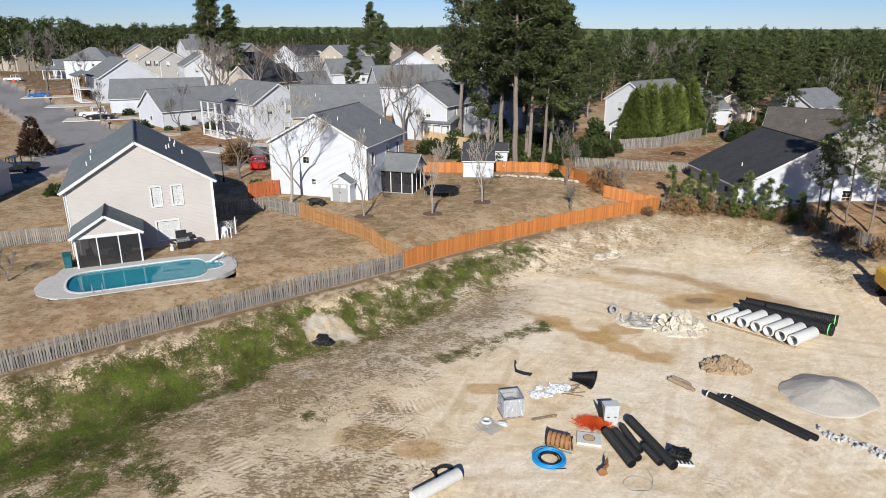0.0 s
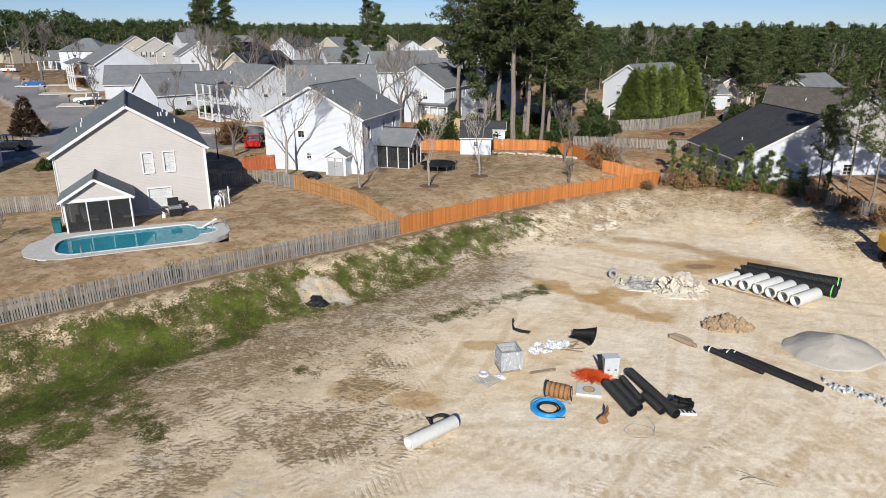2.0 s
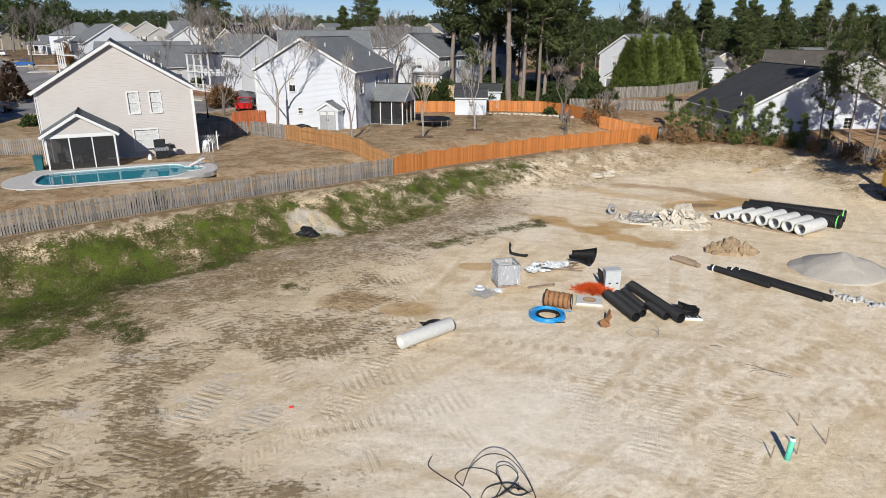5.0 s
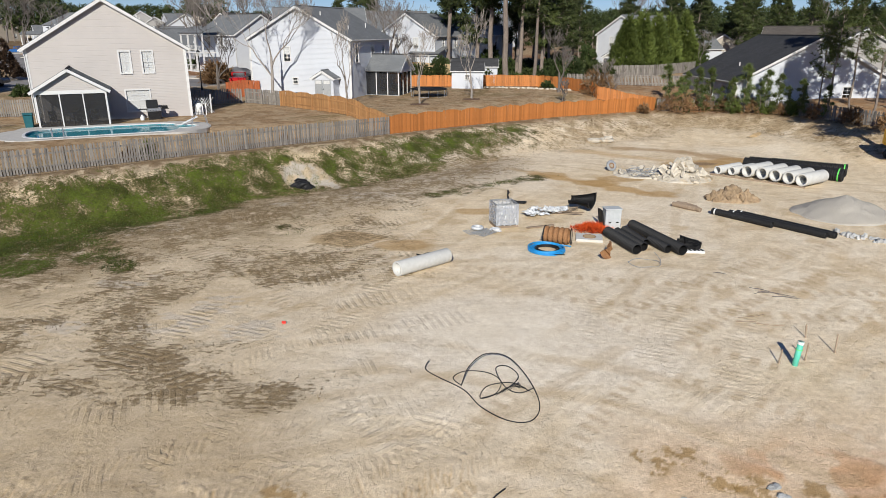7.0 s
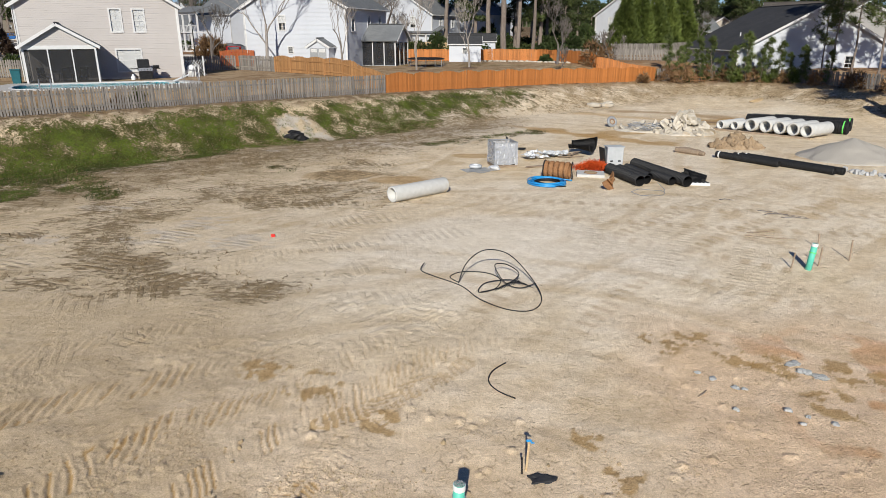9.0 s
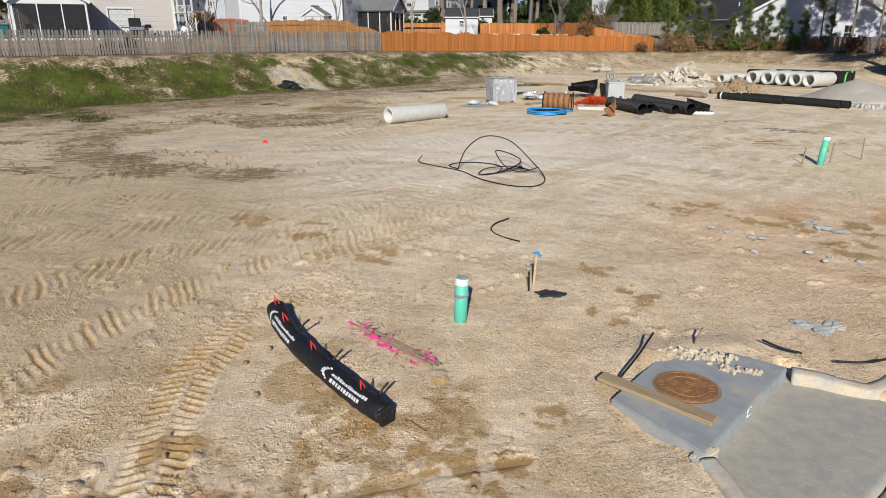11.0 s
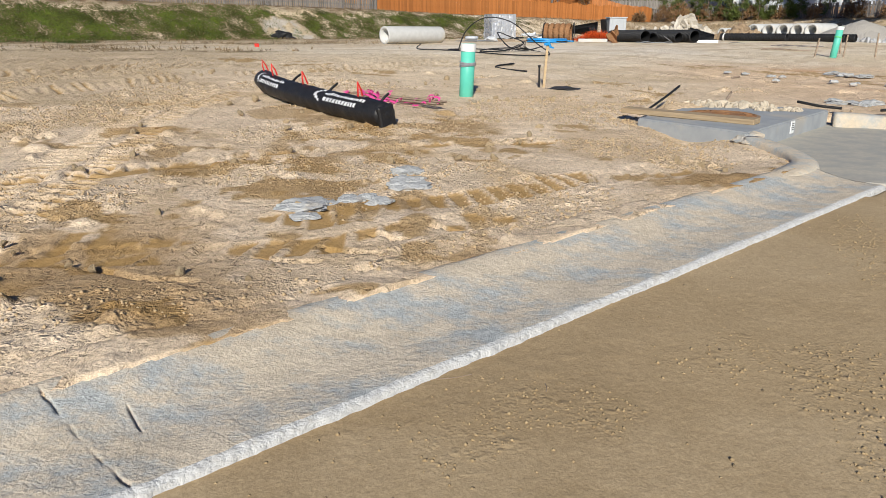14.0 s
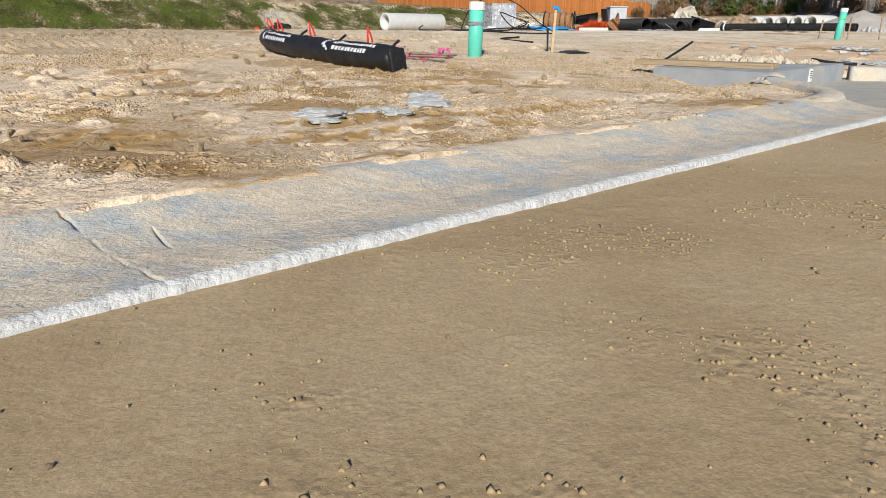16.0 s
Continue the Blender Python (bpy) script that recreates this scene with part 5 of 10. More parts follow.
def pine_meshes(seed, height, clear, reach, density=1.0, thick=0.3, blade=(0.55, 0.07), per=11, material="needles", round_=0.0):
    """A tall pine: bare trunk up to `clear`, whorls of limbs with tufts of needles above."""
    r = random.Random(seed)
    bm = bmesh.new()
    tr, p = [], Vector((0, 0, -0.3))
    lean = Vector((r.gauss(0, 0.02), r.gauss(0, 0.02), 0))
    n = 9
    for k in range(n + 1):
        tr.append(Vector((lean.x * height * k / n + r.gauss(0, 0.06), lean.y * height * k / n + r.gauss(0, 0.06), -0.3 + (height + 0.3) * k / n)))
    tube(bm, tr, [thick * (1 - 0.86 * (k / n) ** 1.1) for k in range(n + 1)], 8)
    cen, dr = [], []
    count = int(34 * density)
    for k in range(count):
        f = (k + r.random()) / count
        h = clear + (height - clear) * f ** 0.85
        q = h / height * n
        i = min(int(q), n - 1)
        base = tr[i].lerp(tr[i + 1], q - i)
        az = r.random() * 2 * math.pi
        prof = min(1.0, 0.45 + 2.2 * f) * (1.02 - f) ** 0.55
        ln = reach * max(0.15, prof) * r.uniform(0.65, 1.15)
        d = Vector((math.cos(az), math.sin(az), r.uniform(-0.1, 0.45) + 0.5 * f))
        pts = limb(r, base, d, ln, 0.16, 4)
        tube(bm, pts, [thick * 0.24 * (1 - f * 0.6) * (1 - 0.2 * j) + 0.01 for j in range(5)], 4, False)
        for j in range(2, 5):
            for _ in range(3 if j < 4 else 4):
                off = Vector((r.gauss(0, 1), r.gauss(0, 1), r.gauss(0, 0.55))) * ln * 0.17
                c = pts[j] + off
                cen.append(c)
                dr.append((c - pts[j - 1]).normalized() * 0.6 + Vector((0, 0, 0.35)))
                if r.random() < 0.5:
                    tube(bm, [pts[j], c], [0.018, 0.01], 3, False)
    wood = mesh_of("trunk", bm, M["bark"])
    if round_:
        v, f = puffs([tuple(c) for c in cen], [round_ * r.uniform(0.6, 1.35) for _ in cen], per, 0.40, seed, 0.6)
        return wood, raw_mesh("crown", v, f, M[material])
    crown = tuft_mesh("crown", [tuple(c) for c in cen], [tuple(c) for c in dr], per, blade[0] * max(1.0, reach / 3.4), blade[1] * max(1.0, reach / 3.4), 0.75, seed, M[material])
    return wood, crown


def tree_at(name, label, category, meshes, x, y, scale=1.0, turn=0.0, z=None, group=""):
    z = ground_z(x, y) if z is None else z
    th = thing(name, label, category, Matrix.Translation((x, y, z)) @ Matrix.Rotation(turn, 4, "Z") @ Matrix.Scale(scale, 4), group)
    for nm, me in zip(("trunk", "crown"), meshes):
        if me is not None:
            shared(nm, me, th)
    return th


def bare_meshes(seed, height, thick, spread=0.55, levels=5, fork=0.22, material="gray_bark", twist=0.18, least=0.011):
    """A leafless tree: limbs that fork down to fine twigs."""
    r = random.Random(seed)
    bm = bmesh.new()

    def grow(a, d, ln, rad, lev):
        pts = limb(r, a, d, ln, twist * (0.5 if lev == 0 else 1.0), 3)
        rad = max(rad, least)
        end = rad * 0.62
        tube(bm, pts, [rad, rad * 0.87, rad * 0.74, end], 6 if lev < 2 else (4 if lev < 3 else 3), False)
        if lev >= levels:
            return
        kids = 3 if lev in (0, 1, 2) else r.choice((2, 3, 3))
        for k in range(kids):
            az = r.random() * 6.283
            side = Vector((math.cos(az), math.sin(az), 0.15))
            at = pts[-1] if k == 0 else pts[2].lerp(pts[3], r.random())
            if lev == 0 and k > 0:
                at = pts[1].lerp(pts[3], r.random())
            grow(at, d * (1 - spread * 0.5) + side * spread * r.uniform(0.6, 1.2) + Vector((0, 0, 0.22)), ln * r.uniform(0.60, 0.82), end * r.uniform(0.62, 0.85), lev + 1)

    grow(Vector((0, 0, -0.15)), Vector((r.gauss(0, 0.03), r.gauss(0, 0.03), 1)), height * fork * 1.35, thick, 0)
    top = max(v.co.z for v in bm.verts)
    bmesh.ops.scale(bm, vec=(height / top,) * 3, verts=bm.verts)
    return mesh_of("trunk", bm, M[material]), None


def cone_meshes(seed, height, radius, tufts=1100, material="conifer"):
    """A dense cone of foliage, as a clipped Leyland cypress, ragged at its edge."""
    r = np.random.default_rng(seed)
    h = height * (1 - np.sqrt(r.random(tufts)) * 0.97)
    h = np.clip(h, 0.15, None)
    az = r.random(tufts) * 6.283
    lump = 1 + 0.14 * np.sin(3 * az + h * 1.3) + 0.12 * np.sin(7 * az - h * 2)
    rad = radius * (1.03 - h / height) ** 0.95 * lump * r.uniform(0.72, 1.05, tufts)
    c = np.stack([rad * np.cos(az), rad * np.sin(az), h], 1)
    d = np.stack([np.cos(az), np.sin(az), np.full(tufts, 1.0)], 1)
    wood = mesh_of("trunk", new_tube([(0, 0, -0.2), (0, 0, height * 0.9)], [0.16, 0.02], 6), M["bark"])
    core = tuft_mesh("crown", c, d, 14, 0.6 * radius / 2, 0.10 * radius / 2, 0.5, seed, M[material])
    return wood, core


def bush_meshes(seed, radius, height, tufts=120, per=8, blade=(0.3, 0.06), material="shrub"):
    r = np.random.default_rng(seed)
    d = r.normal(size=(tufts, 3))
    d[:, 2] = np.abs(d[:, 2])
    d /= np.linalg.norm(d, axis=1, keepdims=True)
    rad = r.uniform(0.45, 1.0, (tufts, 1))
    c = d * rad * np.array((radius, radius, height))
    bm = bmesh.new()
    for k in range(7):
        tube(bm, [(0, 0, -0.05), tuple(c[k] * 0.8)], [0.02, 0.008], 4, False)
    return mesh_of("stem", bm, M["gray_bark"]), tuft_mesh("leaves", c, d + np.array((0, 0, 0.3)), per, blade[0], blade[1] * 1.5, 0.7, seed, M[material])


BIG = [pine_meshes(11, 27, 10, 4.6, 2.7, 0.36, per=22, round_=0.62), pine_meshes(12, 25, 8, 4.1, 2.5, 0.33, per=22, round_=0.6), pine_meshes(13, 23, 9.0, 3.6, 2.0, 0.28, per=22, round_=0.58), pine_meshes(14, 20, 4.5, 3.8, 2.2, 0.25, per=22, round_=0.6)]
# the pine whose shade falls on the dark-roofed house
tree_at("pine_tree", "tall pine at the edge of the site shading the low house", "tree", BIG[1], 32.4, 41.0, 0.72, 0.4)
SLIM = [pine_meshes(21, 12.0, 4.8, 2.0, 1.25, 0.10, (0.40, 0.028), 18, "young_needles"), pine_meshes(22, 9.5, 3.2, 1.8, 1.05, 0.09, (0.40, 0.028), 18, "young_needles"), pine_meshes(23, 3.2, 0.5, 0.6, 0.42, 0.035, (0.32, 0.020), 18, "young_needles")]
PINE = "tall pine with a bare trunk and dark green crown"
for k, (x, y, v, s) in enumerate([(8.9, 79.5, 0, 1.0), (7.6, 85.5, 1, 1.0), (2.6, 101, 1, 1.05), (10.8, 82, 2, 0.95), (12.4, 80.5, 2, 0.85), (13.8, 84, 3, 1.0), (6.4, 92, 3, 1.0), (11.5, 90, 1, 0.85), (16, 92, 3, 0.95), (14.5, 96, 2, 1.0)]):
    tree_at("pine_tree", PINE, "tree", BIG[v], x, y, s, k * 1.3, group="tall pines behind the yard")
for k, (x, y, v, s) in enumerate([(-58, 172, 0, 0.95), (-60, 178, 1, 0.95), (-54, 176, 3, 1.0), (-22, 205, 1, 0.85), (-17, 190, 3, 0.9), (-12, 138, 3, 0.6), (-19, 142, 3, 0.62), (54, 118, 3, 0.66), (57, 121, 3, 0.62), (49, 124, 3, 0.68), (52, 114, 3, 0.58), (60, 116, 3, 0.55), (44, 110, 3, 0.5), (47, 121, 3, 0.7), (43, 124, 3, 0.66), (66, 130, 3, 0.7), (4, 108, 3, 0.7), (9, 112, 3, 0.7), (13.5, 108, 3, 0.65), (18, 110, 3, 0.7), (20.5, 104, 3, 0.55), (23, 118, 3, 0.7), (27, 124, 3, 0.7), (37, 127, 3, 0.7), (42, 117, 3, 0.58), (57, 129, 3, 0.7), (70, 126, 3, 0.66), (74, 132, 3, 0.7)]):
    tree_at("pine_tree", "pine standing among the further houses", "tree", BIG[v], x, y, s, k * 0.9, group="pines among the houses")
for k, (x, y, v, s) in enumerate([(34.6, 57.0, 0, 1.0), (37.0, 57.8, 0, 0.95), (37.6, 55.2, 1, 1.15), (39.5, 56, 0, 1.1), (41, 53, 1, 1.2), (43.5, 50.5, 0, 1.1), (35.8, 60.5, 1, 0.8)]):
    tree_at("young_pine", "slim young pine with sparse needles by the gray fence", "tree", SLIM[v], x, y, s, k * 1.7, group="young pines by the fence")
for k, (x, y, s) in enumerate([(24.2, 64.6, 1.0), (26.0, 63.6, 0.8), (27.2, 64.2, 1.25), (28.4, 62.4, 1.0), (29.6, 62.0, 1.35), (30.6, 61.0, 0.9), (31.8, 60.4, 1.1), (33.0, 58.4, 1.0), (33.6, 59.2, 0.8), (25.2, 65.6, 1.1), (23.6, 66.2, 1.3), (26.6, 65.6, 1.2), (27.8, 63.4, 0.7), (29.0, 63.6, 0.9), (30.2, 62.8, 0.7), (31.2, 61.6, 1.2), (32.4, 59.6, 0.8), (34.2, 56.4, 0.9)]):
    tree_at("pine_sapling", "small green pine sapling growing at the fence", "tree", SLIM[2], x, y, s, k * 2.1, group="saplings at the fence")
CONE = [cone_meshes(31, 8.2, 2.5), cone_meshes(32, 8.8, 2.4), cone_meshes(33, 7.8, 2.2)]
for k, (x, y, v, s) in enumerate([(28.2, 98, 0, 0.95), (31.0, 100, 1, 1.0), (33.6, 101.5, 0, 1.0), (36.0, 103, 1, 0.95), (39.5, 106, 2, 1.1), (30, 102, 2, 1.0)]):
    tree_at("cypress_tree", "dense green cone-shaped conifer hedge tree", "tree", CONE[v], x, y, s, k * 1.1, group="row of conifers")

BARE = [bare_meshes(41, 11, 0.105, 0.62, 6, 0.17, "pale_bark"), bare_meshes(42, 7.6, 0.085, 0.40, 5, 0.20, "pale_bark"), bare_meshes(43, 7.0, 0.08, 0.38, 5, 0.20, "pale_bark"), bare_meshes(44, 9, 0.15, 0.5, 6, 0.17), bare_meshes(45, 14, 0.24, 0.6, 5, 0.17, least=0.022), bare_meshes(46, 4.2, 0.06, 0.5, 5, 0.13)]
for k, (name, label, x, y, v, s) in enumerate([
        ("bare_tree", "large leafless tree with pale bark before the white house", -15.0, 62.9, 0, 1.0), ("bare_tree", "slim leafless tree with pale bark in a mulch ring", -7.2, 57.9, 1, 1.05),
        ("bare_tree", "slim leafless tree with white bark beside the trampoline", -0.95, 58.9, 2, 1.0), ("bare_tree", "slim leafless tree with white bark by the shed", 3.9, 63.2, 1, 1.08),
        ("bare_tree", "leafless multi-stemmed tree near the orange fence", 13.5, 70.2, 3, 0.75), ("bare_tree", "small leafless tree against the orange fence", 18.2, 67.3, 5, 1.0),
        ("bare_tree", "little leafless tree in the yard", 12.7, 62.6, 5, 0.7), ("bare_tree", "leafless street tree at the turning circle", -23.2, 73.5, 3, 0.95),
        ("bare_tree", "leafless street tree beside the pavement", -61.4, 119.1, 3, 0.9), ("bare_tree", "leafless street tree beside the low house", -42.7, 107.1, 3, 0.9),
        ("bare_tree", "tall leafless tree among the houses", -37, 130, 4, 0.95), ("bare_tree", "tall leafless tree among the houses", -46, 141, 4, 1.0), ("bare_tree", "tall leafless tree among the houses", -31, 137, 4, 0.95), ("bare_tree", "tall leafless tree among the houses", -43, 126, 4, 0.9), ("bare_tree", "tall leafless tree among the houses", -52, 150, 4, 1.0), ("bare_tree", "tall leafless tree among the houses", -21, 125, 4, 0.8), ("bare_tree", "tall leafless tree among the houses", -10, 112, 4, 0.7), ("bare_tree", "tall leafless tree among the houses", -7, 118, 4, 0.8), ("bare_tree", "leafless tree by the pillared house", -84, 160, 4, 0.8), ("bare_tree", "leafless tree below the woods", -125, 222, 4, 1.1), ("bare_tree", "leafless tree below the woods", -132, 216, 4, 1.0),
        ("bare_tree", "tall leafless tree among the houses", -25, 130, 4, 0.9), ("bare_tree", "leafless tree behind the white house", -6, 100, 4, 0.85), ("bare_tree", "leafless tree behind the white house", -2, 108, 3, 1.1),
        ("bare_tree", "leafless tree behind the white house", -4, 94, 3, 0.9), ("bare_tree", "broad leafless tree before the woods", 72.7, 127.4, 4, 0.8), ("bare_tree", "leafless tree before the woods", 50, 150, 4, 1.0), ("bare_tree", "leafless tree before the woods", 45, 152, 4, 1.0),
        ("bare_tree", "leafless tree beside the conifers", 42, 105, 3, 0.7), ("bare_tree", "leafless tree beside the garden house", 46, 103, 3, 0.6), ("bare_tree", "leafless tree at the street's edge", -100, 170, 4, 0.9), ("bare_tree", "leafless tree at the street's edge", -58, 84, 3, 0.9),
        ("bare_tree", "leafless brush beside the cream house", -29.5, 41.5, 5, 0.6)]):
    tree_at(name, label, "tree", BARE[v], x, y, s, k * 1.9)


# ---------------------------------------------------------------- woods
def woods():
    r = np.random.default_rng(77)
    kinds = []
    for k in range(6):
        n = 19
        h = 0.20 + 0.76 * np.sort(r.random(n))
        az = r.random(n) * 6.283
        rad = 0.19 * np.clip(1.12 - h, 0.05, 1) ** 0.6 * r.uniform(0.4, 1.0, n) * 1.15
        c = np.stack([rad * np.cos(az), rad * np.sin(az), h], 1)
        kinds.append(puffs(c, r.uniform(0.055, 0.095, n) * (1.40 - 0.5 * h), 22, 0.50, 500 + k, 0.85))
    V, F, tv, tf, off, toff = [], [], [], [], 0, 0
    spots = []

    def rows_of(x0, x1, y0, y1, gap, low, high, lean=0.0):
        """Trees over a stretch of land; their tops climb from low to high with distance."""
        y = y0
        while y < y1:
            f = (y - y0) / (y1 - y0)
            for x in np.arange(x0 * y, x1 * y, gap * (1 + 1.2 * f)):
                xx, yy = x + r.uniform(-0.4, 0.4) * gap, y + lean * abs(x) + r.uniform(-0.5, 0.5) * gap
                if street_gap(np.array([xx]), np.array([yy]))[0] > 6:
                    spots.append((xx, yy, low + (high - low) * f + r.uniform(-2.2, 2.2)))
            y += gap * (1.15 + 2.2 * f)

    rows_of(0.17, 0.95, 140, 460, 5.6, 13.0, 21.5)
    rows_of(-0.95, -0.52, 222, 330, 5.8, 22.0, 24.0)
    rows_of(-0.52, -0.30, 320, 470, 6.0, 20.0, 23.0)
    rows_of(-0.30, 0.20, 370, 520, 6.0, 18.5, 21.5)
    for xx, y, hh in spots:
        v, f = kinds[r.integers(6)]
        a = r.random() * 6.283
        ca, sa = math.cos(a), math.sin(a)
        foot = ground_z(xx, y) - 0.3
        hh = max(7.0, hh - foot)
        wid = hh * r.uniform(0.85, 1.25)
        q = np.stack([(v[:, 0] * ca - v[:, 1] * sa) * wid + xx, (v[:, 0] * sa + v[:, 1] * ca) * wid + y, v[:, 2] * hh + foot], 1)
        V.append(q)
        F.append(f + off)
        off += len(v)
        t = 0.18
        col = np.array([(xx + t * math.cos(b), y + t * math.sin(b), z) for z, b in [(foot, 0), (foot, 2.1), (foot, 4.2), (foot + hh * 0.6, 0), (foot + hh * 0.6, 2.1), (foot + hh * 0.6, 4.2)]])
        tv.append(col)
        tf.append(np.array([(0, 1, 4, 3), (1, 2, 5, 4), (2, 0, 3, 5)]) + toff)
        toff += 6
    th = thing("woods", "dense dark green pine woods behind the houses", "woods", kind="stuff")
    ob = new("crowns", raw_mesh("crowns", np.concatenate(V), np.concatenate(F), M["far_needles"]))
    ob.parent = th
    ob = new("trunks", raw_mesh("trunks", np.concatenate(tv), np.concatenate(tf), M["bark"]))
    ob.parent = th
    # the hazy ridge at the skyline
    xs = np.linspace(-1500, 1700, 1600)
    V, F, off = [], [], 0
    for y, top in ((640, 13), (950, 14.5), (1500, 17)):
        hh = top + 5.0 * field(xs, xs * 0 + y, 7, 300, 3) + 6 * (field(xs, xs * 0, 260, 301, 2) - 0.5)
        for dy in (0, 60):
            v = np.concatenate([np.stack([xs * y / 900, xs * 0 + y + dy * 0.6, 4.0 + 0 * xs], 1), np.stack([xs * y / 900, xs * 0 + y + dy, 5 + hh], 1)])
            n = len(xs)
            i = np.arange(n - 1)
            V.append(v)
            F.append(np.stack([i, i + 1, i + 1 + n, i + n], 1) + off)
            off += len(v)
    tagged(new("backdrop", raw_mesh("backdrop", np.concatenate(V), np.concatenate(F), M["far_needles"])), "distant line of dark pine woods on the horizon", "woods", kind="structure")


woods()

# ---------------------------------------------------------------- the houses further off
W2 = [("front", -1.6, 3.6, 0.8, 1.4, 0.7, False), ("front", 1.6, 3.6, 0.8, 1.4, 0.7, False), ("front", 1.2, 0.8, 0.9, 1.4, 0.6, False), ("right", -2, 3.6, 0.8, 1.4, 0.5, False),
      ("right", 2, 3.6, 0.8, 1.4, 0.5, False), ("right", 0.5, 0.8, 1.2, 1.4, 0.5, False), ("left", -2, 3.6, 0.8, 1.4, 0.5, False), ("left", 2, 3.6, 0.8, 1.4, 0.5, False)]
SH = [("front", -3.4, 3.6, 0.8, 1.4, 0.5, True), ("front", -1.0, 3.6, 0.8, 1.4, 0.5, True), ("front", 2.0, 3.6, 0.8, 1.4, 0.5, True), ("front", 4.3, 3.6, 0.8, 1.4, 0.5, True), ("right", -2, 3.6, 0.8, 1.4, 0.5, False), ("left", -2, 3.6, 0.8, 1.4, 0.5, False)]
W1 = [("front", 0.0, 0.9, 1.0, 1.3, 0.5, False), ("right", -2, 0.9, 0.9, 1.3, 0.5, False), ("right", 2, 0.9, 0.9, 1.3, 0.5, False), ("left", 2, 0.9, 0.9, 1.3, 0.5, False)]
WH, BE, GR, RG, RD, RB = "siding_white", "siding_beige", "siding_gray", "roof_gray", "roof_dark", "roof_brown"


def far_house(label, x, y, rz, w, d, storeys=2, siding=WH, roof=RG, wins=None, **more):
    return house(label, x, y, rz, w, d, 5.4 if storeys == 2 else 2.8, w * 0.31 if storeys == 2 else w * 0.30, None, siding, roof, wins or (W2 if storeys == 2 else W1), **more)


def columned_porch(x, y, rz, w, out, storeys):
    """A white pillared porch on the long side of a house."""
    th = thing("pillared_porch", "white pillared porch of a house on the street", "porch", on_flat(x, y, rz))
    for s in range(storeys):
        z = 2.75 * s
        for k in range(4):
            part("pillar", new_box((-w / 2 + w * k / 3, -out, z + 1.3), (0.2, 0.2, 2.6)), M["white_trim"], th)
        part("floor", new_box((0, -out / 2, z + 0.02), (w + 0.3, out + 0.3, 0.14)), M["white_trim"], th)
        for k in range(16):
            part("baluster", new_box((-w / 2 + w * (k + 0.5) / 16, -out, z + 0.5), (0.04, 0.04, 0.9)), M["white_trim"], th)
        part("rail", new_box((0, -out, z + 0.95), (w, 0.07, 0.07)), M["white_trim"], th)
    part("beam", new_box((0, -out, 2.75 * storeys - 0.1), (w + 0.3, 0.2, 0.25)), M["white_trim"], th)
    roof_slab("roof", th, ((-w / 2 - 0.3, -out - 0.35, 2.75 * storeys), (w / 2 + 0.3, -out - 0.35, 2.75 * storeys), (w / 2 + 0.3, 0.3, 2.75 * storeys + 0.9), (-w / 2 - 0.3, 0.3, 2.75 * storeys + 0.9)), 0.1, M[RG])
    return th


def on_flat(x, y, rz):
    return Matrix.Translation((x, y, ground_z(x, y))) @ Matrix.Rotation(radians(rz), 4, "Z")


far_house("two-storey white house beyond the tarmac turning circle", -25.4, 103.3, 44, 8.8, 12, vents=3)
columned_porch(-34.6, 104.5, -44, 6.5, 1.8, 2)
far_house("gray-roofed house close behind the white house", -20.5, 91.6, -79, 11, 11.5, 2, BE, vents=5)
far_house("low white house with a broad gray roof", -50.5, 114.9, -46, 10.5, 14.5, 1, vents=4)
far_house("low white house with a gray roof along the street", -65.7, 133.7, -72, 10.5, 17, 1, vents=2)
far_house("two-storey white house with a pillared porch", -68.5, 147.6, 38, 12, 15)
columned_porch(-79.0, 149.0, -52, 7.5, 2.0, 2)
far_house("gray house with shuttered windows and two gables", -85.5, 206, 22, 12.5, 12, 2, GR, wins=SH)
far_house("lower gray gabled wing of the shuttered house", -80.5, 203.4, 22, 7.5, 10, 2, GR)
far_house("small gabled house at the street corner", -119.3, 208.8, -51, 8, 9, 1)
columned_porch(-116.5, 203.0, 10, 5, 1.6, 1)
far_house("hip-roofed house among the trees", -113, 208, -88, 11, 13, hip=True)
far_house("dark-roofed house far up the street", -160, 352, -78, 15, 22, 1, BE, RD)
far_house("gray-roofed house behind the dark roof", -128, 345, -60, 12, 18, 2, GR)
far_house("pale house with a gray roof far behind", -107, 280, -52, 11, 13)
far_house("white gabled house in the middle distance", -64.4, 182.2, 28, 9.5, 13)
far_house("gray-roofed house in the middle distance", -27.4, 159.2, -66, 9.5, 11)
far_house("white house with a long gray roof behind bare trees", -13.5, 131.2, -73, 11, 13)
far_house("gabled house far behind the bare trees", -7.5, 186, 8, 11, 12)
far_house("white house behind the tall pines", -3.6, 100.6, -28, 9.5, 9.5)
columned_porch(0.2, 100.9, -28, 4.4, 2.4, 1)
far_house("small white gabled house behind the pines", 5.4, 106.7, -30, 8.2, 9)
far_house("white two-storey house behind the conifers", 29.6, 106.3, -50, 8.8, 12, 2, WH)
pq = thing("screened_porch", "small white screened porch of the white house", "porch", on_flat(27.6, 101.6, -14))
porch_on(pq, -1.7, 1.7, 2.6, 2.4, 1.1, RG, BE)
far_house("gray-roofed house behind the clipped conifers", 36.0, 118, -78, 10, 13, 1)
far_house("brown-roofed house beside the dark-roofed house", 43.0, 87.4, -122, 12.5, 11, 1, WH, RB, vents=2)
far_house("house with a louvred gable beyond the brown roof", 50.1, 89.5, -40, 9, 10, 1, BE)
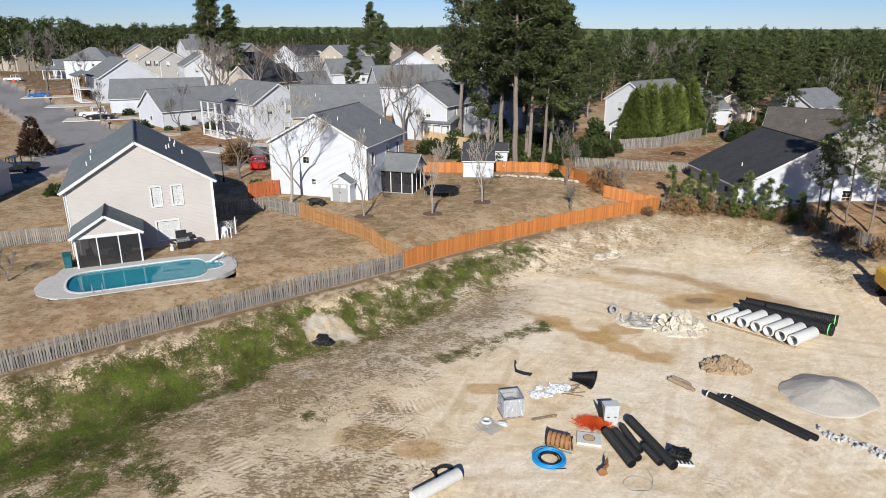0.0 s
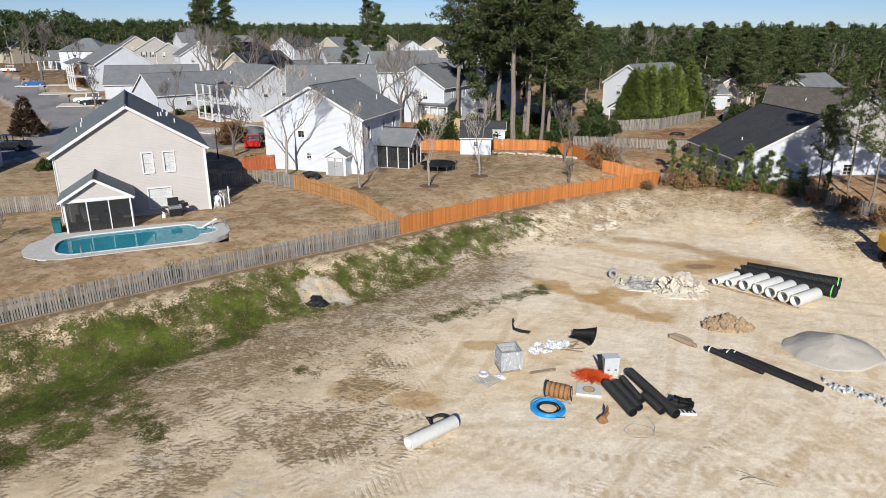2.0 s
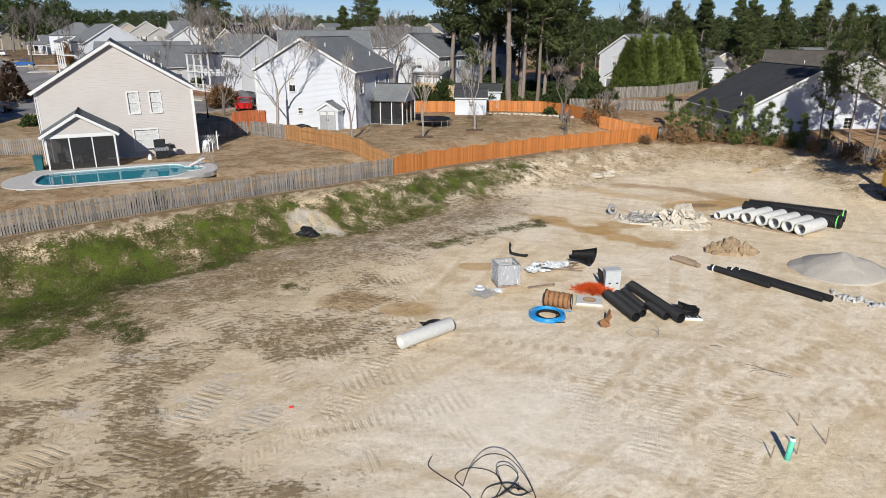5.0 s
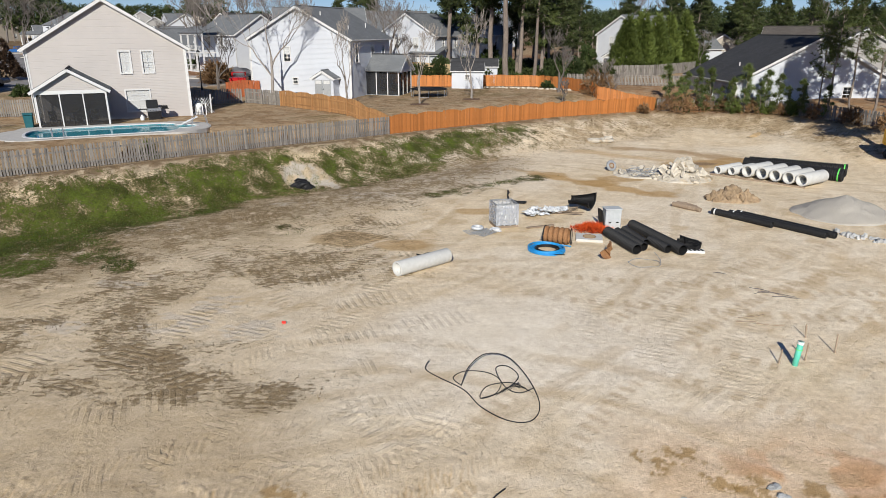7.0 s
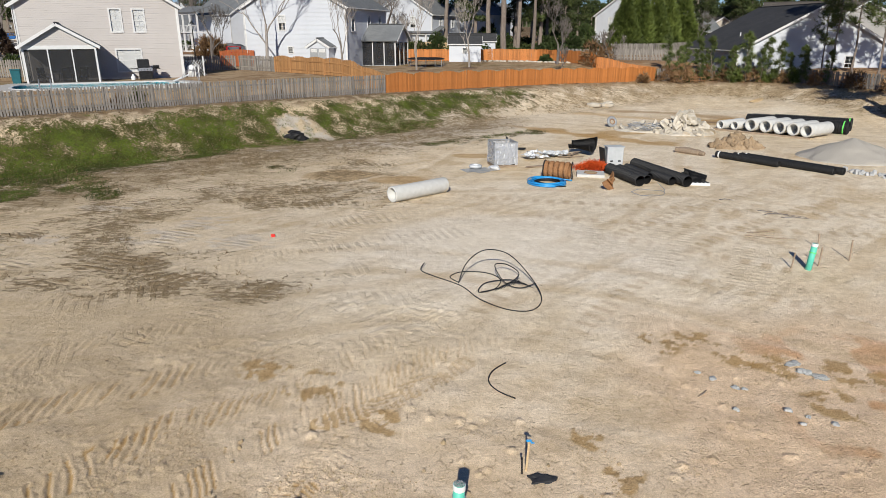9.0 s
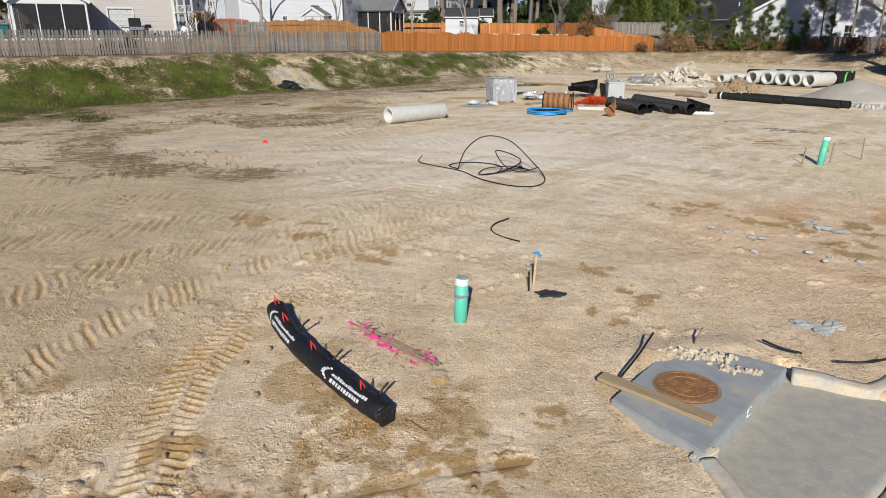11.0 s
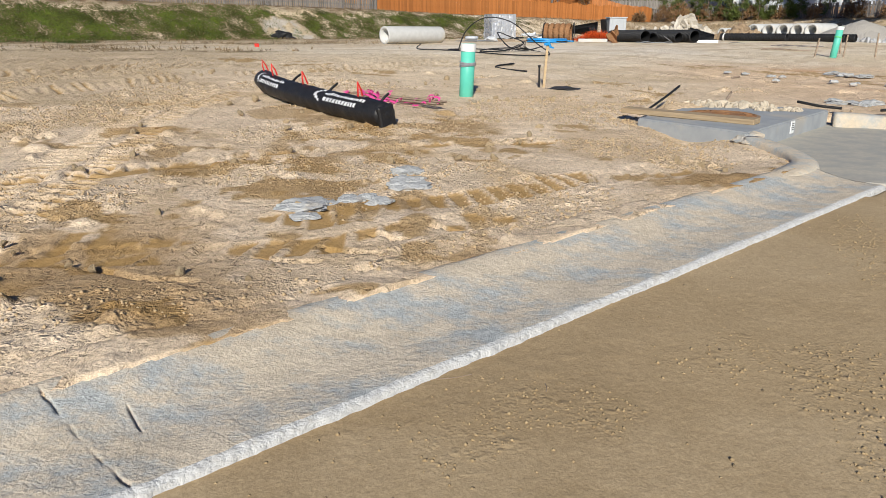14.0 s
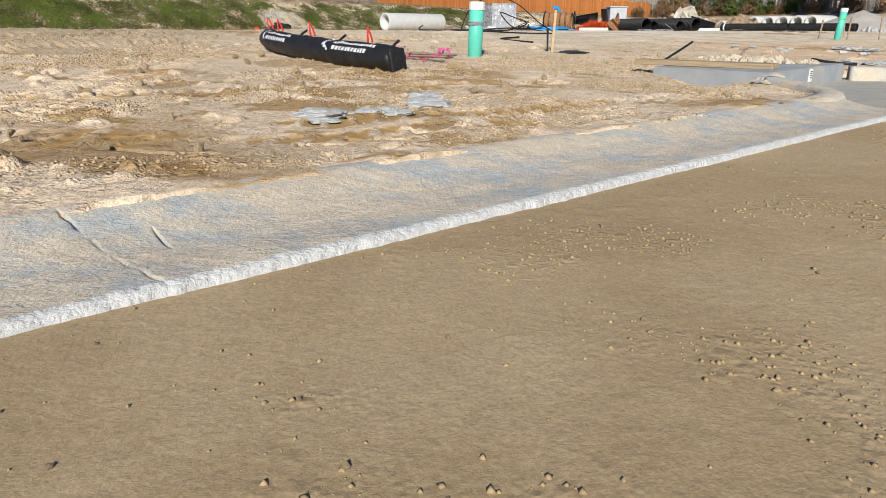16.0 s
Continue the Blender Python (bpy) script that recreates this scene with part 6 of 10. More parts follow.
far_house("pale gray house beside the tall slim pines", 48.5, 75.2, -30, 12, 11, 1, GR)
far_house("far brick-fronted house below the woods", 51.0, 118.5, -6, 7.5, 8, 1, BE, RB)
far_house("far white house below the woods", 63.0, 121.0, -60, 9, 10, 1)
far_house("low white garage at the edge of the side street", -49.3, 57.5, 6, 9.5, 10, 1)
for x, y, rz in [(-52.9, 229.5, -29), (-45.7, 253, 24), (-38, 232, -31), (-27.3, 214.5, -35), (-12.5, 168, -32), (-56.5, 182.3, -24), (-40.5, 134.8, -33), (-33.3, 151.6, -38), (-70, 250, 60), (-20, 262, 40), (-2, 236, -20), (-88, 262, 10), (-60, 300, -40), (-33, 310, 20), (6, 160, 70), (12, 140, 15), (14, 185, -40), (-106, 240, 30), (-140, 232, 60), (-150, 262, 0)]:
    far_house("pale house with a gray roof in the estate", x, y, rz, 10, 12, 2 if int(x) % 3 else 1, WH if int(y) % 2 else BE, RG if int(x) % 4 else RD, W1 if int(x) % 3 == 0 else W2, detail=False)

# ---------------------------------------------------------------- things on the site
def on_ground(x, y, up=0.0, rz=0.0):
    return Matrix.Translation((x, y, ground_z(x, y) + up)) @ Matrix.Rotation(radians(rz), 4, "Z")


def pipe_thing(name, label, a, b, r, material, inner=0.82, ribs=0.0, bell=0.0, band=None, group="", seg=22, lift=0.0, category="pipe"):
    """A hollow pipe lying on the ground from plan point a to b. ribs: pitch of its corrugation; bell: how much wider its far end is."""
    za, zb = ground_z(*a) + r + lift, ground_z(*b) + r + lift
    p0, p1 = Vector((*a, za)), Vector((*b, zb))
    ll = (p1 - p0).length
    th = thing(name, label, category, Matrix.Translation(p0), group)
    d = p1 - p0
    if ribs:
        n = max(4, int(ll / ribs))
        prof = []
        for k in range(n):
            prof += [((k + 0.05) / n, r * 0.9), ((k + 0.22) / n, r), ((k + 0.68) / n, r), ((k + 0.85) / n, r * 0.9)]
    elif bell:
        prof = [(0, r), (0.82, r), (0.86, r * (1 + bell)), (1, r * (1 + bell))]
    else:
        prof = [(0, r * 0.98), (0.01, r), (0.99, r), (1, r * 0.98)]
    bm = bmesh.new()
    pipe_shell(bm, (0, 0, 0), d, prof, r * inner, seg)
    bmesh.ops.recalc_face_normals(bm, faces=bm.faces)
    ob = part("barrel", bm, material, th, smooth=not ribs)
    if band:
        bm = bmesh.new()
        at = d * band[0]
        pipe_shell(bm, at, at + d.normalized() * 0.07, [(0, r * 1.012), (1, r * 1.012)], r * 0.99, seg)
        part("stripe", bm, M[band[1]], th)
    return th


M["green_stripe"] = surface("green_stripe", (0.12, 0.62, 0.10), (0.16, 0.70, 0.14), 6, 0.5, vary=0)
M["blue_hose"] = surface("blue_hose", (0.02, 0.26, 0.62), (0.03, 0.32, 0.70), 6, 0.4, relief=0, vary=0.05, spec=0.5)
M["orange_net"] = foliage("orange_net", (0.75, 0.085, 0.015), (0.90, 0.16, 0.03))
M["clear_film"] = surface("clear_film", (0.46, 0.48, 0.50), (0.66, 0.68, 0.70), 9, 0.25, relief=0.6, depth=0.03, vary=0.05, spec=0.6)
M["cage_gray"] = surface("cage_gray", (0.24, 0.25, 0.265), (0.33, 0.345, 0.36), 8, 0.5, vary=0.08)
M["bale"] = surface("bale", (0.22, 0.24, 0.27), (0.40, 0.43, 0.46), 7, 0.4, relief=0.6, depth=0.03, vary=0.05)
M["box_gray"] = surface("box_gray", (0.50, 0.52, 0.53), (0.43, 0.45, 0.46), 4, 0.55, relief=0.1, stain=(0.40, 0.37, 0.32), vary=0)
M["gravel"] = surface("gravel", (0.38, 0.35, 0.305), (0.56, 0.52, 0.455), 26, 0.95, relief=1.0, depth=0.05, vary=0)
M["clay"] = surface("clay", (0.25, 0.175, 0.105), (0.36, 0.27, 0.175), 7, 0.95, relief=0.9, depth=0.05, vary=0.15)
M["rubble"] = surface("rubble", (0.44, 0.395, 0.325), (0.58, 0.535, 0.455), 5, 0.95, relief=0.6, depth=0.02, stain=(0.44, 0.33, 0.20), vary=0.15)
M["stone"] = surface("stone", (0.33, 0.335, 0.34), (0.50, 0.50, 0.49), 6, 0.9, relief=0.6, depth=0.02, vary=0.25)
M["weathered_log"] = surface("weathered_log", (0.22, 0.16, 0.11), (0.34, 0.27, 0.20), 7, 0.95, relief=0.8, stretch=(0.6, 4, 4), vary=0.15)
M["eel_fabric"] = surface("eel_fabric", (0.010, 0.010, 0.011), (0.018, 0.018, 0.020), 60, 0.55, relief=0.35, depth=0.004, stain=(0.035, 0.032, 0.028), vary=0, spec=0.4)
M["white_ink"] = surface("white_ink", (0.70, 0.71, 0.72), (0.58, 0.59, 0.60), 40, 0.6, relief=0, vary=0)
M["red_strap"] = surface("red_strap", (0.70, 0.05, 0.04), (0.60, 0.04, 0.03), 8, 0.5, relief=0, vary=0.05)
M["pink_tape"] = surface("pink_tape", (0.90, 0.10, 0.42), (0.95, 0.18, 0.52), 8, 0.4, relief=0, vary=0.08)
M["yellow_paint"] = surface("yellow_paint", (0.72, 0.42, 0.02), (0.78, 0.47, 0.03), 3, 0.4, relief=0.05, stain=(0.45, 0.30, 0.08), vary=0.03, spec=0.5)
M["turf_dirt"] = surface("turf_dirt", (0.46, 0.345, 0.205), (0.56, 0.43, 0.27), 9, 0.95, relief=0.8, depth=0.03, vary=0.12)
M["damp_gray"] = surface("damp_gray", (0.38, 0.385, 0.38), (0.48, 0.485, 0.475), 30, 0.92, relief=1.0, depth=0.012, stain=(0.5, 0.43, 0.33), vary=0.08)


def lump(seed, size, rough=0.25, cuts=2, flat=0.7):
    """A broken stone or clod."""
    bm = bmesh.new()
    bmesh.ops.create_icosphere(bm, subdivisions=cuts, radius=1.0)
    o = Vector((seed * 3.7, seed * 1.3, seed * 2.1))
    for v in bm.verts:
        q = v.co.copy()
        k = 1 + rough * (noise.noise(q * 1.1 + o) * 1.4 + noise.noise(q * 2.7 + o) * 0.7 + (noise.noise(q * 7.5 + o) * 0.5 if cuts > 3 else 0.0))
        v.co = Vector((q.x * size[0], q.y * size[1], q.z * size[2])) * k
        if v.co.z < -size[2] * flat:
            v.co.z = -size[2] * flat
    return bm


def shard(seed, sx, sy, sz):
    """A slab of broken concrete with an uneven outline."""
    r = random.Random(seed)
    n = r.randint(5, 7)
    a0 = r.random() * 6
    pts = [(sx * math.cos(a0 + 6.283 * k / n) * r.uniform(0.65, 1.05), sy * math.sin(a0 + 6.283 * k / n) * r.uniform(0.65, 1.05)) for k in range(n)]
    bm = bmesh.new()
    prism(bm, pts, -sz / 2, sz / 2)
    for v in bm.verts:
        v.co += Vector((r.gauss(0, 0.02), r.gauss(0, 0.02), r.gauss(0, 0.015)))
    return bm


def mound(seed, rx, ry, h, rough, freq, n=46):
    """A heap over an oval plan, its foot a little below the ground."""
    bm = bmesh.new()
    grid = {}
    for i in range(n + 1):
        for j in range(n + 1):
            u, v = 2 * i / n - 1, 2 * j / n - 1
            # square to disc
            x, y = u * math.sqrt(1 - v * v / 2), v * math.sqrt(1 - u * u / 2)
            d = math.hypot(x, y)
            w = 1 + 0.18 * noise.noise(Vector((x * 1.5, y * 1.5, seed)))
            k = max(0.0, 1 - d)
            z = h * (k ** 0.9) * w + rough * k ** 0.35 * (noise.noise(Vector((x * freq, y * freq, seed + 5))) + 0.5 * noise.noise(Vector((x * freq * 2.3, y * freq * 2.3, seed + 9))))
            if d > 0.985:
                z = -0.08
            edge = 1 + 0.12 * noise.noise(Vector((x * 2.2, y * 2.2, seed + 20)))
            grid[i, j] = bm.verts.new((x * rx * edge, y * ry * edge, z))
    for i in range(n):
        for j in range(n):
            bm.faces.new((grid[i, j], grid[i + 1, j], grid[i + 1, j + 1], grid[i, j + 1]))
    return bm


# drainage pipes
pipe_thing("concrete_pipe", "single pale gray concrete drain pipe lying on the sand", (-1.22, 22.55), (0.72, 24.15), 0.29, M["pale_concrete"], 0.8)
for k, (x, y) in enumerate([(18.3, 40.45), (19.05, 40.1), (19.75, 39.5), (20.35, 38.85), (20.85, 38.2), (21.3, 37.5), (21.75, 36.85)]):
    r = 0.27 if k < 2 else 0.38
    pipe_thing("concrete_pipe", "white concrete drain pipe in a row on timbers", (x, y), (x + 1.95, y + 1.2), r, M["pale_concrete"], 0.74, group="row of concrete pipes", lift=0.09)
solid("bearer", new_box((0, 0, 0.05), (5.6, 0.12, 0.1)), M["weathered_log"], "long dark timber bearer under the concrete pipes", "timber", on_ground(20.0, 38.75, 0.0, -46))
for (a, b, r) in [((22.6, 42.2), (26.3, 39.85), 0.40), ((20.9, 42.4), (25.2, 38.4), 0.40), ((21.6, 43.2), (24.2, 41.5), 0.36)]:
    pipe_thing("corrugated_pipe", "large black corrugated plastic pipe with a green stripe", a, b, r, M["black_plastic"], 0.84, ribs=0.13, band=(0.95, "green_stripe"), group="large corrugated pipes")
for (a, b, r) in [((7.95, 27.45), (8.52, 24.9), 0.23), ((8.42, 27.6), (8.95, 25.35), 0.19), ((8.86, 28.0), (9.22, 25.95), 0.17), ((9.5, 26.35), (9.86, 25.05), 0.19), ((9.35, 28.5), (10.36, 24.75), 0.24)]:
    pipe_thing("corrugated_pipe", "short length of black corrugated pipe lying on the sand", a, b, r, M["black_plastic"], 0.86, ribs=0.08, group="short corrugated pipes")
for (a, b) in [((14.2, 31.15), (16.0, 28.62)), ((15.25, 30.75), (18.02, 26.98)), ((14.9, 30.8), (17.6, 27.0))]:
    pipe_thing("corrugated_pipe", "long slim black corrugated pipe with a pale stripe", a, b, 0.165, M["black_plastic"], 0.86, ribs=0.07, band=(0.05, "white_pvc"), group="long corrugated pipes")


M["stretch_film"] = surface("stretch_film", (0.62, 0.64, 0.68), (0.50, 0.52, 0.56), 6, 0.25, relief=0.3, vary=0, spec=0.5)
M["stretch_film"].node_tree.nodes["Principled BSDF"].inputs["Alpha"].default_value = 0.42
# the wrapped wire cage
def cage(x, y, rz):
    th = thing("wire_cage", "gray wire cage pallet filled with plastic-wrapped goods", "crate", on_ground(x, y, 0.0, rz))
    w, h = 0.52, 1.05
    part("pallet", new_box((0, 0, 0.05), (1.1, 1.1, 0.1)), M["weathered_log"], th)
    for sx in (-w, w):
        for sy in (-w, w):
            part("post", new_box((sx, sy, h / 2 + 0.05), (0.05, 0.05, h)), M["cage_gray"], th)
    for k in range(5):
        z = 0.16 + 0.235 * k
        bm = bmesh.new()
        for (cx, cy, lx, ly) in ((0, -w, 2 * w, 0.03), (0, w, 2 * w, 0.03), (-w, 0, 0.03, 2 * w), (w, 0, 0.03, 2 * w)):
            box(bm, (cx, cy, z), (lx + 0.03, ly + 0.03, 0.045))
        part("rail", bm, M["cage_gray"], th)
    for k in range(1, 5):
        for side in (-w, w):
            part("slat", new_box((-w + 2 * w * k / 5, side, h / 2 + 0.1), (0.025, 0.022, h - 0.1)), M["cage_gray"], th)
            part("slat", new_box((side, -w + 2 * w * k / 5, h / 2 + 0.1), (0.022, 0.025, h - 0.1)), M["cage_gray"], th)
    for k, (ax, ay, rz_) in enumerate(((0, -w - 0.03, 0), (w + 0.03, 0, 90), (0, w + 0.03, 180), (-w - 0.03, 0, 270))):
        bm = bmesh.new()
        bmesh.ops.create_grid(bm, x_segments=16, y_segments=14, size=0.5)
        for v in bm.verts:
            q = v.co.copy()
            ruck = 0.035 * noise.noise(Vector((q.x * 7 + k * 3, q.y * 3, 1.0))) + 0.02 * noise.noise(Vector((q.x * 15, q.y * 15 + k, 4.0)))
            v.co = Vector((q.x * 1.1, ruck, 0.62 + q.y * (0.98 + 0.08 * noise.noise(Vector((q.x * 4, k, 0))))))
        bmesh.ops.solidify(bm, geom=list(bm.faces), thickness=0.003)
        part("film_wrap", bm, M["stretch_film"], th, "wrinkled clear stretch film").matrix_basis = Matrix.Translation((ax, ay, 0)) @ Matrix.Rotation(radians(rz_), 4, "Z")
    part("bale", lump(3, (0.44, 0.44, 0.42), 0.12, 3, 0.85), M["bale"], th, "crumpled gray plastic film").matrix_basis = Matrix.Translation((0, 0, 0.47))
    for k in range(4):
        bm = bmesh.new()
        box(bm, (-0.3 + 0.22 * k, -w - 0.02, 0.58), (0.06, 0.006, 1.0), 0, 0, 14 - 9 * k)
        part("film_strip", bm, M["clear_film"], th)
    return th


cage(3.5, 29.4, 12)


def heap_of_film(x, y, seed, n, rad):
    th = thing("plastic_sheeting", "crumpled clear plastic sheeting strewn over thin boards", "sheeting", on_ground(x, y))
    r = random.Random(seed)
    for k in range(n):
        bm = bmesh.new()
        bmesh.ops.create_grid(bm, x_segments=9, y_segments=9, size=0.5)
        o = Vector((k * 2.3, seed, 0))
        sx, sy = r.uniform(0.5, 1.1), r.uniform(0.3, 0.6)
        for v in bm.verts:
            q = v.co.copy()
            v.co = Vector((q.x * sx + 0.1 * noise.noise(q * 3 + o), q.y * sy + 0.1 * noise.noise(q * 3 - o), 0.05 + 0.34 * abs(noise.noise(q * 4.5 + o * 2)) * (1 - abs(q.x)) + 0.015 * k))
        ob = part("sheet", bm, M["clear_film"], th)
        ob.matrix_basis = Matrix.Translation((r.uniform(-rad, rad), r.uniform(-rad * 0.5, rad * 0.5), 0)) @ Matrix.Rotation(r.random() * 3, 4, "Z")
    return th


heap_of_film(5.9, 31.3, 4, 12, 1.05)
for k, (x, y, rz, ll) in enumerate([(6.9, 31.6, 25, 1.5), (7.1, 31.3, 10, 1.4), (6.6, 31.7, 40, 1.2), (6.95, 31.05, -15, 1.3), (7.3, 31.7, 55, 1.0), (6.5, 31.3, 5, 1.4), (7.2, 31.9, 20, 1.2)]):
    solid("lath", new_box((0, 0, 0.015 + 0.022 * k), (ll, 0.09, 0.02)), M["weathered_log"], "thin brown wooden lath beside the plastic sheeting", "timber", on_ground(x, y, 0.0, rz), group="laths by the sheeting")
for k in range(5):
    solid("board", new_box((0, 0, 0.018 + 0.035 * (k // 3)), (1.35, 0.085, 0.034), bevel=0.004), M["weathered_log"], "brown wooden board stacked on the sand", "timber", on_ground(5.15 + 0.02 * k, 28.85 + 0.1 * (k % 3), 0.0, 12 + 2 * k), group="stacked boards")
# flat wire grids and a roll of tape
for k in range(2):
    th = thing("wire_grid", "flat gray wire grid lying on the ground", "mesh panel", on_ground(2.15 + 0.35 * k, 28.25 - 0.25 * k, 0.02 + 0.03 * k, 25 + 20 * k))
    for j in range(8):
        part("wire", new_tube([(-0.55, -0.35 + 0.1 * j, 0), (0.55, -0.35 + 0.1 * j, 0)], 0.011, 5), M["cage_gray"], th)
        part("wire", new_tube([(-0.5 + 0.142 * j, -0.4, 0.01), (-0.5 + 0.142 * j, 0.4, 0.01)], 0.011, 5), M["cage_gray"], th)
solid("film_roll", new_tube([(0.22 * math.cos(a * 0.5236), 0.22 * math.sin(a * 0.5236), 0.1) for a in range(12)], 0.075, 8, closed=True), M["clear_film"], "roll of white plastic film on the wire grids", "roll", on_ground(2.2, 28.45, 0.05))
solid("film_roll", lump(9, (0.28, 0.2, 0.12), 0.4, 3), M["clear_film"], "crumpled ball of clear film by the cage", "sheeting", on_ground(3.05, 28.35, 0.08))
# bent strip of corrugated plastic
th = thing("plastic_strip", "curled strip of black ribbed plastic on the sand", "plastic strip", on_ground(4.6, 33.6, 0.0, -28))
for k in range(5):
    part("rib", new_tube([(-0.52 + 0.02 * k, 0.12, 0.62 - 0.03 * k), (-0.50, 0.05, 0.32), (-0.35, -0.02 - 0.05 * k, 0.10), (0.1, -0.03 - 0.06 * k, 0.07), (0.6, 0.0 - 0.06 * k, 0.10)], 0.04, 6), M["black_plastic"], th)


def flared_end(x, y, rz):
    """Half of a black plastic culvert end, tipped on its side."""
    bm = bmesh.new()
    rows = []
    for i in range(13):
        f = i / 12
        rad = 0.30 + 0.34 * f ** 1.4
        ring = []
        for j in range(15):
            a = radians(-25 + 200 * j / 14)
            ring.append(bm.verts.new((1.45 * f - 0.7, 1.15 * rad * math.cos(a) * (1 + 0.25 * f), 0.70 + 0.12 * f - rad * math.sin(a) * (1 - 0.1 * f))))
        rows.append(ring)
    for q, w in zip(rows, rows[1:]):
        for j in range(14):
            bm.faces.new((q[j], q[j + 1], w[j + 1], w[j]))
    bmesh.ops.solidify(bm, geom=list(bm.faces), thickness=0.03)
    th = thing("culvert_end", "flared black plastic culvert end section", "pipe fitting", on_ground(x, y, -0.02, rz) @ Matrix.Scale(0.8, 4))
    part("shell", bm, M["black_plastic"], th, smooth=True)
    for k in range(3):
        part("collar", new_tube([(-0.68 + 0.1 * k, 0.37 * math.cos(radians(-25 + 20 * j)), 0.70 - 0.32 * math.sin(radians(-25 + 20 * j))) for j in range(11)], 0.03, 6), M["black_plastic"], th)
    part("lip", new_tube([(0.76, 0.93 * math.cos(radians(-25 + 20 * j)), 0.82 - 0.59 * math.sin(radians(-25 + 20 * j))) for j in range(11)], 0.035, 6), M["black_plastic"], th)


flared_end(7.7, 32.0, -28)
th = thing("inlet_box", "white plastic catch basin box standing upright", "box", on_ground(8.45, 28.72, 0.0, 4))
part("body", new_box((0, 0, 0.47), (0.74, 0.5, 0.94), bevel=0.02), M["box_gray"], th)
part("lid", new_box((0, 0, 0.96), (0.8, 0.56, 0.05), bevel=0.01), M["box_gray"], th)
for sx in (-0.16, 0.2):
    part("slot", new_box((sx, -0.253, 0.34), (0.12, 0.02, 0.06)), M["black_plastic"], th)
for k in range(3):
    part("rib", new_box((-0.25 + 0.25 * k, -0.256, 0.62), (0.02, 0.02, 0.5)), M["box_gray"], th)
solid("black_panel", new_box((0, 0, 0.45), (0.06, 0.55, 0.9), 0, 0, -9, 0.01), M["black_plastic"], "black plastic panel leaning on the white box", "panel", on_ground(7.98, 28.8, 0.0, 8))
r_ = np.random.default_rng(5)
q = r_.normal(size=(420, 2)) * np.array((0.42, 0.26))
q = q[np.hypot(q[:, 0] / 1.0, q[:, 1] / 0.6) < 1.05]
c_ = np.concatenate([q, (0.02 + 0.28 * np.exp(-(q[:, :1] / 0.55) ** 2 - (q[:, 1:] / 0.34) ** 2) * r_.random((len(q), 1)) ** 0.5)], 1)
ob = new("safety_netting", tuft_mesh("safety_netting", c_, np.concatenate([q * 0.6, np.full((len(q), 1), 0.25)], 1), 9, 0.24, 0.014, 0.8, 6, M["orange_net"]))
ob.matrix_basis = on_ground(7.5, 28.35, 0.01, -18)
tagged(ob, "tangled pile of bright orange safety netting", "netting")
# rusty drum section
a_, b_ = Vector((5.0, 26.75)), Vector((6.0, 26.3))
th = pipe_thing("rusty_pipe", "short rusty brown corrugated drum section lying on its side", tuple(a_), tuple(b_), 0.36, M["rust"], 0.9, ribs=0.19, category="pipe")
part("hoop", new_tube([(1.08, -0.48 + 0.37 * math.cos(k * 0.5236) * 0.4, 0.38 * math.sin(k * 0.5236)) for k in range(12)], 0.018, 6, closed=True), M["black_plastic"], th, "loose black hoop")
part("hoop", new_tube([(0.02 + 0.15 * math.cos(k * 0.5236), 0.37 * math.cos(k * 0.5236), 0.37 * math.sin(k * 0.5236)) for k in range(12)], 0.03, 6, closed=True), M["black_plastic"], th)
th = thing("cover_slab", "white concrete cover slab with a rusty ring in it", "slab", on_ground(7.05, 27.05, 0.0, -12))
part("slab", new_box((0, 0, 0.06), (1.15, 0.95, 0.12), bevel=0.012), M["pale_concrete"], th)
part("ring", new_tube([(0.27 * math.cos(k * 0.2618), 0.27 * math.sin(k * 0.2618), 0.122) for k in range(24)], 0.02, 6, closed=True), M["rust"], th)
bm = bmesh.new()
bmesh.ops.create_circle(bm, cap_ends=True, segments=24, radius=0.26, matrix=Matrix.Translation((0, 0, 0.126)))
part("cover", bm, M["timber"], th)


def coil(x, y, label, material, r0, r1, turns, thick, z0=0.0, seed=1, tail=None):
    r = random.Random(seed)
    th = thing("hose_coil", label, "hose", on_ground(x, y, z0))
    for k in range(turns):
        f = k / max(1, turns - 1)
        rad = r1 + (r0 - r1) * f
        ox, oy, ph = r.gauss(0, 0.02), r.gauss(0, 0.02), r.random() * 6
        zz = thick * (1 + 1.6 * (k % 3))
        part("turn", new_tube([(ox + rad * math.cos(a * 0.2094), oy + rad * math.sin(a * 0.2094), zz + 0.012 * math.sin(2 * a * 0.2094 + ph) + 0.01) for a in range(30)], thick, 7, closed=True), material, th, smooth=True)
    if tail:
        part("tail", new_tube(tail, thick, 7), material, th, smooth=True)
    return th


coil(4.92, 25.55, "large coil of bright blue water hose", M["blue_hose"], 0.77, 0.55, 10, 0.026, 0, 2, [(0.4, 0.62, 0.05), (0.75, 0.5, 0.06), (1.1, 0.35, 0.04)])
coil(4.92, 25.55, "coil of black hose inside the blue one", M["black_plastic"], 0.52, 0.40, 5, 0.022, 0.0, 3, [(0.3, -0.4, 0.04), (0.2, -0.75, 0.05), (0.62, -0.72, 0.04)])
th = coil(0.1, 24.55, "coil of black hose behind the concrete pipe", M["black_plastic"], 0.5, 0.36, 4, 0.024, 0.0, 4, [(-0.4, 0.3, 0.04), (-0.62, 0.0, 0.2), (-0.3, -0.42, 0.05)])
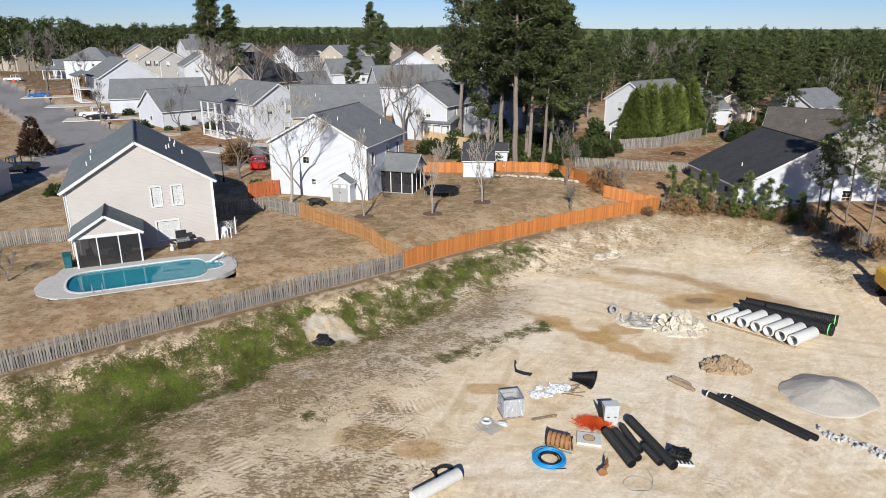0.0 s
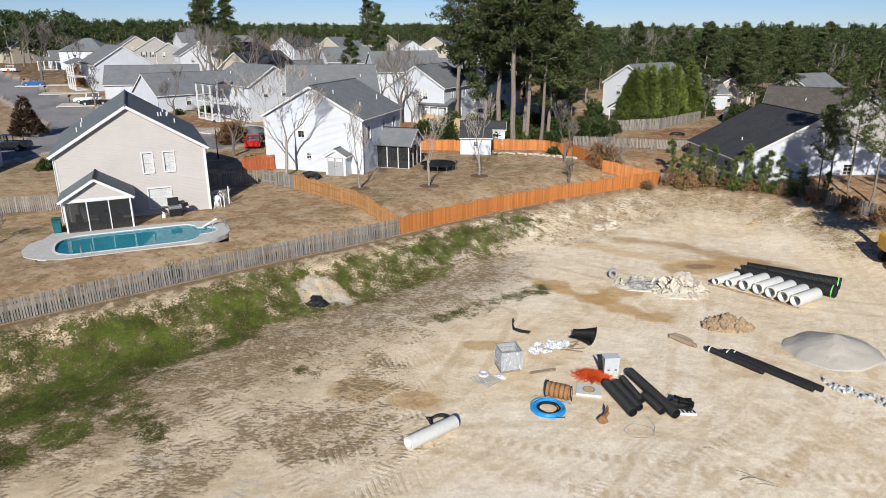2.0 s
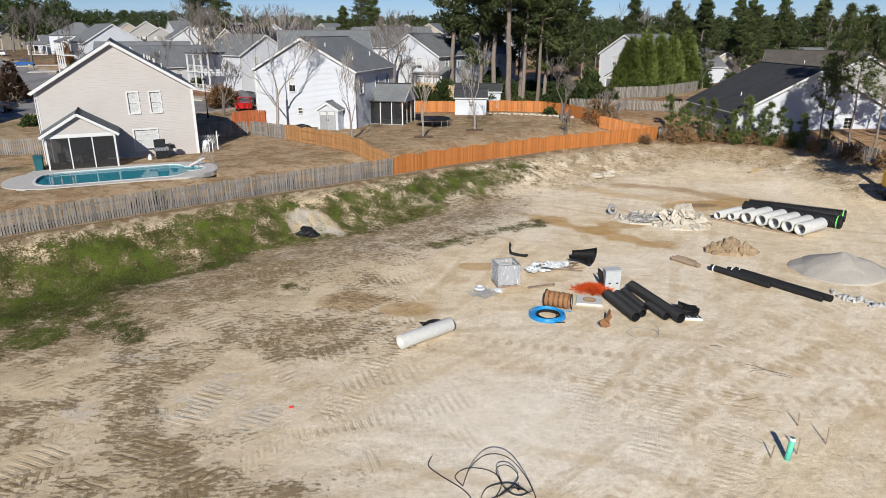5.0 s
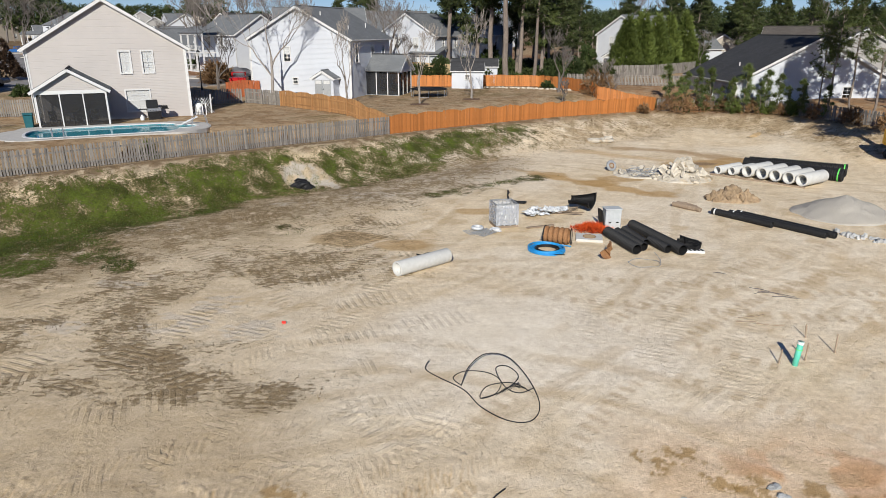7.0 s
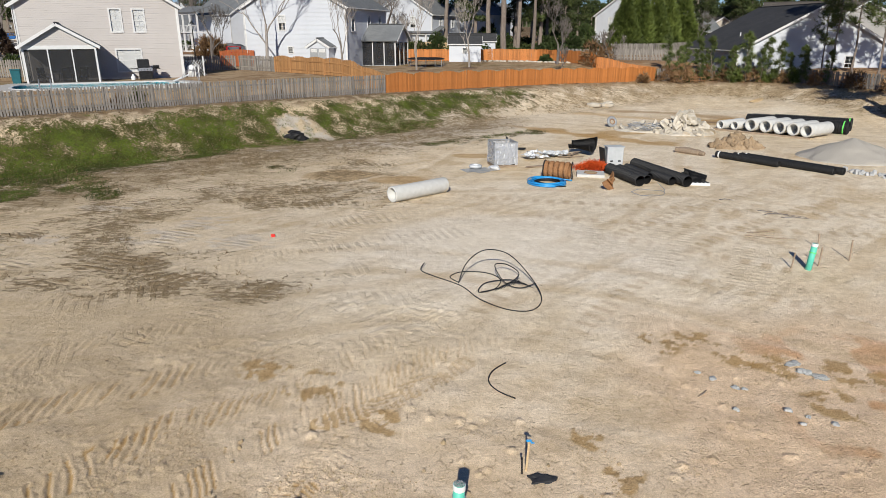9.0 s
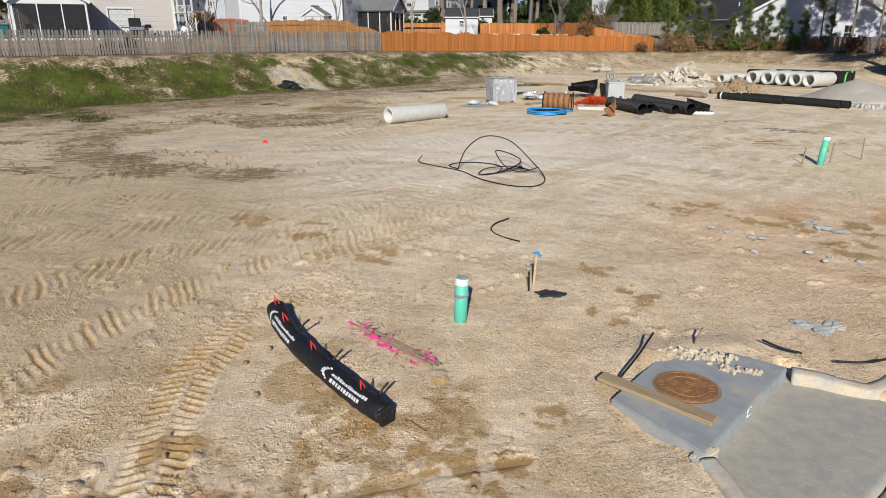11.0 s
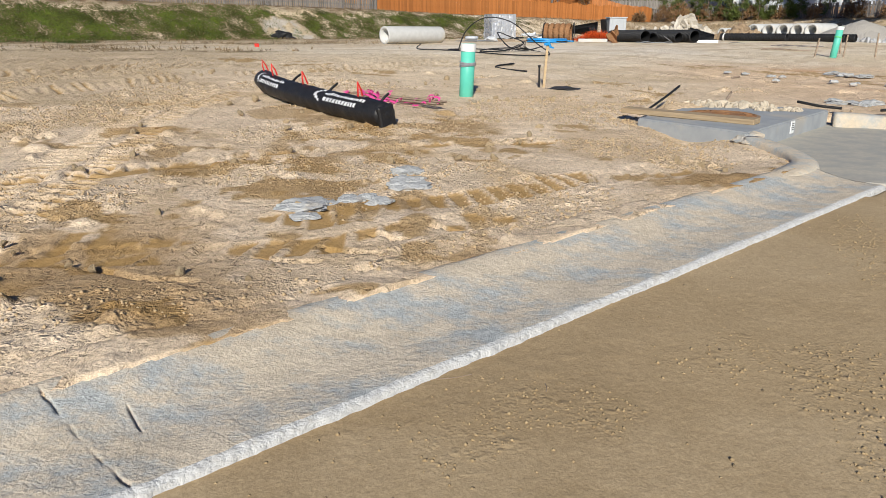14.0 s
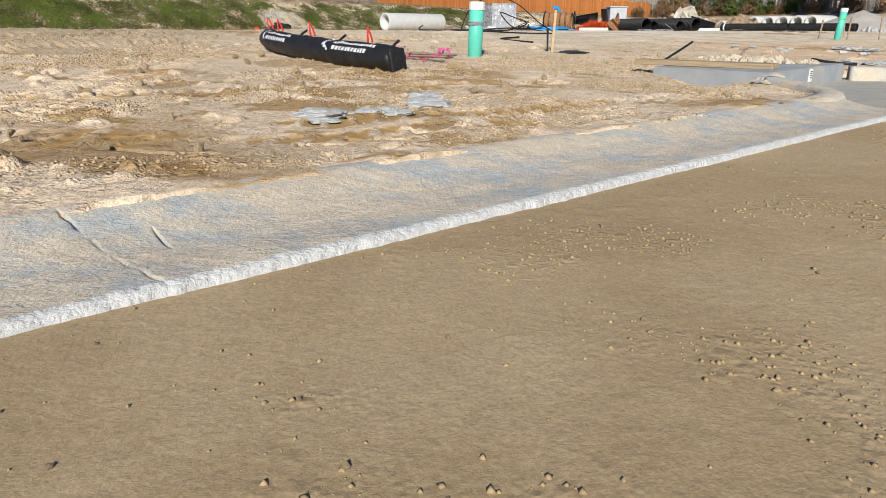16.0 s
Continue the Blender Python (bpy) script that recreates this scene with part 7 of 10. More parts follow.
# rusty casting
th = thing("rusty_casting", "torn rusty metal casting propped on the sand", "scrap metal", on_ground(7.25, 24.5, 0.0, 30))
for k in range(4):
    bm = shard(30 + k, 0.34, 0.2, 0.03)
    part("plate", bm, M["rust"], th).matrix_basis = Matrix.Translation((0.1 * k - 0.15, 0.06 * k, 0.18 + 0.05 * k)) @ Euler((radians(60 - 25 * k), radians(20 + 18 * k), k * 0.8)).to_matrix().to_4x4()
# black bundle with a striped grate
th = thing("plastic_bundle", "bundle of folded black plastic fittings", "plastic fittings", on_ground(10.95, 25.75, 0.0, -10))
for k in range(6):
    bm = bmesh.new()
    rows = []
    for i in range(6):
        rows.append([bm.verts.new((0.95 * (i / 5 - 0.5), 0.2 * math.cos(radians(180 * j / 8)), 0.2 * math.sin(radians(180 * j / 8)))) for j in range(9)])
    for q, w in zip(rows, rows[1:]):
        for j in range(8):
            bm.faces.new((q[j], q[j + 1], w[j + 1], w[j]))
    bmesh.ops.solidify(bm, geom=list(bm.faces), thickness=0.02)
    part("half_shell", bm, M["black_plastic"], th).matrix_basis = Matrix.Translation((0.06 * (k % 3) - 0.1, 0.14 * (k // 2) - 0.15, 0.06 + 0.09 * (k % 3))) @ Euler((radians(25 * k), radians(8 * (k % 3)), radians(14 * k - 30))).to_matrix().to_4x4()
th = thing("drain_grate", "white and black striped drain grate by the bundle", "grate", on_ground(10.98, 25.2, 0.0, -6))
part("base", new_box((0, 0, 0.05), (0.85, 0.3, 0.1)), M["white_plastic"], th)
for k in range(5):
    part("bar", new_box((-0.33 + 0.165 * k, 0, 0.11), (0.07, 0.26, 0.03), rz=14), M["black_plastic"], th)
for k, (dx, dy, ll, rz) in enumerate([(0, 0, 1.3, -55), (0.22, 0.22, 1.1, -50), (0.35, -0.35, 0.9, -60)]):
    a = radians(rz)
    solid("log", new_tube([(-ll / 2 * math.cos(a), -ll / 2 * math.sin(a), 0.13), (0.0, 0.02, 0.14), (ll / 2 * math.cos(a), ll / 2 * math.sin(a), 0.12)], [0.13, 0.14, 0.11], 10), M["weathered_log"], "gray weathered log lying on the sand", "log", on_ground(13.15 + dx, 32.2 + dy), group="weathered logs")

# heaps
solid("clay_mound", mound(3, 1.55, 1.0, 0.6, 0.42, 5), M["clay"], "small heap of crumbly brown clay", "mound", on_ground(16.6, 34.2, 0.0, -5))
solid("gravel_mound", mound(8, 2.6, 2.2, 0.95, 0.06, 4, 60), M["gravel"], "smooth heap of fine gray gravel", "mound", on_ground(20.9, 31.2, 0.0, 20), smooth=True)
CLODS = [mesh_of("clay_clod", lump(340 + k, (1, 0.85, 0.75), 0.4, 2), M["clay"]) for k in range(4)]
rr = random.Random(17)
for k in range(34):
    f, a = rr.random() ** 0.6, rr.random() * 6.283
    sz = rr.uniform(0.10, 0.30) * (1.15 - 0.5 * f)
    ob = new("clay_clod", CLODS[k % 4])
    ob.matrix_basis = on_ground(16.5 + 1.5 * f * math.cos(a), 34.2 + 0.9 * f * math.sin(a), 0.05 + 0.55 * (1 - f)) @ Euler((rr.random() * 6, rr.random() * 6, rr.random() * 6)).to_matrix().to_4x4() @ Matrix.Scale(sz, 4)
    tagged(ob, "lump of crumbly brown clay on its heap", "clod", "clods of the clay heap")
STONES = [mesh_of("rock", lump(50 + k, (1, 0.8, 0.62), 0.35, 1), M["stone"]) for k in range(5)]
rr = random.Random(12)
for k in range(58):
    f = rr.random()
    x, y = 18.6 + 2.3 * f + rr.gauss(0, 0.22), 27.75 - 2.0 * f + rr.gauss(0, 0.2)
    s = rr.uniform(0.08, 0.2)
    ob = new("rock", STONES[k % 5])
    ob.matrix_basis = on_ground(x, y, s * 0.3) @ Euler((rr.random() * 6, rr.random() * 6, rr.random() * 6)).to_matrix().to_4x4() @ Matrix.Scale(s, 4)
    tagged(ob, "angular gray and white riprap rock", "rock", "scatter of riprap")
rr = random.Random(21)
for k in range(96):
    f = rr.random() ** 0.75
    a = rr.random() * 6.283
    cx, cy, rx_, ry_, top_ = (15.7, 39.6, 1.9, 1.5, 1.25) if k < 66 else (13.4, 40.6, 1.6, 1.1, 0.35)
    x, y = cx + rx_ * f * math.cos(a), cy + ry_ * f * math.sin(a)
    s = rr.uniform(0.22, 0.75) * (1.1 - 0.45 * f)
    up = max(0.05, top_ * (1 - f) * rr.uniform(0.55, 1.05))
    solid("concrete_chunk", shard(100 + k, s, s * 0.62, rr.uniform(0.08, 0.17)), M["rubble"], "broken slab of pale concrete in a rubble heap", "rubble",
          on_ground(x, y, up) @ Euler((rr.gauss(0, 0.75), rr.gauss(0, 0.75), rr.random() * 6)).to_matrix().to_4x4(), group="heap of broken concrete")
solid("rubble_core", mound(14, 1.9, 1.5, 0.62, 0.14, 4, 24), M["rubble"], "sandy rubble under the broken concrete", "rubble", on_ground(15.7, 39.6))
solid("rubble_core", mound(15, 1.7, 1.2, 0.30, 0.10, 4, 24), M["rubble"], "low sandy rubble beside the concrete heap", "rubble", on_ground(13.3, 40.6))
th = thing("discarded_tyre", "worn pale dusty tyre leaning by the rubble", "tyre", on_ground(11.9, 41.9, 0.33, 20) @ Matrix.Rotation(radians(68), 4, "X"))
part("tread", new_tube([(0.27 * math.cos(k * 0.2618), 0.27 * math.sin(k * 0.2618), 0) for k in range(24)], 0.10, 10, closed=True), M["cage_gray"], th, smooth=True)
part("rim", new_tube([(0.17 * math.cos(k * 0.2618), 0.17 * math.sin(k * 0.2618), 0.03) for k in range(24)], 0.03, 6, closed=True), M["rust"], th)
for k in range(9):
    pts = []
    for j in range(22):
        a = j * 0.33 + k
        pts.append((0.55 * math.cos(a) + 0.25 * math.sin(a * 0.37 + k), 0.45 * math.sin(a) + 0.2 * math.cos(a * 0.41), 0.06 + 0.35 * abs(math.sin(a * 0.5 + k))))
    solid("wire_tangle", new_tube(pts, 0.018, 5), M["cage_gray"], "tangled loop of dusty wire by the rubble", "wire", on_ground(12.6 + 0.24 * k, 40.0 + 0.35 * (k % 3) - 0.3, 0.06), group="loops of scrap wire")
for k, (x, y, rz) in enumerate([(13.5, 53.3, 20), (14.6, 53.8, -30), (15.1, 54.3, 60)]):
    solid("concrete_ring", new_tube([(0.5 * math.cos(j * 0.2618), 0.5 * math.sin(j * 0.2618), 0.13) for j in range(24 if k < 2 else 11)], 0.14, 8, closed=k < 2), M["rubble"], "pale concrete ring half sunk in the sand", "concrete ring", on_ground(x, y, -0.02, rz), group="concrete rings")
th = thing("garden_cage", "rusty wire frame standing on the bank", "wire frame", on_ground(25.6, 63.4, 0, 5))
for k in range(5):
    part("hoop", new_tube([(-0.7 + 0.35 * k, -0.35, 0), (-0.7 + 0.35 * k, -0.33, 0.55), (-0.7 + 0.35 * k, 0.33, 0.62), (-0.7 + 0.35 * k, 0.35, 0)], 0.022, 5), M["rust"], th)
for z in (0.2, 0.5):
    part("bar", new_tube([(-0.75, -0.34, z), (0.75, -0.34, z)], 0.02, 5), M["rust"], th)
for k in range(4):
    solid("board", new_box((0, 0, 0.04), (1.4, 0.11, 0.05)), M["timber"], "pale loose board lying on the bank", "timber", on_ground(27.0 + 0.25 * k, 53.9 + 0.35 * k, 0.02 * k, 20 + 9 * k), group="loose boards")


for k, (x, y, rz, ll) in enumerate([(12.2, 20.7, -25, 1.3), (11.9, 20.95, -40, 1.0), (12.4, 20.4, -12, 0.9), (11.7, 20.75, 15, 0.6), (11.0, 22.6, -10, 0.5)]):
    solid("stick", new_tube([(-ll / 2, 0, 0.02), (-ll * 0.1, 0.03, 0.05), (ll / 2, -0.02, 0.015)], [0.014, 0.012, 0.006], 5), M["gray_bark"], "thin dry branch lying on the sand", "branch", on_ground(x, y, 0.01, rz), group="dry branches")
solid("wire_loop", new_tube([(0.62 * math.cos(j * 0.21) * (1 + 0.05 * math.sin(3 * j)), 0.5 * math.sin(j * 0.21), 0.03 + 0.02 * math.sin(j * 0.9)) for j in range(31)] + [(0.75, 0.35, 0.06), (0.6, 0.75, 0.25)], 0.011, 5), M["cage_gray"], "loop of thin gray wire lying on the sand", "wire", on_ground(8.5, 23.8))


# excavator standing at the edge of the site
def excavator(x, y, rz):
    th = thing("excavator", "yellow tracked excavator parked on the sand", "excavator", on_ground(x, y, 0.0, rz))
    for sy in (-1.05, 1.05):
        bm = bmesh.new()
        prof = [(-1.7, 0.1), (-1.5, 0.0), (1.5, 0.0), (1.7, 0.1), (1.85, 0.4), (1.7, 0.7), (1.5, 0.8), (-1.5, 0.8), (-1.7, 0.7), (-1.85, 0.4)]
        a = [bm.verts.new((px, sy - 0.25, pz)) for px, pz in prof]
        b = [bm.verts.new((px, sy + 0.25, pz)) for px, pz in prof]
        bm.faces.new(a)
        bm.faces.new(b[::-1])
        for k in range(len(prof)):
            j = (k + 1) % len(prof)
            bm.faces.new((a[j], a[k], b[k], b[j]))
        trk = part("track", bm, M["black_metal"], th)
        for k in range(12):
            part("shoe", new_box((-1.5 + 0.27 * k, sy, 0.82), (0.12, 0.54, 0.05)), M["black_metal"], trk)
    part("turntable", new_tube([(0, 0, 0.75), (0, 0, 1.0)], 0.75, 20), M["black_metal"], th)
    part("deck", new_box((-0.3, 0, 1.2), (3.0, 2.3, 0.45), bevel=0.06), M["yellow_paint"], th)
    part("counterweight", new_box((-1.75, 0, 1.65), (0.7, 2.4, 1.2), bevel=0.15), M["yellow_paint"], th)
    part("engine_cover", new_box((-0.9, -0.1, 1.85), (1.4, 2.1, 0.9), bevel=0.08), M["yellow_paint"], th)
    cab = part("cab", new_box((0.6, 0.65, 2.1), (1.5, 0.95, 1.5), bevel=0.1), M["yellow_paint"], th)
    part("cab_glass", new_box((0.62, 0.65, 2.25), (1.53, 0.98, 0.85), bevel=0.05), M["glass"], cab)
    part("boom", new_tube([(0.9, -0.2, 1.5), (2.2, -0.2, 3.0), (3.8, -0.2, 2.7)], [0.3, 0.27, 0.2], 4), M["yellow_paint"], th)
    part("stick", new_tube([(3.8, -0.2, 2.7), (3.9, -0.2, 0.9)], [0.2, 0.14], 4), M["yellow_paint"], th)
    part("bucket", new_box((3.7, -0.2, 0.55), (0.7, 1.0, 0.7), 0, 0, 20, 0.15), M["black_metal"], th)


excavator(33.6, 43.6, -12)

# washed-out drain
th = thing("yard_drain", "black fabric-covered storm drain in a patch of white sand", "drain", on_ground(-7.55, 37.35, 0.0, 20))
part("cover", lump(71, (0.62, 0.42, 0.34), 0.5, 3, 0.3), M["black_plastic"], th)
part("flap", shard(72, 0.5, 0.4, 0.03), M["black_plastic"], th).matrix_basis = Matrix.Translation((0.1, 0.3, 0.22)) @ Euler((0.5, 0.3, 0)).to_matrix().to_4x4()
bm = bmesh.new()
solid("silt_skirt", new_tube([(-1.9, 0.6, 0.02), (-1.5, 0.15, 0.05), (-1.0, -0.25, 0.06), (-0.4, -0.5, 0.03)], [0.05, 0.12, 0.12, 0.05], 7), M["black_plastic"], "black silt sock at the foot of the bank", "silt sock", on_ground(-7.6, 37.6, -0.03))
bm.free()

# ---------------------------------------------------------------- gutter and inlet
def at_curb(l, c):
    return (CURB_AT[0] + l * CURB_ALONG[0] - c * CURB_ALONG[1], CURB_AT[1] + l * CURB_ALONG[1] + c * CURB_ALONG[0])


def sweep(bm, stations, closed_ends=True):
    """Skin a row of cross-sections of equal count."""
    rings = [[bm.verts.new(p) for p in st] for st in stations]
    for q, w in zip(rings, rings[1:]):
        for k in range(len(q) - 1):
            bm.faces.new((q[k], q[k + 1], w[k + 1], w[k]))
    if closed_ends:
        bm.faces.new(rings[0])
        bm.faces.new(rings[-1][::-1])


PROFILE = [(-0.02, -0.10), (0.0, 0.0), (0.004, 0.020), (0.025, 0.026), (0.09, 0.025), (0.17, 0.024), (0.25, 0.031), (0.33, 0.047), (0.40, 0.068), (0.45, 0.080), (0.485, 0.083), (0.51, 0.074), (0.52, 0.03), (0.52, -0.10)]
def fuller(profile, step_=0.012):
    """The same outline with more points across the top, for cracks."""
    out = list(profile[:3])
    for (c0, z0), (c1, z1) in zip(profile[2:11], profile[3:12]):
        n = max(1, int((c1 - c0) / step_))
        out += [(c0 + (c1 - c0) * j / n, z0 + (z1 - z0) * j / n) for j in range(1, n + 1)]
    return out + list(profile[12:])


def crack(l, c):
    """Depth of the two cracks across the kerb."""
    wig = 0.006 * noise.noise(Vector((c * 22, 1.0, 0)))
    one = math.exp(-((l + 0.81 - (0.5 - c) * 0.17 - wig) / 0.0024) ** 2) * max(0.08, min(1.0, 0.45 + 2.2 * noise.noise(Vector((c * 11, 5.0, 0)))))
    two = math.exp(-((l + 0.655 - wig) / 0.0024) ** 2) * (1.0 if 0.22 < c < 0.31 else 0.0)
    return 0.014 * max(one, two)


FULL = fuller(PROFILE)
bm = bmesh.new()
st = []
l = -16.0
while l < 3.45:
    ring = []
    gap = 0.012 if abs(l + 4.0) < 0.010 else 0.0
    for k, (c, z) in enumerate(FULL):
        wob = 0.0
        if k < 4:
            wob = 0.006 * noise.noise(Vector((l * 4, k * 0.2, 3.0))) + 0.006 * noise.noise(Vector((l * 19, k * 0.6, 9.0))) + 0.003 * noise.noise(Vector((l * 83, k * 2.5, 2.0)))
        elif c > 0.47:
            wob = 0.010 * noise.noise(Vector((l * 4, 0, 5.0)))
        low = gap if 0.02 < c < 0.52 else 0.0
        if -0.95 < l < -0.5 and 0.03 < c < 0.52:
            low += crack(l, c)
        rough = 0.003 * noise.noise(Vector((l * 5.0, c * 6, 1.0))) + 0.0014 * noise.noise(Vector((l * 26, c * 60, 4.0)))
        ring.append((*at_curb(l, c + wob), z + (rough if z > -0.05 and k > 1 else 0) - low))
    st.append(ring)
    l += (0.0028 if -0.85 < l < -0.63 else 0.016) if -2.2 < l < 3.5 else 0.1
sweep(bm, st)
bmesh.ops.recalc_face_normals(bm, faces=bm.faces)
def dusty_concrete(name):
    """Float-finished concrete, bluish gray, under a film of peach-coloured dust that lies in drawn-out patches."""
    m, t, p = shader(name, 0.92, 0.0, 0.2)
    v = t.nodes.new("ShaderNodeTexCoord").outputs["Object"]
    film = noise_tex(t, 1.0, 7.0, turned(t, v, -38.3, (1.5, 4.0, 1)), 0.68)
    spots = noise_tex(t, 9.0, 6.0, v, 0.75)
    grit = noise_tex(t, 140, 3.0, v, 0.7)
    pits = noise_tex(t, 34, 5.0, v, 0.7)
    col = mix_rgb(t, ramp(t, pits, 0.36, 0.64), (0.38, 0.40, 0.395), (0.48, 0.495, 0.48))
    dust = calc(t, "ADD", film, calc(t, "MULTIPLY", calc(t, "SUBTRACT", spots, 0.5), 0.55))
    col = mix_rgb(t, ramp(t, dust, 0.38, 0.54), col, mix_rgb(t, ramp(t, spots, 0.4, 0.6), (0.56, 0.475, 0.355), (0.64, 0.55, 0.425)))
    col = mix_rgb(t, 1.0, col, mix_rgb(t, ramp(t, grit, 0.36, 0.64), (0.86, 0.86, 0.86), (1.08, 1.08, 1.08)), "MULTIPLY")
    t.links.new(col, p.inputs["Base Color"])
    high = calc(t, "ADD", calc(t, "MULTIPLY", pits, 0.7), calc(t, "ADD", calc(t, "MULTIPLY", grit, 0.35), calc(t, "MULTIPLY", spots, 1.2)))
    bump(t, p, high, 0.8, 0.010)
    return m


M["curb"] = dusty_concrete("curb")
M["kerb_lip"] = surface("kerb_lip", (0.60, 0.60, 0.585), (0.46, 0.455, 0.435), 45, 0.95, relief=1.0, depth=0.012, stain=(0.42, 0.39, 0.33), vary=0)
kerb = solid("kerb", bm, M["curb"], "new rolled concrete kerb dusted with sand", "kerb", kind="structure", smooth=True)
kerb.data.materials.append(M["kerb_lip"])
across = len(FULL) - 1
lipped = np.zeros(len(kerb.data.polygons), dtype=np.int32)
lipped[: (len(st) - 1) * across] = np.tile(np.arange(across) < 3, len(st) - 1)
kerb.data.polygons.foreach_set("material_index", lipped)
# the kerb goes on beyond the inlet
bm = bmesh.new()
st = []
for k in range(80):
    l = 6.42 + 0.1 * k
    st.append([(*at_curb(l, c + (0.01 * noise.noise(Vector((l * 5, j, 3.0))) if j < 4 else 0.0)), z) for j, (c, z) in enumerate(PROFILE)])
sweep(bm, st)
bmesh.ops.recalc_face_normals(bm, faces=bm.faces)
solid("kerb", bm, M["curb"], "new rolled concrete kerb beyond the inlet", "kerb", kind="structure", smooth=True)
# the dropped apron before the inlet
bm = bmesh.new()
st = []
for k in range(84):
    l = 3.43 + 0.036 * k
    f = min(1.0, max(0.0, (l - 3.55) / 0.45))
    g = min(1.0, max(0.0, (6.45 - l) / 0.28))
    back = 0.47 + (0.75 + 0.125 * max(0.0, l - 3.96)) * (f * f * (3 - 2 * f)) * (g * g * (3 - 2 * g))
    ring = []
    for j, (u, z) in enumerate([(-0.03, -0.15), (0.0, 0.0), (0.006, 0.028), (0.05, 0.032), (0.3, 0.020), (0.55, 0.010), (0.78, 0.008), (0.9, 0.012), (1.0, 0.014), (1.01, -0.15)]):
        wob = 0.012 * noise.noise(Vector((l * 7, j * 0.2, 3.0))) if j < 4 else 0.0
        ring.append((*at_curb(l, u * back + wob), z + 0.003 * noise.noise(Vector((l * 3, u * 6, 2.0)))))
    st.append(ring)
sweep(bm, st)
bmesh.ops.recalc_face_normals(bm, faces=bm.faces)
M["apron"] = surface("apron", (0.41, 0.385, 0.325), (0.48, 0.445, 0.37), 30, 0.9, relief=0.6, depth=0.004, stain=(0.37, 0.36, 0.32), stain_at=(0.42, 0.62), vary=0)
solid("gutter_apron", bm, M["apron"], "smooth gray concrete apron at the storm inlet", "gutter", kind="structure", smooth=True)


def kerb_return(path, tops, half, label):
    """A raised round-topped bar of concrete that bends in to the inlet."""
    pts = []
    for i in range(len(path) - 1):
        for q in range(6):
            u = q / 6
            p = [Vector(path[max(0, min(len(path) - 1, m))]) for m in (i - 1, i, i + 1, i + 2)]
            pts.append((0.5 * ((2 * p[1]) + (p[2] - p[0]) * u + (2 * p[0] - 5 * p[1] + 4 * p[2] - p[3]) * u * u + (3 * p[1] - p[0] - 3 * p[2] + p[3]) * u ** 3), tops[i] + (tops[i + 1] - tops[i]) * u))
    pts.append((Vector(path[-1]), tops[-1]))
    bm, st = bmesh.new(), []
    for k, (p, top) in enumerate(pts):
        d = (pts[min(k + 1, len(pts) - 1)][0] - pts[max(k - 1, 0)][0]).normalized()
        side = Vector((-d.y, d.x))
        st.append([(*(p + side * u * half), z) for u, z in ((1.15, -0.15), (1.05, 0.02), (0.96, top - 0.022), (0.84, top - 0.004), (0.3, top), (-0.5, top - 0.004), (-0.86, top - 0.016), (-1.0, top - 0.04), (-1.12, 0.018), (-1.25, -0.15))])
    sweep(bm, st)
    bmesh.ops.recalc_face_normals(bm, faces=bm.faces)
    solid("kerb_return", bm, M["curb"], label, "kerb", smooth=True)


kerb_return([(2.02, 2.80), (2.27, 2.99), (2.43, 3.15), (2.50, 3.34), (2.505, 3.60), (2.455, 3.90)], [0.07, 0.086, 0.095, 0.105, 0.12, 0.14], 0.085, "curved concrete kerb return beside the inlet slab")
kerb_return([(3.97, 5.37), (4.19, 5.28), (4.42, 5.13), (4.64, 5.06), (4.95, 5.22)], [0.14, 0.135, 0.12, 0.105, 0.09], 0.085, "curved concrete kerb return beyond the inlet slab")

inlet = thing("storm_inlet", "precast concrete storm inlet top with a rusty manhole cover", "storm inlet", Matrix.Translation((2.43, 3.93, 0.0)) @ Matrix.Rotation(radians(44.2), 4, "Z"))
turn_in = inlet.matrix_basis.inverted()


def in_inlet(x, y, z):
    return turn_in @ Vector((x, y, z))


bm = bmesh.new()
rim = [(2.43, 3.93), (3.92, 5.38), (3.50, 5.72), (2.86, 5.90), (1.87, 4.80)]
lo = [bm.verts.new(in_inlet(x, y, -0.01)) for x, y in rim]
hi = [bm.verts.new(in_inlet(x, y, 0.16)) for x, y in rim]
bm.faces.new(hi)
bm.faces.new(lo[::-1])
for k in range(5):
    bm.faces.new((lo[k], lo[(k + 1) % 5], hi[(k + 1) % 5], hi[k]))
bmesh.ops.bevel(bm, geom=list(bm.edges), offset=0.012, segments=2, affect="EDGES")
bmesh.ops.recalc_face_normals(bm, faces=bm.faces)
part("slab", bm, M["gray_concrete"], inlet)
part("chamber", new_box((1.05, 0.5, -0.20), (1.7, 0.7, 0.34)), M["black_metal"], inlet)
mc = in_inlet(2.69, 5.0, 0.0)
part("grout", new_tube([(mc.x, mc.y, 0.15), (mc.x, mc.y, 0.1635)], [0.335, 0.33], 40), M["rust_stain"], inlet, "rust-stained grout ring")
cov = part("manhole_cover", new_tube([(mc.x, mc.y, 0.155), (mc.x, mc.y, 0.170)], [0.30, 0.297], 40), M["rust"], inlet, "round rusty cast iron manhole cover")
for k, rr_ in enumerate((0.283, 0.20, 0.19, 0.08)):
    part("ring", new_tube([(mc.x + rr_ * math.cos(j * 0.1745), mc.y + rr_ * math.sin(j * 0.1745), 0.168) for j in range(36)], 0.006, 5, closed=True), M["rust"], cov)
for k in range(26):
    a = k * 0.2417
    part("cleat", new_box((mc.x + 0.24 * math.cos(a), mc.y + 0.24 * math.sin(a), 0.171), (0.05, 0.018, 0.007), math.degrees(a)), M["rust"], cov)
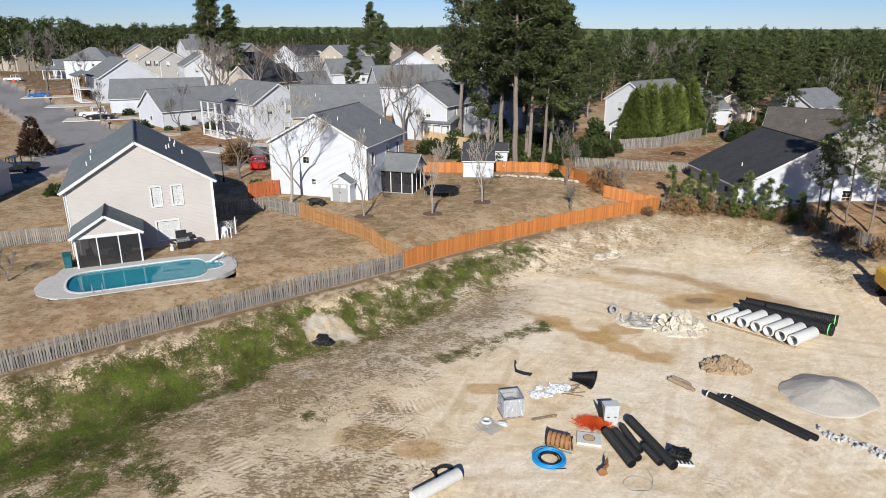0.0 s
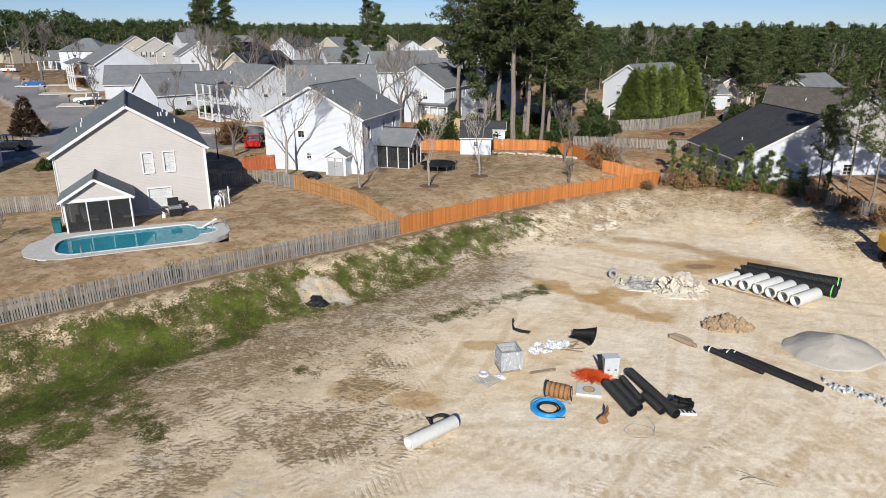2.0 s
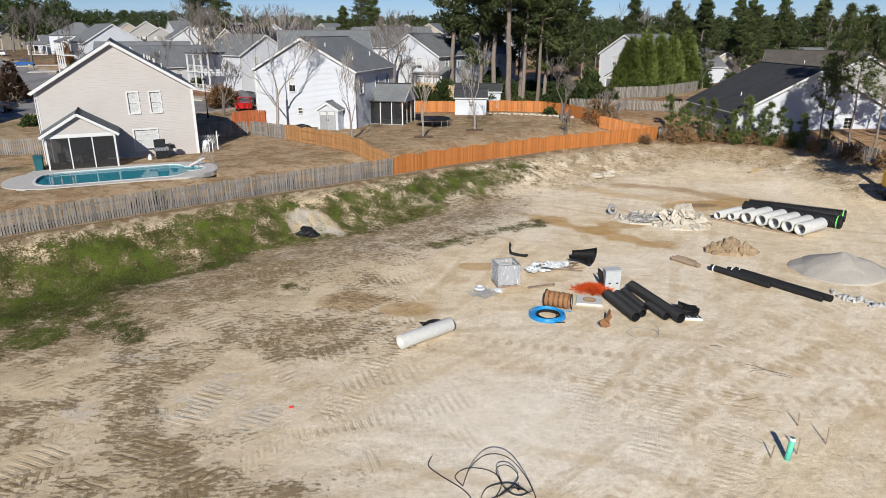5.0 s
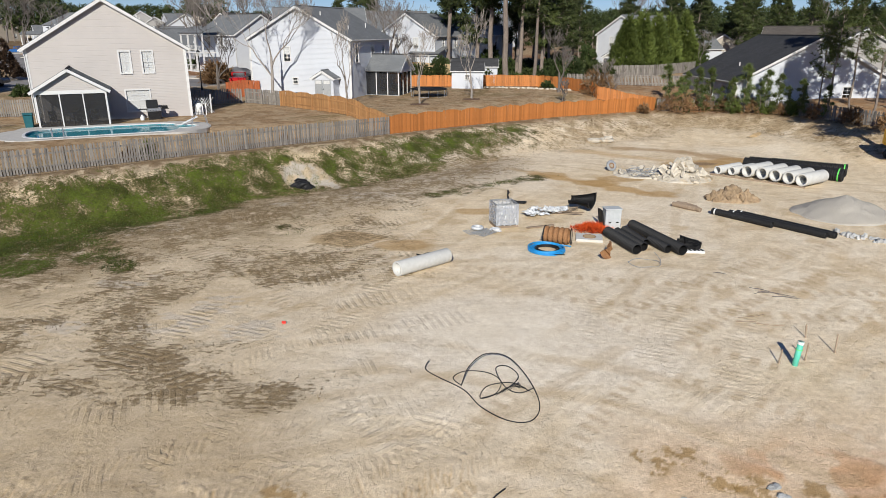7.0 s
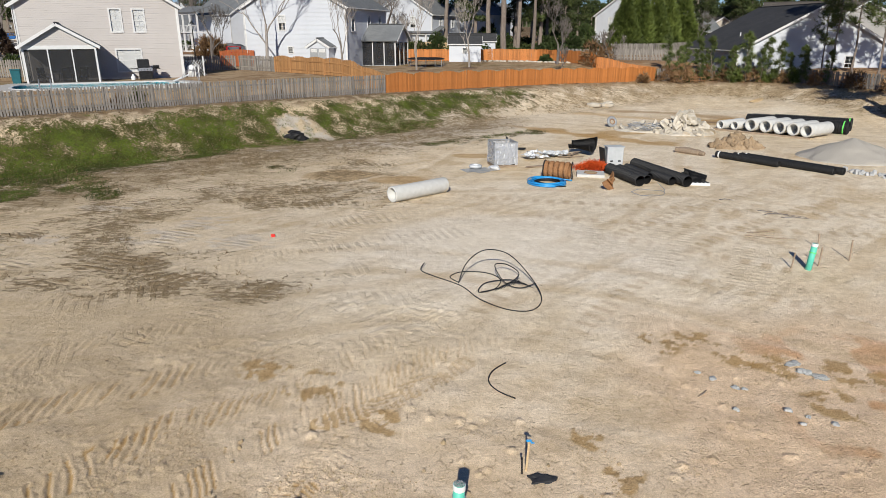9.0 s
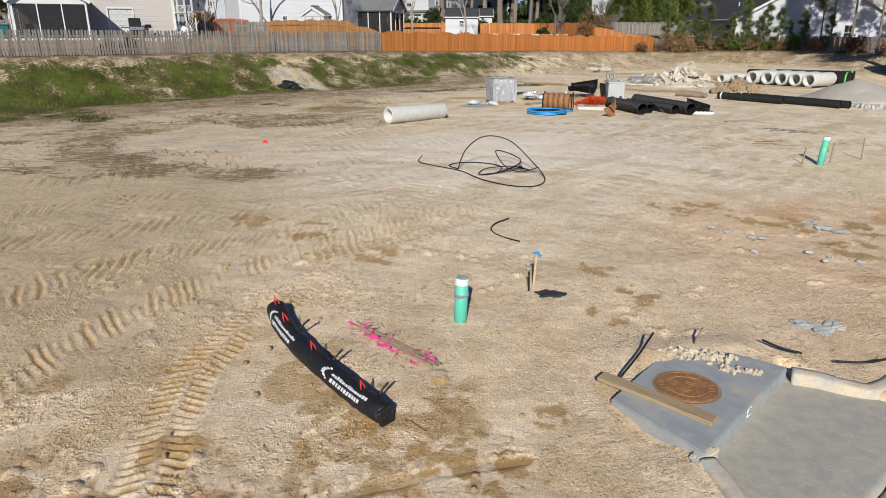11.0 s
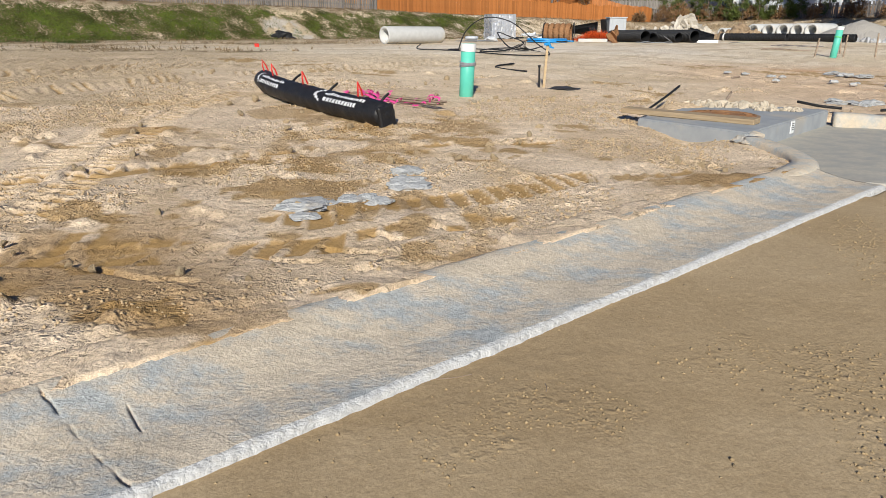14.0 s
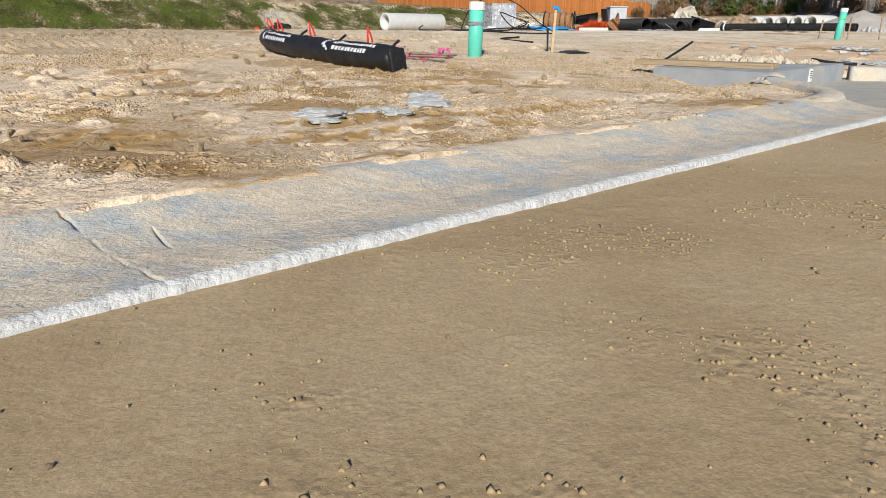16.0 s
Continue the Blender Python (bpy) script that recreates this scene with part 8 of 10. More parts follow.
for k in range(6):
    part("cleat", new_box((mc.x - 0.1 + 0.04 * k, mc.y + 0.02 * (k % 2), 0.171), (0.02, 0.12, 0.007), 10), M["rust"], cov)
tag = part("tag", new_box((1.02, -0.003, 0.098), (0.085, 0.006, 0.105)), M["white_pvc"], inlet, "small white printed tag")
for k in range(4):
    part("mark", new_box((1.02, -0.0075, 0.13 - 0.017 * k), (0.06 - 0.01 * (k % 2), 0.002, 0.006)), M["black_metal"], tag)
part("mortar", lump(77, (0.16, 0.09, 0.05), 0.3, 3, 0.2), M["curb"], inlet, "smear of pale mortar").matrix_basis = Matrix.Translation((0.06, 0.0, 0.10))
M["old_plank"] = surface("old_plank", (0.30, 0.22, 0.13), (0.44, 0.335, 0.21), 7, 0.85, relief=0.5, stretch=(0.4, 7, 7), stain=(0.24, 0.17, 0.10), vary=0)
solid("plank", new_box((0, 0, 0), (1.18, 0.15, 0.045), bevel=0.005), M["old_plank"], "weathered two-by-six plank across the inlet slab", "plank", Matrix.Translation((2.29, 4.78, 0.186)) @ Euler((radians(1.5), radians(0.3), radians(-45))).to_matrix().to_4x4())
rr = random.Random(31)
BITS = [mesh_of("clod", lump(80 + k, (1, 0.85, 0.7), 0.4, 1), M["turf_dirt"]) for k in range(5)]
GBITS = [mesh_of("clod", lump(90 + k, (1, 0.85, 0.7), 0.4, 1), M["damp_gray"]) for k in range(4)]


def clod(me, x, y, s, z=None, label="small dry clod of sandy soil", group="loose clods"):
    ob = new("clod", me)
    zz = (ground_z(x, y) if z is None else z) + 0.25 * s
    ob.matrix_basis = Matrix.Translation((x, y, zz)) @ Euler((rr.random() * 6, rr.random() * 6, rr.random() * 6)).to_matrix().to_4x4() @ Matrix.Scale(s, 4)
    return tagged(ob, label, "clod", group)


M["mortar_crumb"] = surface("mortar_crumb", (0.52, 0.44, 0.325), (0.64, 0.56, 0.44), 12, 0.95, relief=0.6, vary=0.12)
MBITS = [mesh_of("clod", lump(95 + k, (1, 0.85, 0.7), 0.5, 1), M["mortar_crumb"]) for k in range(5)]
for k in range(210):      # crumbs along the slab's rear and on its top
    f = rr.random()
    if k < 140:
        clod(MBITS[k % 5], 2.74 + 0.62 * f + rr.gauss(0, 0.05), 5.74 - 0.16 * f + rr.gauss(0, 0.06), rr.uniform(0.015, 0.05), 0.163, "crumb of mortar on the inlet slab", "crumbs on the slab")
    else:
        clod(MBITS[k % 5], 3.18 + 0.40 * f + rr.gauss(0, 0.025), 5.36 - 0.12 * f + rr.gauss(0, 0.03), rr.uniform(0.012, 0.035), 0.163, "crumb of mortar on the inlet slab", "crumbs on the slab")
for k in range(170):
    a = rr.random()
    x, y = rr.uniform(-3.2, 3.2), 1.2 + 7 * rr.random() ** 1.6
    cx = curb_axes(np.array([x]), np.array([y]))[1][0]
    if cx < 0.65 or (1.6 < x < 4.2 and 3.5 < y < 6.2):
        continue
    clod(BITS[k % 5], x, y, rr.uniform(0.008, 0.026) * (1 + 0.12 * y))
for k in range(26):
    x = rr.uniform(-1.6, 1.6)
    y = 0.6 + 0.79 * x - rr.uniform(0.05, 0.9)
    clod(BITS[k % 5], x, y, rr.uniform(0.003, 0.007), None, "tiny clod on the sandy roadbed", "crumbs on the roadbed")
# gray concrete spill
for k, (x, y, r_) in enumerate([(5.2, 10.4, 0.10), (5.4, 10.2, 0.12), (5.7, 9.9, 0.11), (5.85, 9.85, 0.08), (6.3, 9.2, 0.12), (6.9, 8.8, 0.12), (5.4, 9.2, 0.09), (6.35, 8.8, 0.09), (6.55, 9.0, 0.07)]):
    solid("concrete_spill", lump(220 + k, (r_ * 0.65, r_ * 0.5, 0.03), 0.5, 2, 0.2), M["damp_gray"], "gray concrete chip lying on the sand", "concrete lump", on_ground(x, y, 0.02, 50 * k), group="chips beyond the inlet")
for k, (x, y, sx, sy, sz) in enumerate([(-0.56, 2.18, 0.15, 0.12, 0.03), (-0.36, 2.28, 0.07, 0.07, 0.022), (-0.22, 2.26, 0.08, 0.06, 0.02), (-0.28, 2.33, 0.06, 0.05, 0.02), (-0.08, 2.62, 0.12, 0.13, 0.036), (-0.10, 2.92, 0.11, 0.09, 0.03), (-0.55, 1.98, 0.07, 0.05, 0.018)]):
    solid("concrete_spill", lump(120 + k, (sx, sy, sz), 0.32, 4, 0.2), M["damp_gray"], "lump of spilled gray concrete in the sand", "concrete lump", on_ground(x, y, -0.002, 30 * k), group="spilled concrete")
for k, (x, y) in enumerate([(4.75, 6.55), (5.1, 6.5), (4.9, 6.4), (7.3, 10.5), (7.5, 10.3), (7.25, 10.8)]):
    solid("concrete_spill", lump(140 + k, (0.13, 0.1, 0.035), 0.5, 4, 0.3), M["damp_gray"], "broken pale lump on the sand", "lump", on_ground(x, y, 0.02, 40 * k), group="pale lumps")

# ---------------------------------------------------------------- the erosion sock
EEL = [(-1.74, 6.66), (-1.58, 6.22), (-1.28, 5.70), (-0.90, 5.18), (-0.55, 4.74), (-0.30, 4.47)]


def along(f):
    """Plan point and heading on the sock's axis."""
    q = f * (len(EEL) - 1)
    i = min(int(q), len(EEL) - 2)
    u = q - i
    p = [Vector(EEL[max(0, min(len(EEL) - 1, k))]) for k in (i - 1, i, i + 1, i + 2)]
    def cr(u):
        return 0.5 * ((2 * p[1]) + (p[2] - p[0]) * u + (2 * p[0] - 5 * p[1] + 4 * p[2] - p[3]) * u * u + (3 * p[1] - p[0] - 3 * p[2] + p[3]) * u ** 3)
    a, b = cr(max(0, u - 0.02)), cr(u + 0.02)
    return cr(u), (b - a).normalized()


R_EEL = 0.118


def eel_skin(f, ang, lift=0.0):
    c, d = along(f)
    side = Vector((d.y, -d.x))
    side = -side if side.y > 0 else side
    squash = 1 - 0.12 * abs(math.sin(ang)) - 0.10 * max(0.0, (f - 0.93) / 0.07) - 0.25 * max(0.0, (0.04 - f) / 0.04)
    wr = 0.010 * noise.noise(Vector((f * 22, ang * 2.0, 4.0))) + 0.006 * noise.noise(Vector((f * 60, ang * 4.0, 8.0)))
    rad = R_EEL * squash + wr + lift
    hz_ = ground_z(c.x, c.y) + R_EEL * 0.88
    return Vector((c.x + side.x * rad * math.cos(ang), c.y + side.y * rad * math.cos(ang), hz_ + rad * math.sin(ang)))


eel = thing("erosion_sock", "black fabric erosion control sock with white print and red straps", "erosion sock")
bm = bmesh.new()
rings = []
for i in range(91):
    f = i / 90
    rings.append([bm.verts.new(eel_skin(f, 6.2832 * k / 22)) for k in range(22)])
for q, w in zip(rings, rings[1:]):
    for k in range(22):
        bm.faces.new((q[k], q[(k + 1) % 22], w[(k + 1) % 22], w[k]))
for ring, sgn in ((rings[0], -1), (rings[-1], 1)):
    c = sum((v.co for v in ring), Vector()) / 22
    d = along(0.0 if sgn < 0 else 1.0)[1] * sgn * 0.06
    tip = bm.verts.new(c + Vector((d.x, d.y, 0.0)))
    for k in range(22):
        bm.faces.new((ring[k], ring[(k + 1) % 22], tip))
bmesh.ops.recalc_face_normals(bm, faces=bm.faces)
part("sock", bm, M["eel_fabric"], eel, smooth=True)
bm = bmesh.new()
box(bm, (0, 0, 0), (0.05, 0.16, 0.2), 0, 12, 0, 0.012)
part("gathered_end", bm, M["eel_fabric"], eel).matrix_basis = Matrix.Translation((-0.29, 4.46, ground_z(-0.2, 4.36) + 0.085)) @ Matrix.Rotation(radians(-47), 4, "Z")


def eel_patch(name, f0, f1, a0, a1):
    n, m = max(2, int((f1 - f0) * 160)), 3
    bm = bmesh.new()
    g = [[bm.verts.new(eel_skin(f0 + (f1 - f0) * i / n, a0 + (a1 - a0) * j / m, 0.0035)) for j in range(m + 1)] for i in range(n + 1)]
    for i in range(n):
        for j in range(m):
            bm.faces.new((g[i][j], g[i + 1][j], g[i + 1][j + 1], g[i][j + 1]))
    return part(name, bm, M["white_ink"], eel)


rr = random.Random(8)
for base in (0.13, 0.60):
    # a crescent and two rows of bars in place of the print
    for k in range(7):
        a = k / 6
        eel_patch("emblem", base + 0.03 - 0.028 * math.sin(math.pi * a), base + 0.042 - 0.018 * math.sin(math.pi * a), radians(10 + 60 * a), radians(10 + 60 * (a + 0.17)))
    x = base + 0.060
    while x < base + 0.275:
        wdt = rr.uniform(0.010, 0.016)
        eel_patch("print_bar", x, x + wdt, radians(47), radians(47 + rr.choice((12, 12, 17))))
        x += wdt + 0.0035
    x = base + 0.065
    while x < base + 0.25:
        wdt = rr.uniform(0.011, 0.014)
        eel_patch("print_bar", x, x + wdt, radians(16), radians(34))
        x += wdt + 0.005
for f in (0.09, 0.26, 0.50, 0.82):
    c, d = along(f)
    z = ground_z(c.x, c.y) + 2 * R_EEL * 0.9
    side = Vector((d.y, -d.x))
    p = Vector((c.x, c.y, z))
    s3, d3 = Vector((side.x, side.y, 0)), Vector((d.x, d.y, 0))
    part("strap", new_tube([p - s3 * 0.03, p + Vector((0, 0, 0.06)) - s3 * 0.005 + d3 * 0.01, p + Vector((0, 0, 0.115)) + s3 * 0.03 + d3 * 0.02, p + Vector((0, 0, 0.05)) + s3 * 0.03 + d3 * 0.02, p + s3 * 0.015], 0.008, 5), M["red_strap"], eel, "red webbing loop")
for f in (0.3, 0.56, 0.86):
    c, d = along(f)
    p = Vector((c.x, c.y, ground_z(c.x, c.y)))
    side = Vector((-d.y, d.x, 0))
    side = side if side.y > 0 else -side
    solid("strap_end", new_tube([p + side * 0.10 + Vector((0, 0, 0.12)), p + side * 0.19 + Vector((0, 0, 0.20)), p + side * 0.24 + Vector((0, 0, 0.23))], 0.012, 5), M["black_plastic"], "loose black strap end behind the sock", "strap")

# survey marks
for name, label, x, y, h, lean in [("vent_pipe", "upright green plastic sewer pipe with a white cap", 0.50, 6.60, 0.56, 2), ("vent_pipe", "upright green plastic sewer pipe with a white cap further off", 10.32, 15.85, 0.74, 5)]:
    th = thing(name, label, "pipe", on_ground(x, y, 0.0) @ Euler((0, radians(lean), 0)).to_matrix().to_4x4())
    part("pipe", new_tube([(0, 0, -0.15), (0, 0, h)], 0.079, 22), M["green_pvc"], th, smooth=True)
    part("cap", new_tube([(0, 0, h - 0.085), (0, 0, h - 0.005), (0, 0, h)], [0.085, 0.085, 0.075], 22), M["white_pvc"], th, "white plastic cap")
    if y < 10:
        for k in range(3):
            part("tie", new_tube([(0.083 * math.cos(a * 0.5236), 0.083 * math.sin(a * 0.5236), h - 0.20 - 0.018 * k + 0.012 * math.sin(a * 0.5236 + k)) for a in range(12)], 0.010, 5, closed=True), M["cage_gray"], th, "gray tape")
    else:
        part("tie", new_tube([(0.083 * math.cos(a * 0.5236), 0.083 * math.sin(a * 0.5236), h - 0.25) for a in range(12)], 0.012, 5, closed=True), M["green_stripe"], th)
th = thing("survey_stake", "slim wooden survey stake tied with a blue strip", "stake", on_ground(1.55, 7.58))
part("stake", new_box((0.01, 0, 0.25), (0.03, 0.018, 0.58), 0, 0, 3), M["timber"], th)
part("ribbon", new_tube([(-0.02, -0.015, 0.525), (0.04, -0.02, 0.53), (0.06, -0.015, 0.49), (0.10, -0.01, 0.48)], [0.018, 0.022, 0.016, 0.008], 5), M["blue_hose"], th)
solid("dark_peg", new_tube([(0, 0, -0.05), (-0.01, 0, 0.24), (-0.012, 0, 0.28)], [0.012, 0.012, 0.02], 6), M["black_metal"], "thin black peg beside the survey stake", "peg", on_ground(1.48, 7.50))
solid("rag", lump(161, (0.21, 0.12, 0.03), 0.5, 3, 0.5), M["shutter"], "scrap of dark crumpled fabric on the sand", "rag", on_ground(1.74, 7.40, 0.01, 10))
for k, (x, y, h) in enumerate([(9.9, 15.9, 0.5), (10.75, 16.1, 0.6), (11.9, 16.6, 0.65), (11.5, 17.5, 0.5)]):
    solid("stake", new_box((0, 0, h / 2 - 0.05), (0.035, 0.02, h), 0, 0, 6 - 4 * k), M["weathered_log"], "thin weathered stake standing in the sand", "stake", on_ground(x, y), group="stakes by the far pipe")
# pink flagging on a bundle of laths
th = thing("flagged_laths", "bundle of laths tied with bright pink flagging tape", "stakes", Matrix.Translation((-0.32, 5.93, ground_z(-0.32, 5.93))))
for k in range(4):
    o = Vector((0.03 * k, 0.02 * k, 0.02 + 0.018 * (k % 2)))
    part("lath", new_tube([Vector((-0.52, 0.50, 0.01)) + o, Vector((0.46, -0.52 - 0.02 * k, 0.012)) + o], 0.012, 4), M["weathered_log"], th)
rr = random.Random(18)
for k in range(34):
    f = rr.random()
    a = Vector((-0.5 + 0.95 * f, 0.48 - 0.98 * f, 0.03))
    pts = [a]
    d = Vector((rr.gauss(0, 1), rr.gauss(0, 1), 0.3)).normalized()
    for j in range(4):
        d = (d + Vector((rr.gauss(0, 0.8), rr.gauss(0, 0.8), rr.gauss(-0.15, 0.5)))).normalized()
        q = pts[-1] + d * 0.055
        q.z = max(0.012, min(0.10, q.z))
        pts.append(q)
    bm = bmesh.new()
    prev = None
    for j, q in enumerate(pts):
        s_ = Vector((0.010, 0.008, 0.006))
        pair = (bm.verts.new(q - s_), bm.verts.new(q + s_))
        if prev:
            bm.faces.new((prev[0], prev[1], pair[1], pair[0]))
        prev = pair
    bmesh.ops.solidify(bm, geom=list(bm.faces), thickness=0.002)
    part("tape", bm, M["pink_tape"], th, "pink flagging tape")

# cables
def cable(label, pts, rad=0.013, name="cable", material="black_plastic", smooth_n=6):
    """A cable through points (x, y, height over the ground), rounded off between them."""
    p = [Vector((x, y, ground_z(x, y) + z)) for x, y, z in pts]
    out = []
    for i in range(len(p) - 1):
        a, b, c, d = p[max(0, i - 1)], p[i], p[i + 1], p[min(len(p) - 1, i + 2)]
        for k in range(smooth_n):
            u = k / smooth_n
            out.append(0.5 * (2 * b + (c - a) * u + (2 * a - 5 * b + 4 * c - d) * u * u + (3 * b - a - 3 * c + d) * u ** 3))
    out.append(p[-1])
    return solid(name, new_tube(out, rad, 6), M[material], label, "cable", smooth=True)


cable("thick black cable trailing over the sand", [(0.0, 15.65, 0.12), (-0.08, 15.35, 0.03), (0.25, 14.95, 0.015), (0.9, 14.3, 0.015), (1.3, 13.5, 0.015), (1.9, 12.95, 0.015), (2.45, 12.95, 0.02), (2.75, 13.6, 0.03), (2.6, 14.5, 0.2), (2.1, 14.9, 0.62), (1.5, 14.9, 0.72), (1.05, 14.7, 0.45), (0.85, 14.5, 0.02)])
cable("loop of black cable on the sand", [(0.85, 14.5, 0.02), (0.65, 14.9, 0.02), (1.0, 15.25, 0.02), (1.6, 15.15, 0.02), (1.9, 14.7, 0.02), (1.7, 14.1, 0.02), (1.3, 13.9, 0.02), (1.5, 14.4, 0.05), (2.1, 14.55, 0.08), (2.5, 14.3, 0.06)])
cable("loop of black cable on the sand", [(1.35, 13.9, 0.02), (1.9, 14.2, 0.04), (2.35, 14.65, 0.18), (2.1, 15.0, 0.30), (1.75, 14.7, 0.4), (1.95, 14.3, 0.12), (2.3, 14.1, 0.05), (2.7, 14.2, 0.14)])
for k in range(7):
    cable("thin stripped wire in the cable tangle", [(1.7 + 0.08 * k, 14.0 + 0.06 * k, 0.02), (1.95 + 0.06 * k, 14.3, 0.05 + 0.03 * k), (2.3, 14.4 - 0.05 * k, 0.06 + 0.02 * k), (2.65 - 0.05 * k, 14.15 + 0.08 * k, 0.03)], 0.006)
cable("short curved piece of black hose", [(1.58, 10.6, 0.03), (1.30, 10.3, 0.02), (1.20, 9.95, 0.02), (1.33, 9.65, 0.02), (1.62, 9.42, 0.02)], 0.014)
cable("thin black strip by the inlet", [(2.05, 5.16, 0.07), (2.35, 5.5, 0.12), (2.62, 5.86, 0.15)], 0.012)
cable("thin black strip by the inlet", [(3.95, 6.0, 0.06), (4.1, 5.85, 0.05), (4.28, 5.75, 0.05)], 0.014)
cable("thin black strip by the kerb", [(4.55, 5.55, 0.06), (4.85, 5.5, 0.07), (5.1, 5.55, 0.08)], 0.014)
cable("thin stick on the sand", [(3.15, 5.95, 0.02), (3.3, 6.15, 0.12)], 0.012, "stick", "weathered_log")
for k, (x, y, a, ll) in enumerate([(10.0, 18.8, 0.1, 1.0), (10.4, 18.4, -0.3, 0.9), (9.8, 18.5, -0.1, 0.7), (-0.06, 0.66, 0.35, 0.14), (0.02, 0.63, 0.1, 0.10), (0.30, 0.56, 1.3, 0.04), (4.9, 9.6, 0.6, 0.3), (-0.4, 6.9, 2.0, 0.2)]):
    rad = 0.012 if ll > 0.2 else 0.0016
    cable("dry twig lying on the sand", [(x, y, rad), (x + 0.5 * ll * math.cos(a), y + 0.5 * ll * math.sin(a), rad * 2), (x + ll * math.cos(a + 0.15), y + ll * math.sin(a + 0.15), rad)], rad, "twig", "weathered_log")
solid("marker_flag", new_box((0, 0, 0.05), (0.12, 0.02, 0.09), 0, 15), M["red_strap"], "small orange marker flag on the sand", "flag", on_ground(-4.56, 18.4))

# ---------------------------------------------------------------- the pool garden
POOL = Matrix.Translation((-21.0, 42.7, 0)) @ Matrix.Rotation(radians(24.5), 4, "Z")
M["pool_deck"] = surface("pool_deck", (0.44, 0.425, 0.40), (0.52, 0.50, 0.47), 3, 0.9, relief=0.3, stain=(0.36, 0.34, 0.31), vary=0)
M["liner"] = surface("liner", (0.05, 0.42, 0.52), (0.09, 0.50, 0.58), 2.2, 0.6, relief=0.1, vary=0)
m_, t_, p_ = shader("water", 0.06, 0.0, 0.5)
tc_ = t_.nodes.new("ShaderNodeTexCoord")
t_.links.new(mix_rgb(t_, ramp(t_, noise_tex(t_, 0.6, 3.0, tc_.outputs["Object"]), 0.35, 0.7), (0.012, 0.17, 0.24), (0.03, 0.26, 0.32)), p_.inputs["Base Color"])
p_.inputs["Alpha"].default_value = 0.72
bump(t_, p_, noise_tex(t_, 5, 2.0, tc_.outputs["Object"]), 0.05, 0.02)
M["water"] = m_


def pool_outline(grow=0.0, n=14):
    """Round-cornered basin with a stair bay at one end."""
    a, b = 4.55 + grow, 2.12 + grow
    out = []
    for k in range(n + 1):      # far end, round
        t = math.pi / 2 + math.pi * k / n
        out.append((-a + 1.5 + 1.5 * math.cos(t) * 1.0 - 0.0, b * math.copysign(abs(math.sin(t)) ** 0.75, math.sin(t))))
    for t in (0, 0.3, 0.6, 0.9):
        out.append((3.4 + 0.9 * t, -b + 0.9 * t * t * 0.9))
    out += [(4.35, -0.85 - grow * 0.6), (5.0 + grow, -0.80 - grow * 0.6), (5.45 + grow, -0.45), (5.55 + grow, 0.0), (5.45 + grow, 0.45), (5.0 + grow, 0.80 + grow * 0.6), (4.35, 0.85 + grow * 0.6)]
    for t in (0.9, 0.6, 0.3, 0):
        out.append((3.4 + 0.9 * t, b - 0.9 * t * t * 0.9))
    return out


def strip_between(bm, inner, outer, z0, z1, top):
    n = len(inner)
    a = [bm.verts.new((x, y, top)) for x, y in inner]
    b = [bm.verts.new((x, y, top)) for x, y in outer]
    c = [bm.verts.new((x, y, z0)) for x, y in outer]
    d = [bm.verts.new((x, y, z1)) for x, y in inner]
    for i in range(n):
        j = (i + 1) % n
        bm.faces.new((a[i], b[i], b[j], a[j]))
        bm.faces.new((b[i], c[i], c[j], b[j]))
        bm.faces.new((d[i], a[i], a[j], d[j]))
    bmesh.ops.recalc_face_normals(bm, faces=bm.faces)


pool = thing("swimming_pool", "kidney-ended swimming pool of clear turquoise water", "pool", POOL)
bm = bmesh.new()
lo = [bm.verts.new((x, y, 1.75)) for x, y in pool_outline()]
hi = [bm.verts.new((x, y, 3.0)) for x, y in pool_outline()]
bm.faces.new(lo)
for i in range(len(lo)):
    j = (i + 1) % len(lo)
    bm.faces.new((lo[i], lo[j], hi[j], hi[i]))
part("basin", bm, M["liner"], pool)
bm = bmesh.new()
bm.faces.new([bm.verts.new((x, y, 2.93)) for x, y in pool_outline(-0.005)])
part("water", bm, M["water"], pool, "still turquoise water")
bm = bmesh.new()
strip_between(bm, pool_outline(), pool_outline(0.16), 2.9, 2.9, 3.065)
part("coping", bm, M["white_trim"], pool, "white coping")
for k in range(2):
    part("step", new_box((4.75 + 0.3 * k, 0, 2.45 + 0.22 * k), (1.2 - 0.5 * k, 1.5, 0.3 + 0.1 * k), bevel=0.03), M["white_plastic"], pool)
for sy in (-0.3, 0.3):
    part("ladder_rail", new_tube([(-2.6 + sy, -2.05, 2.4), (-2.6 + sy, -2.02, 3.3), (-2.6 + sy, -2.2, 3.6), (-2.6 + sy, -2.45, 3.5), (-2.6 + sy, -2.5, 3.02)], 0.022, 7), M["steel"], pool)
for sy in (-0.55, 0.4):
    part("handrail", new_tube([(5.2, sy, 2.7), (5.25, sy, 3.5), (5.6, sy, 3.85), (6.1, sy, 3.8), (6.25, sy, 3.02)], 0.022, 7), M["steel"], pool)
part("slide_board", new_box((5.2, 0.9, 3.3), (1.2, 0.25, 0.05), 25, 0, -18, 0.01), M["white_plastic"], pool)
deck_in = pool_outline(0.15)
n_ = len(deck_in)
outer = []
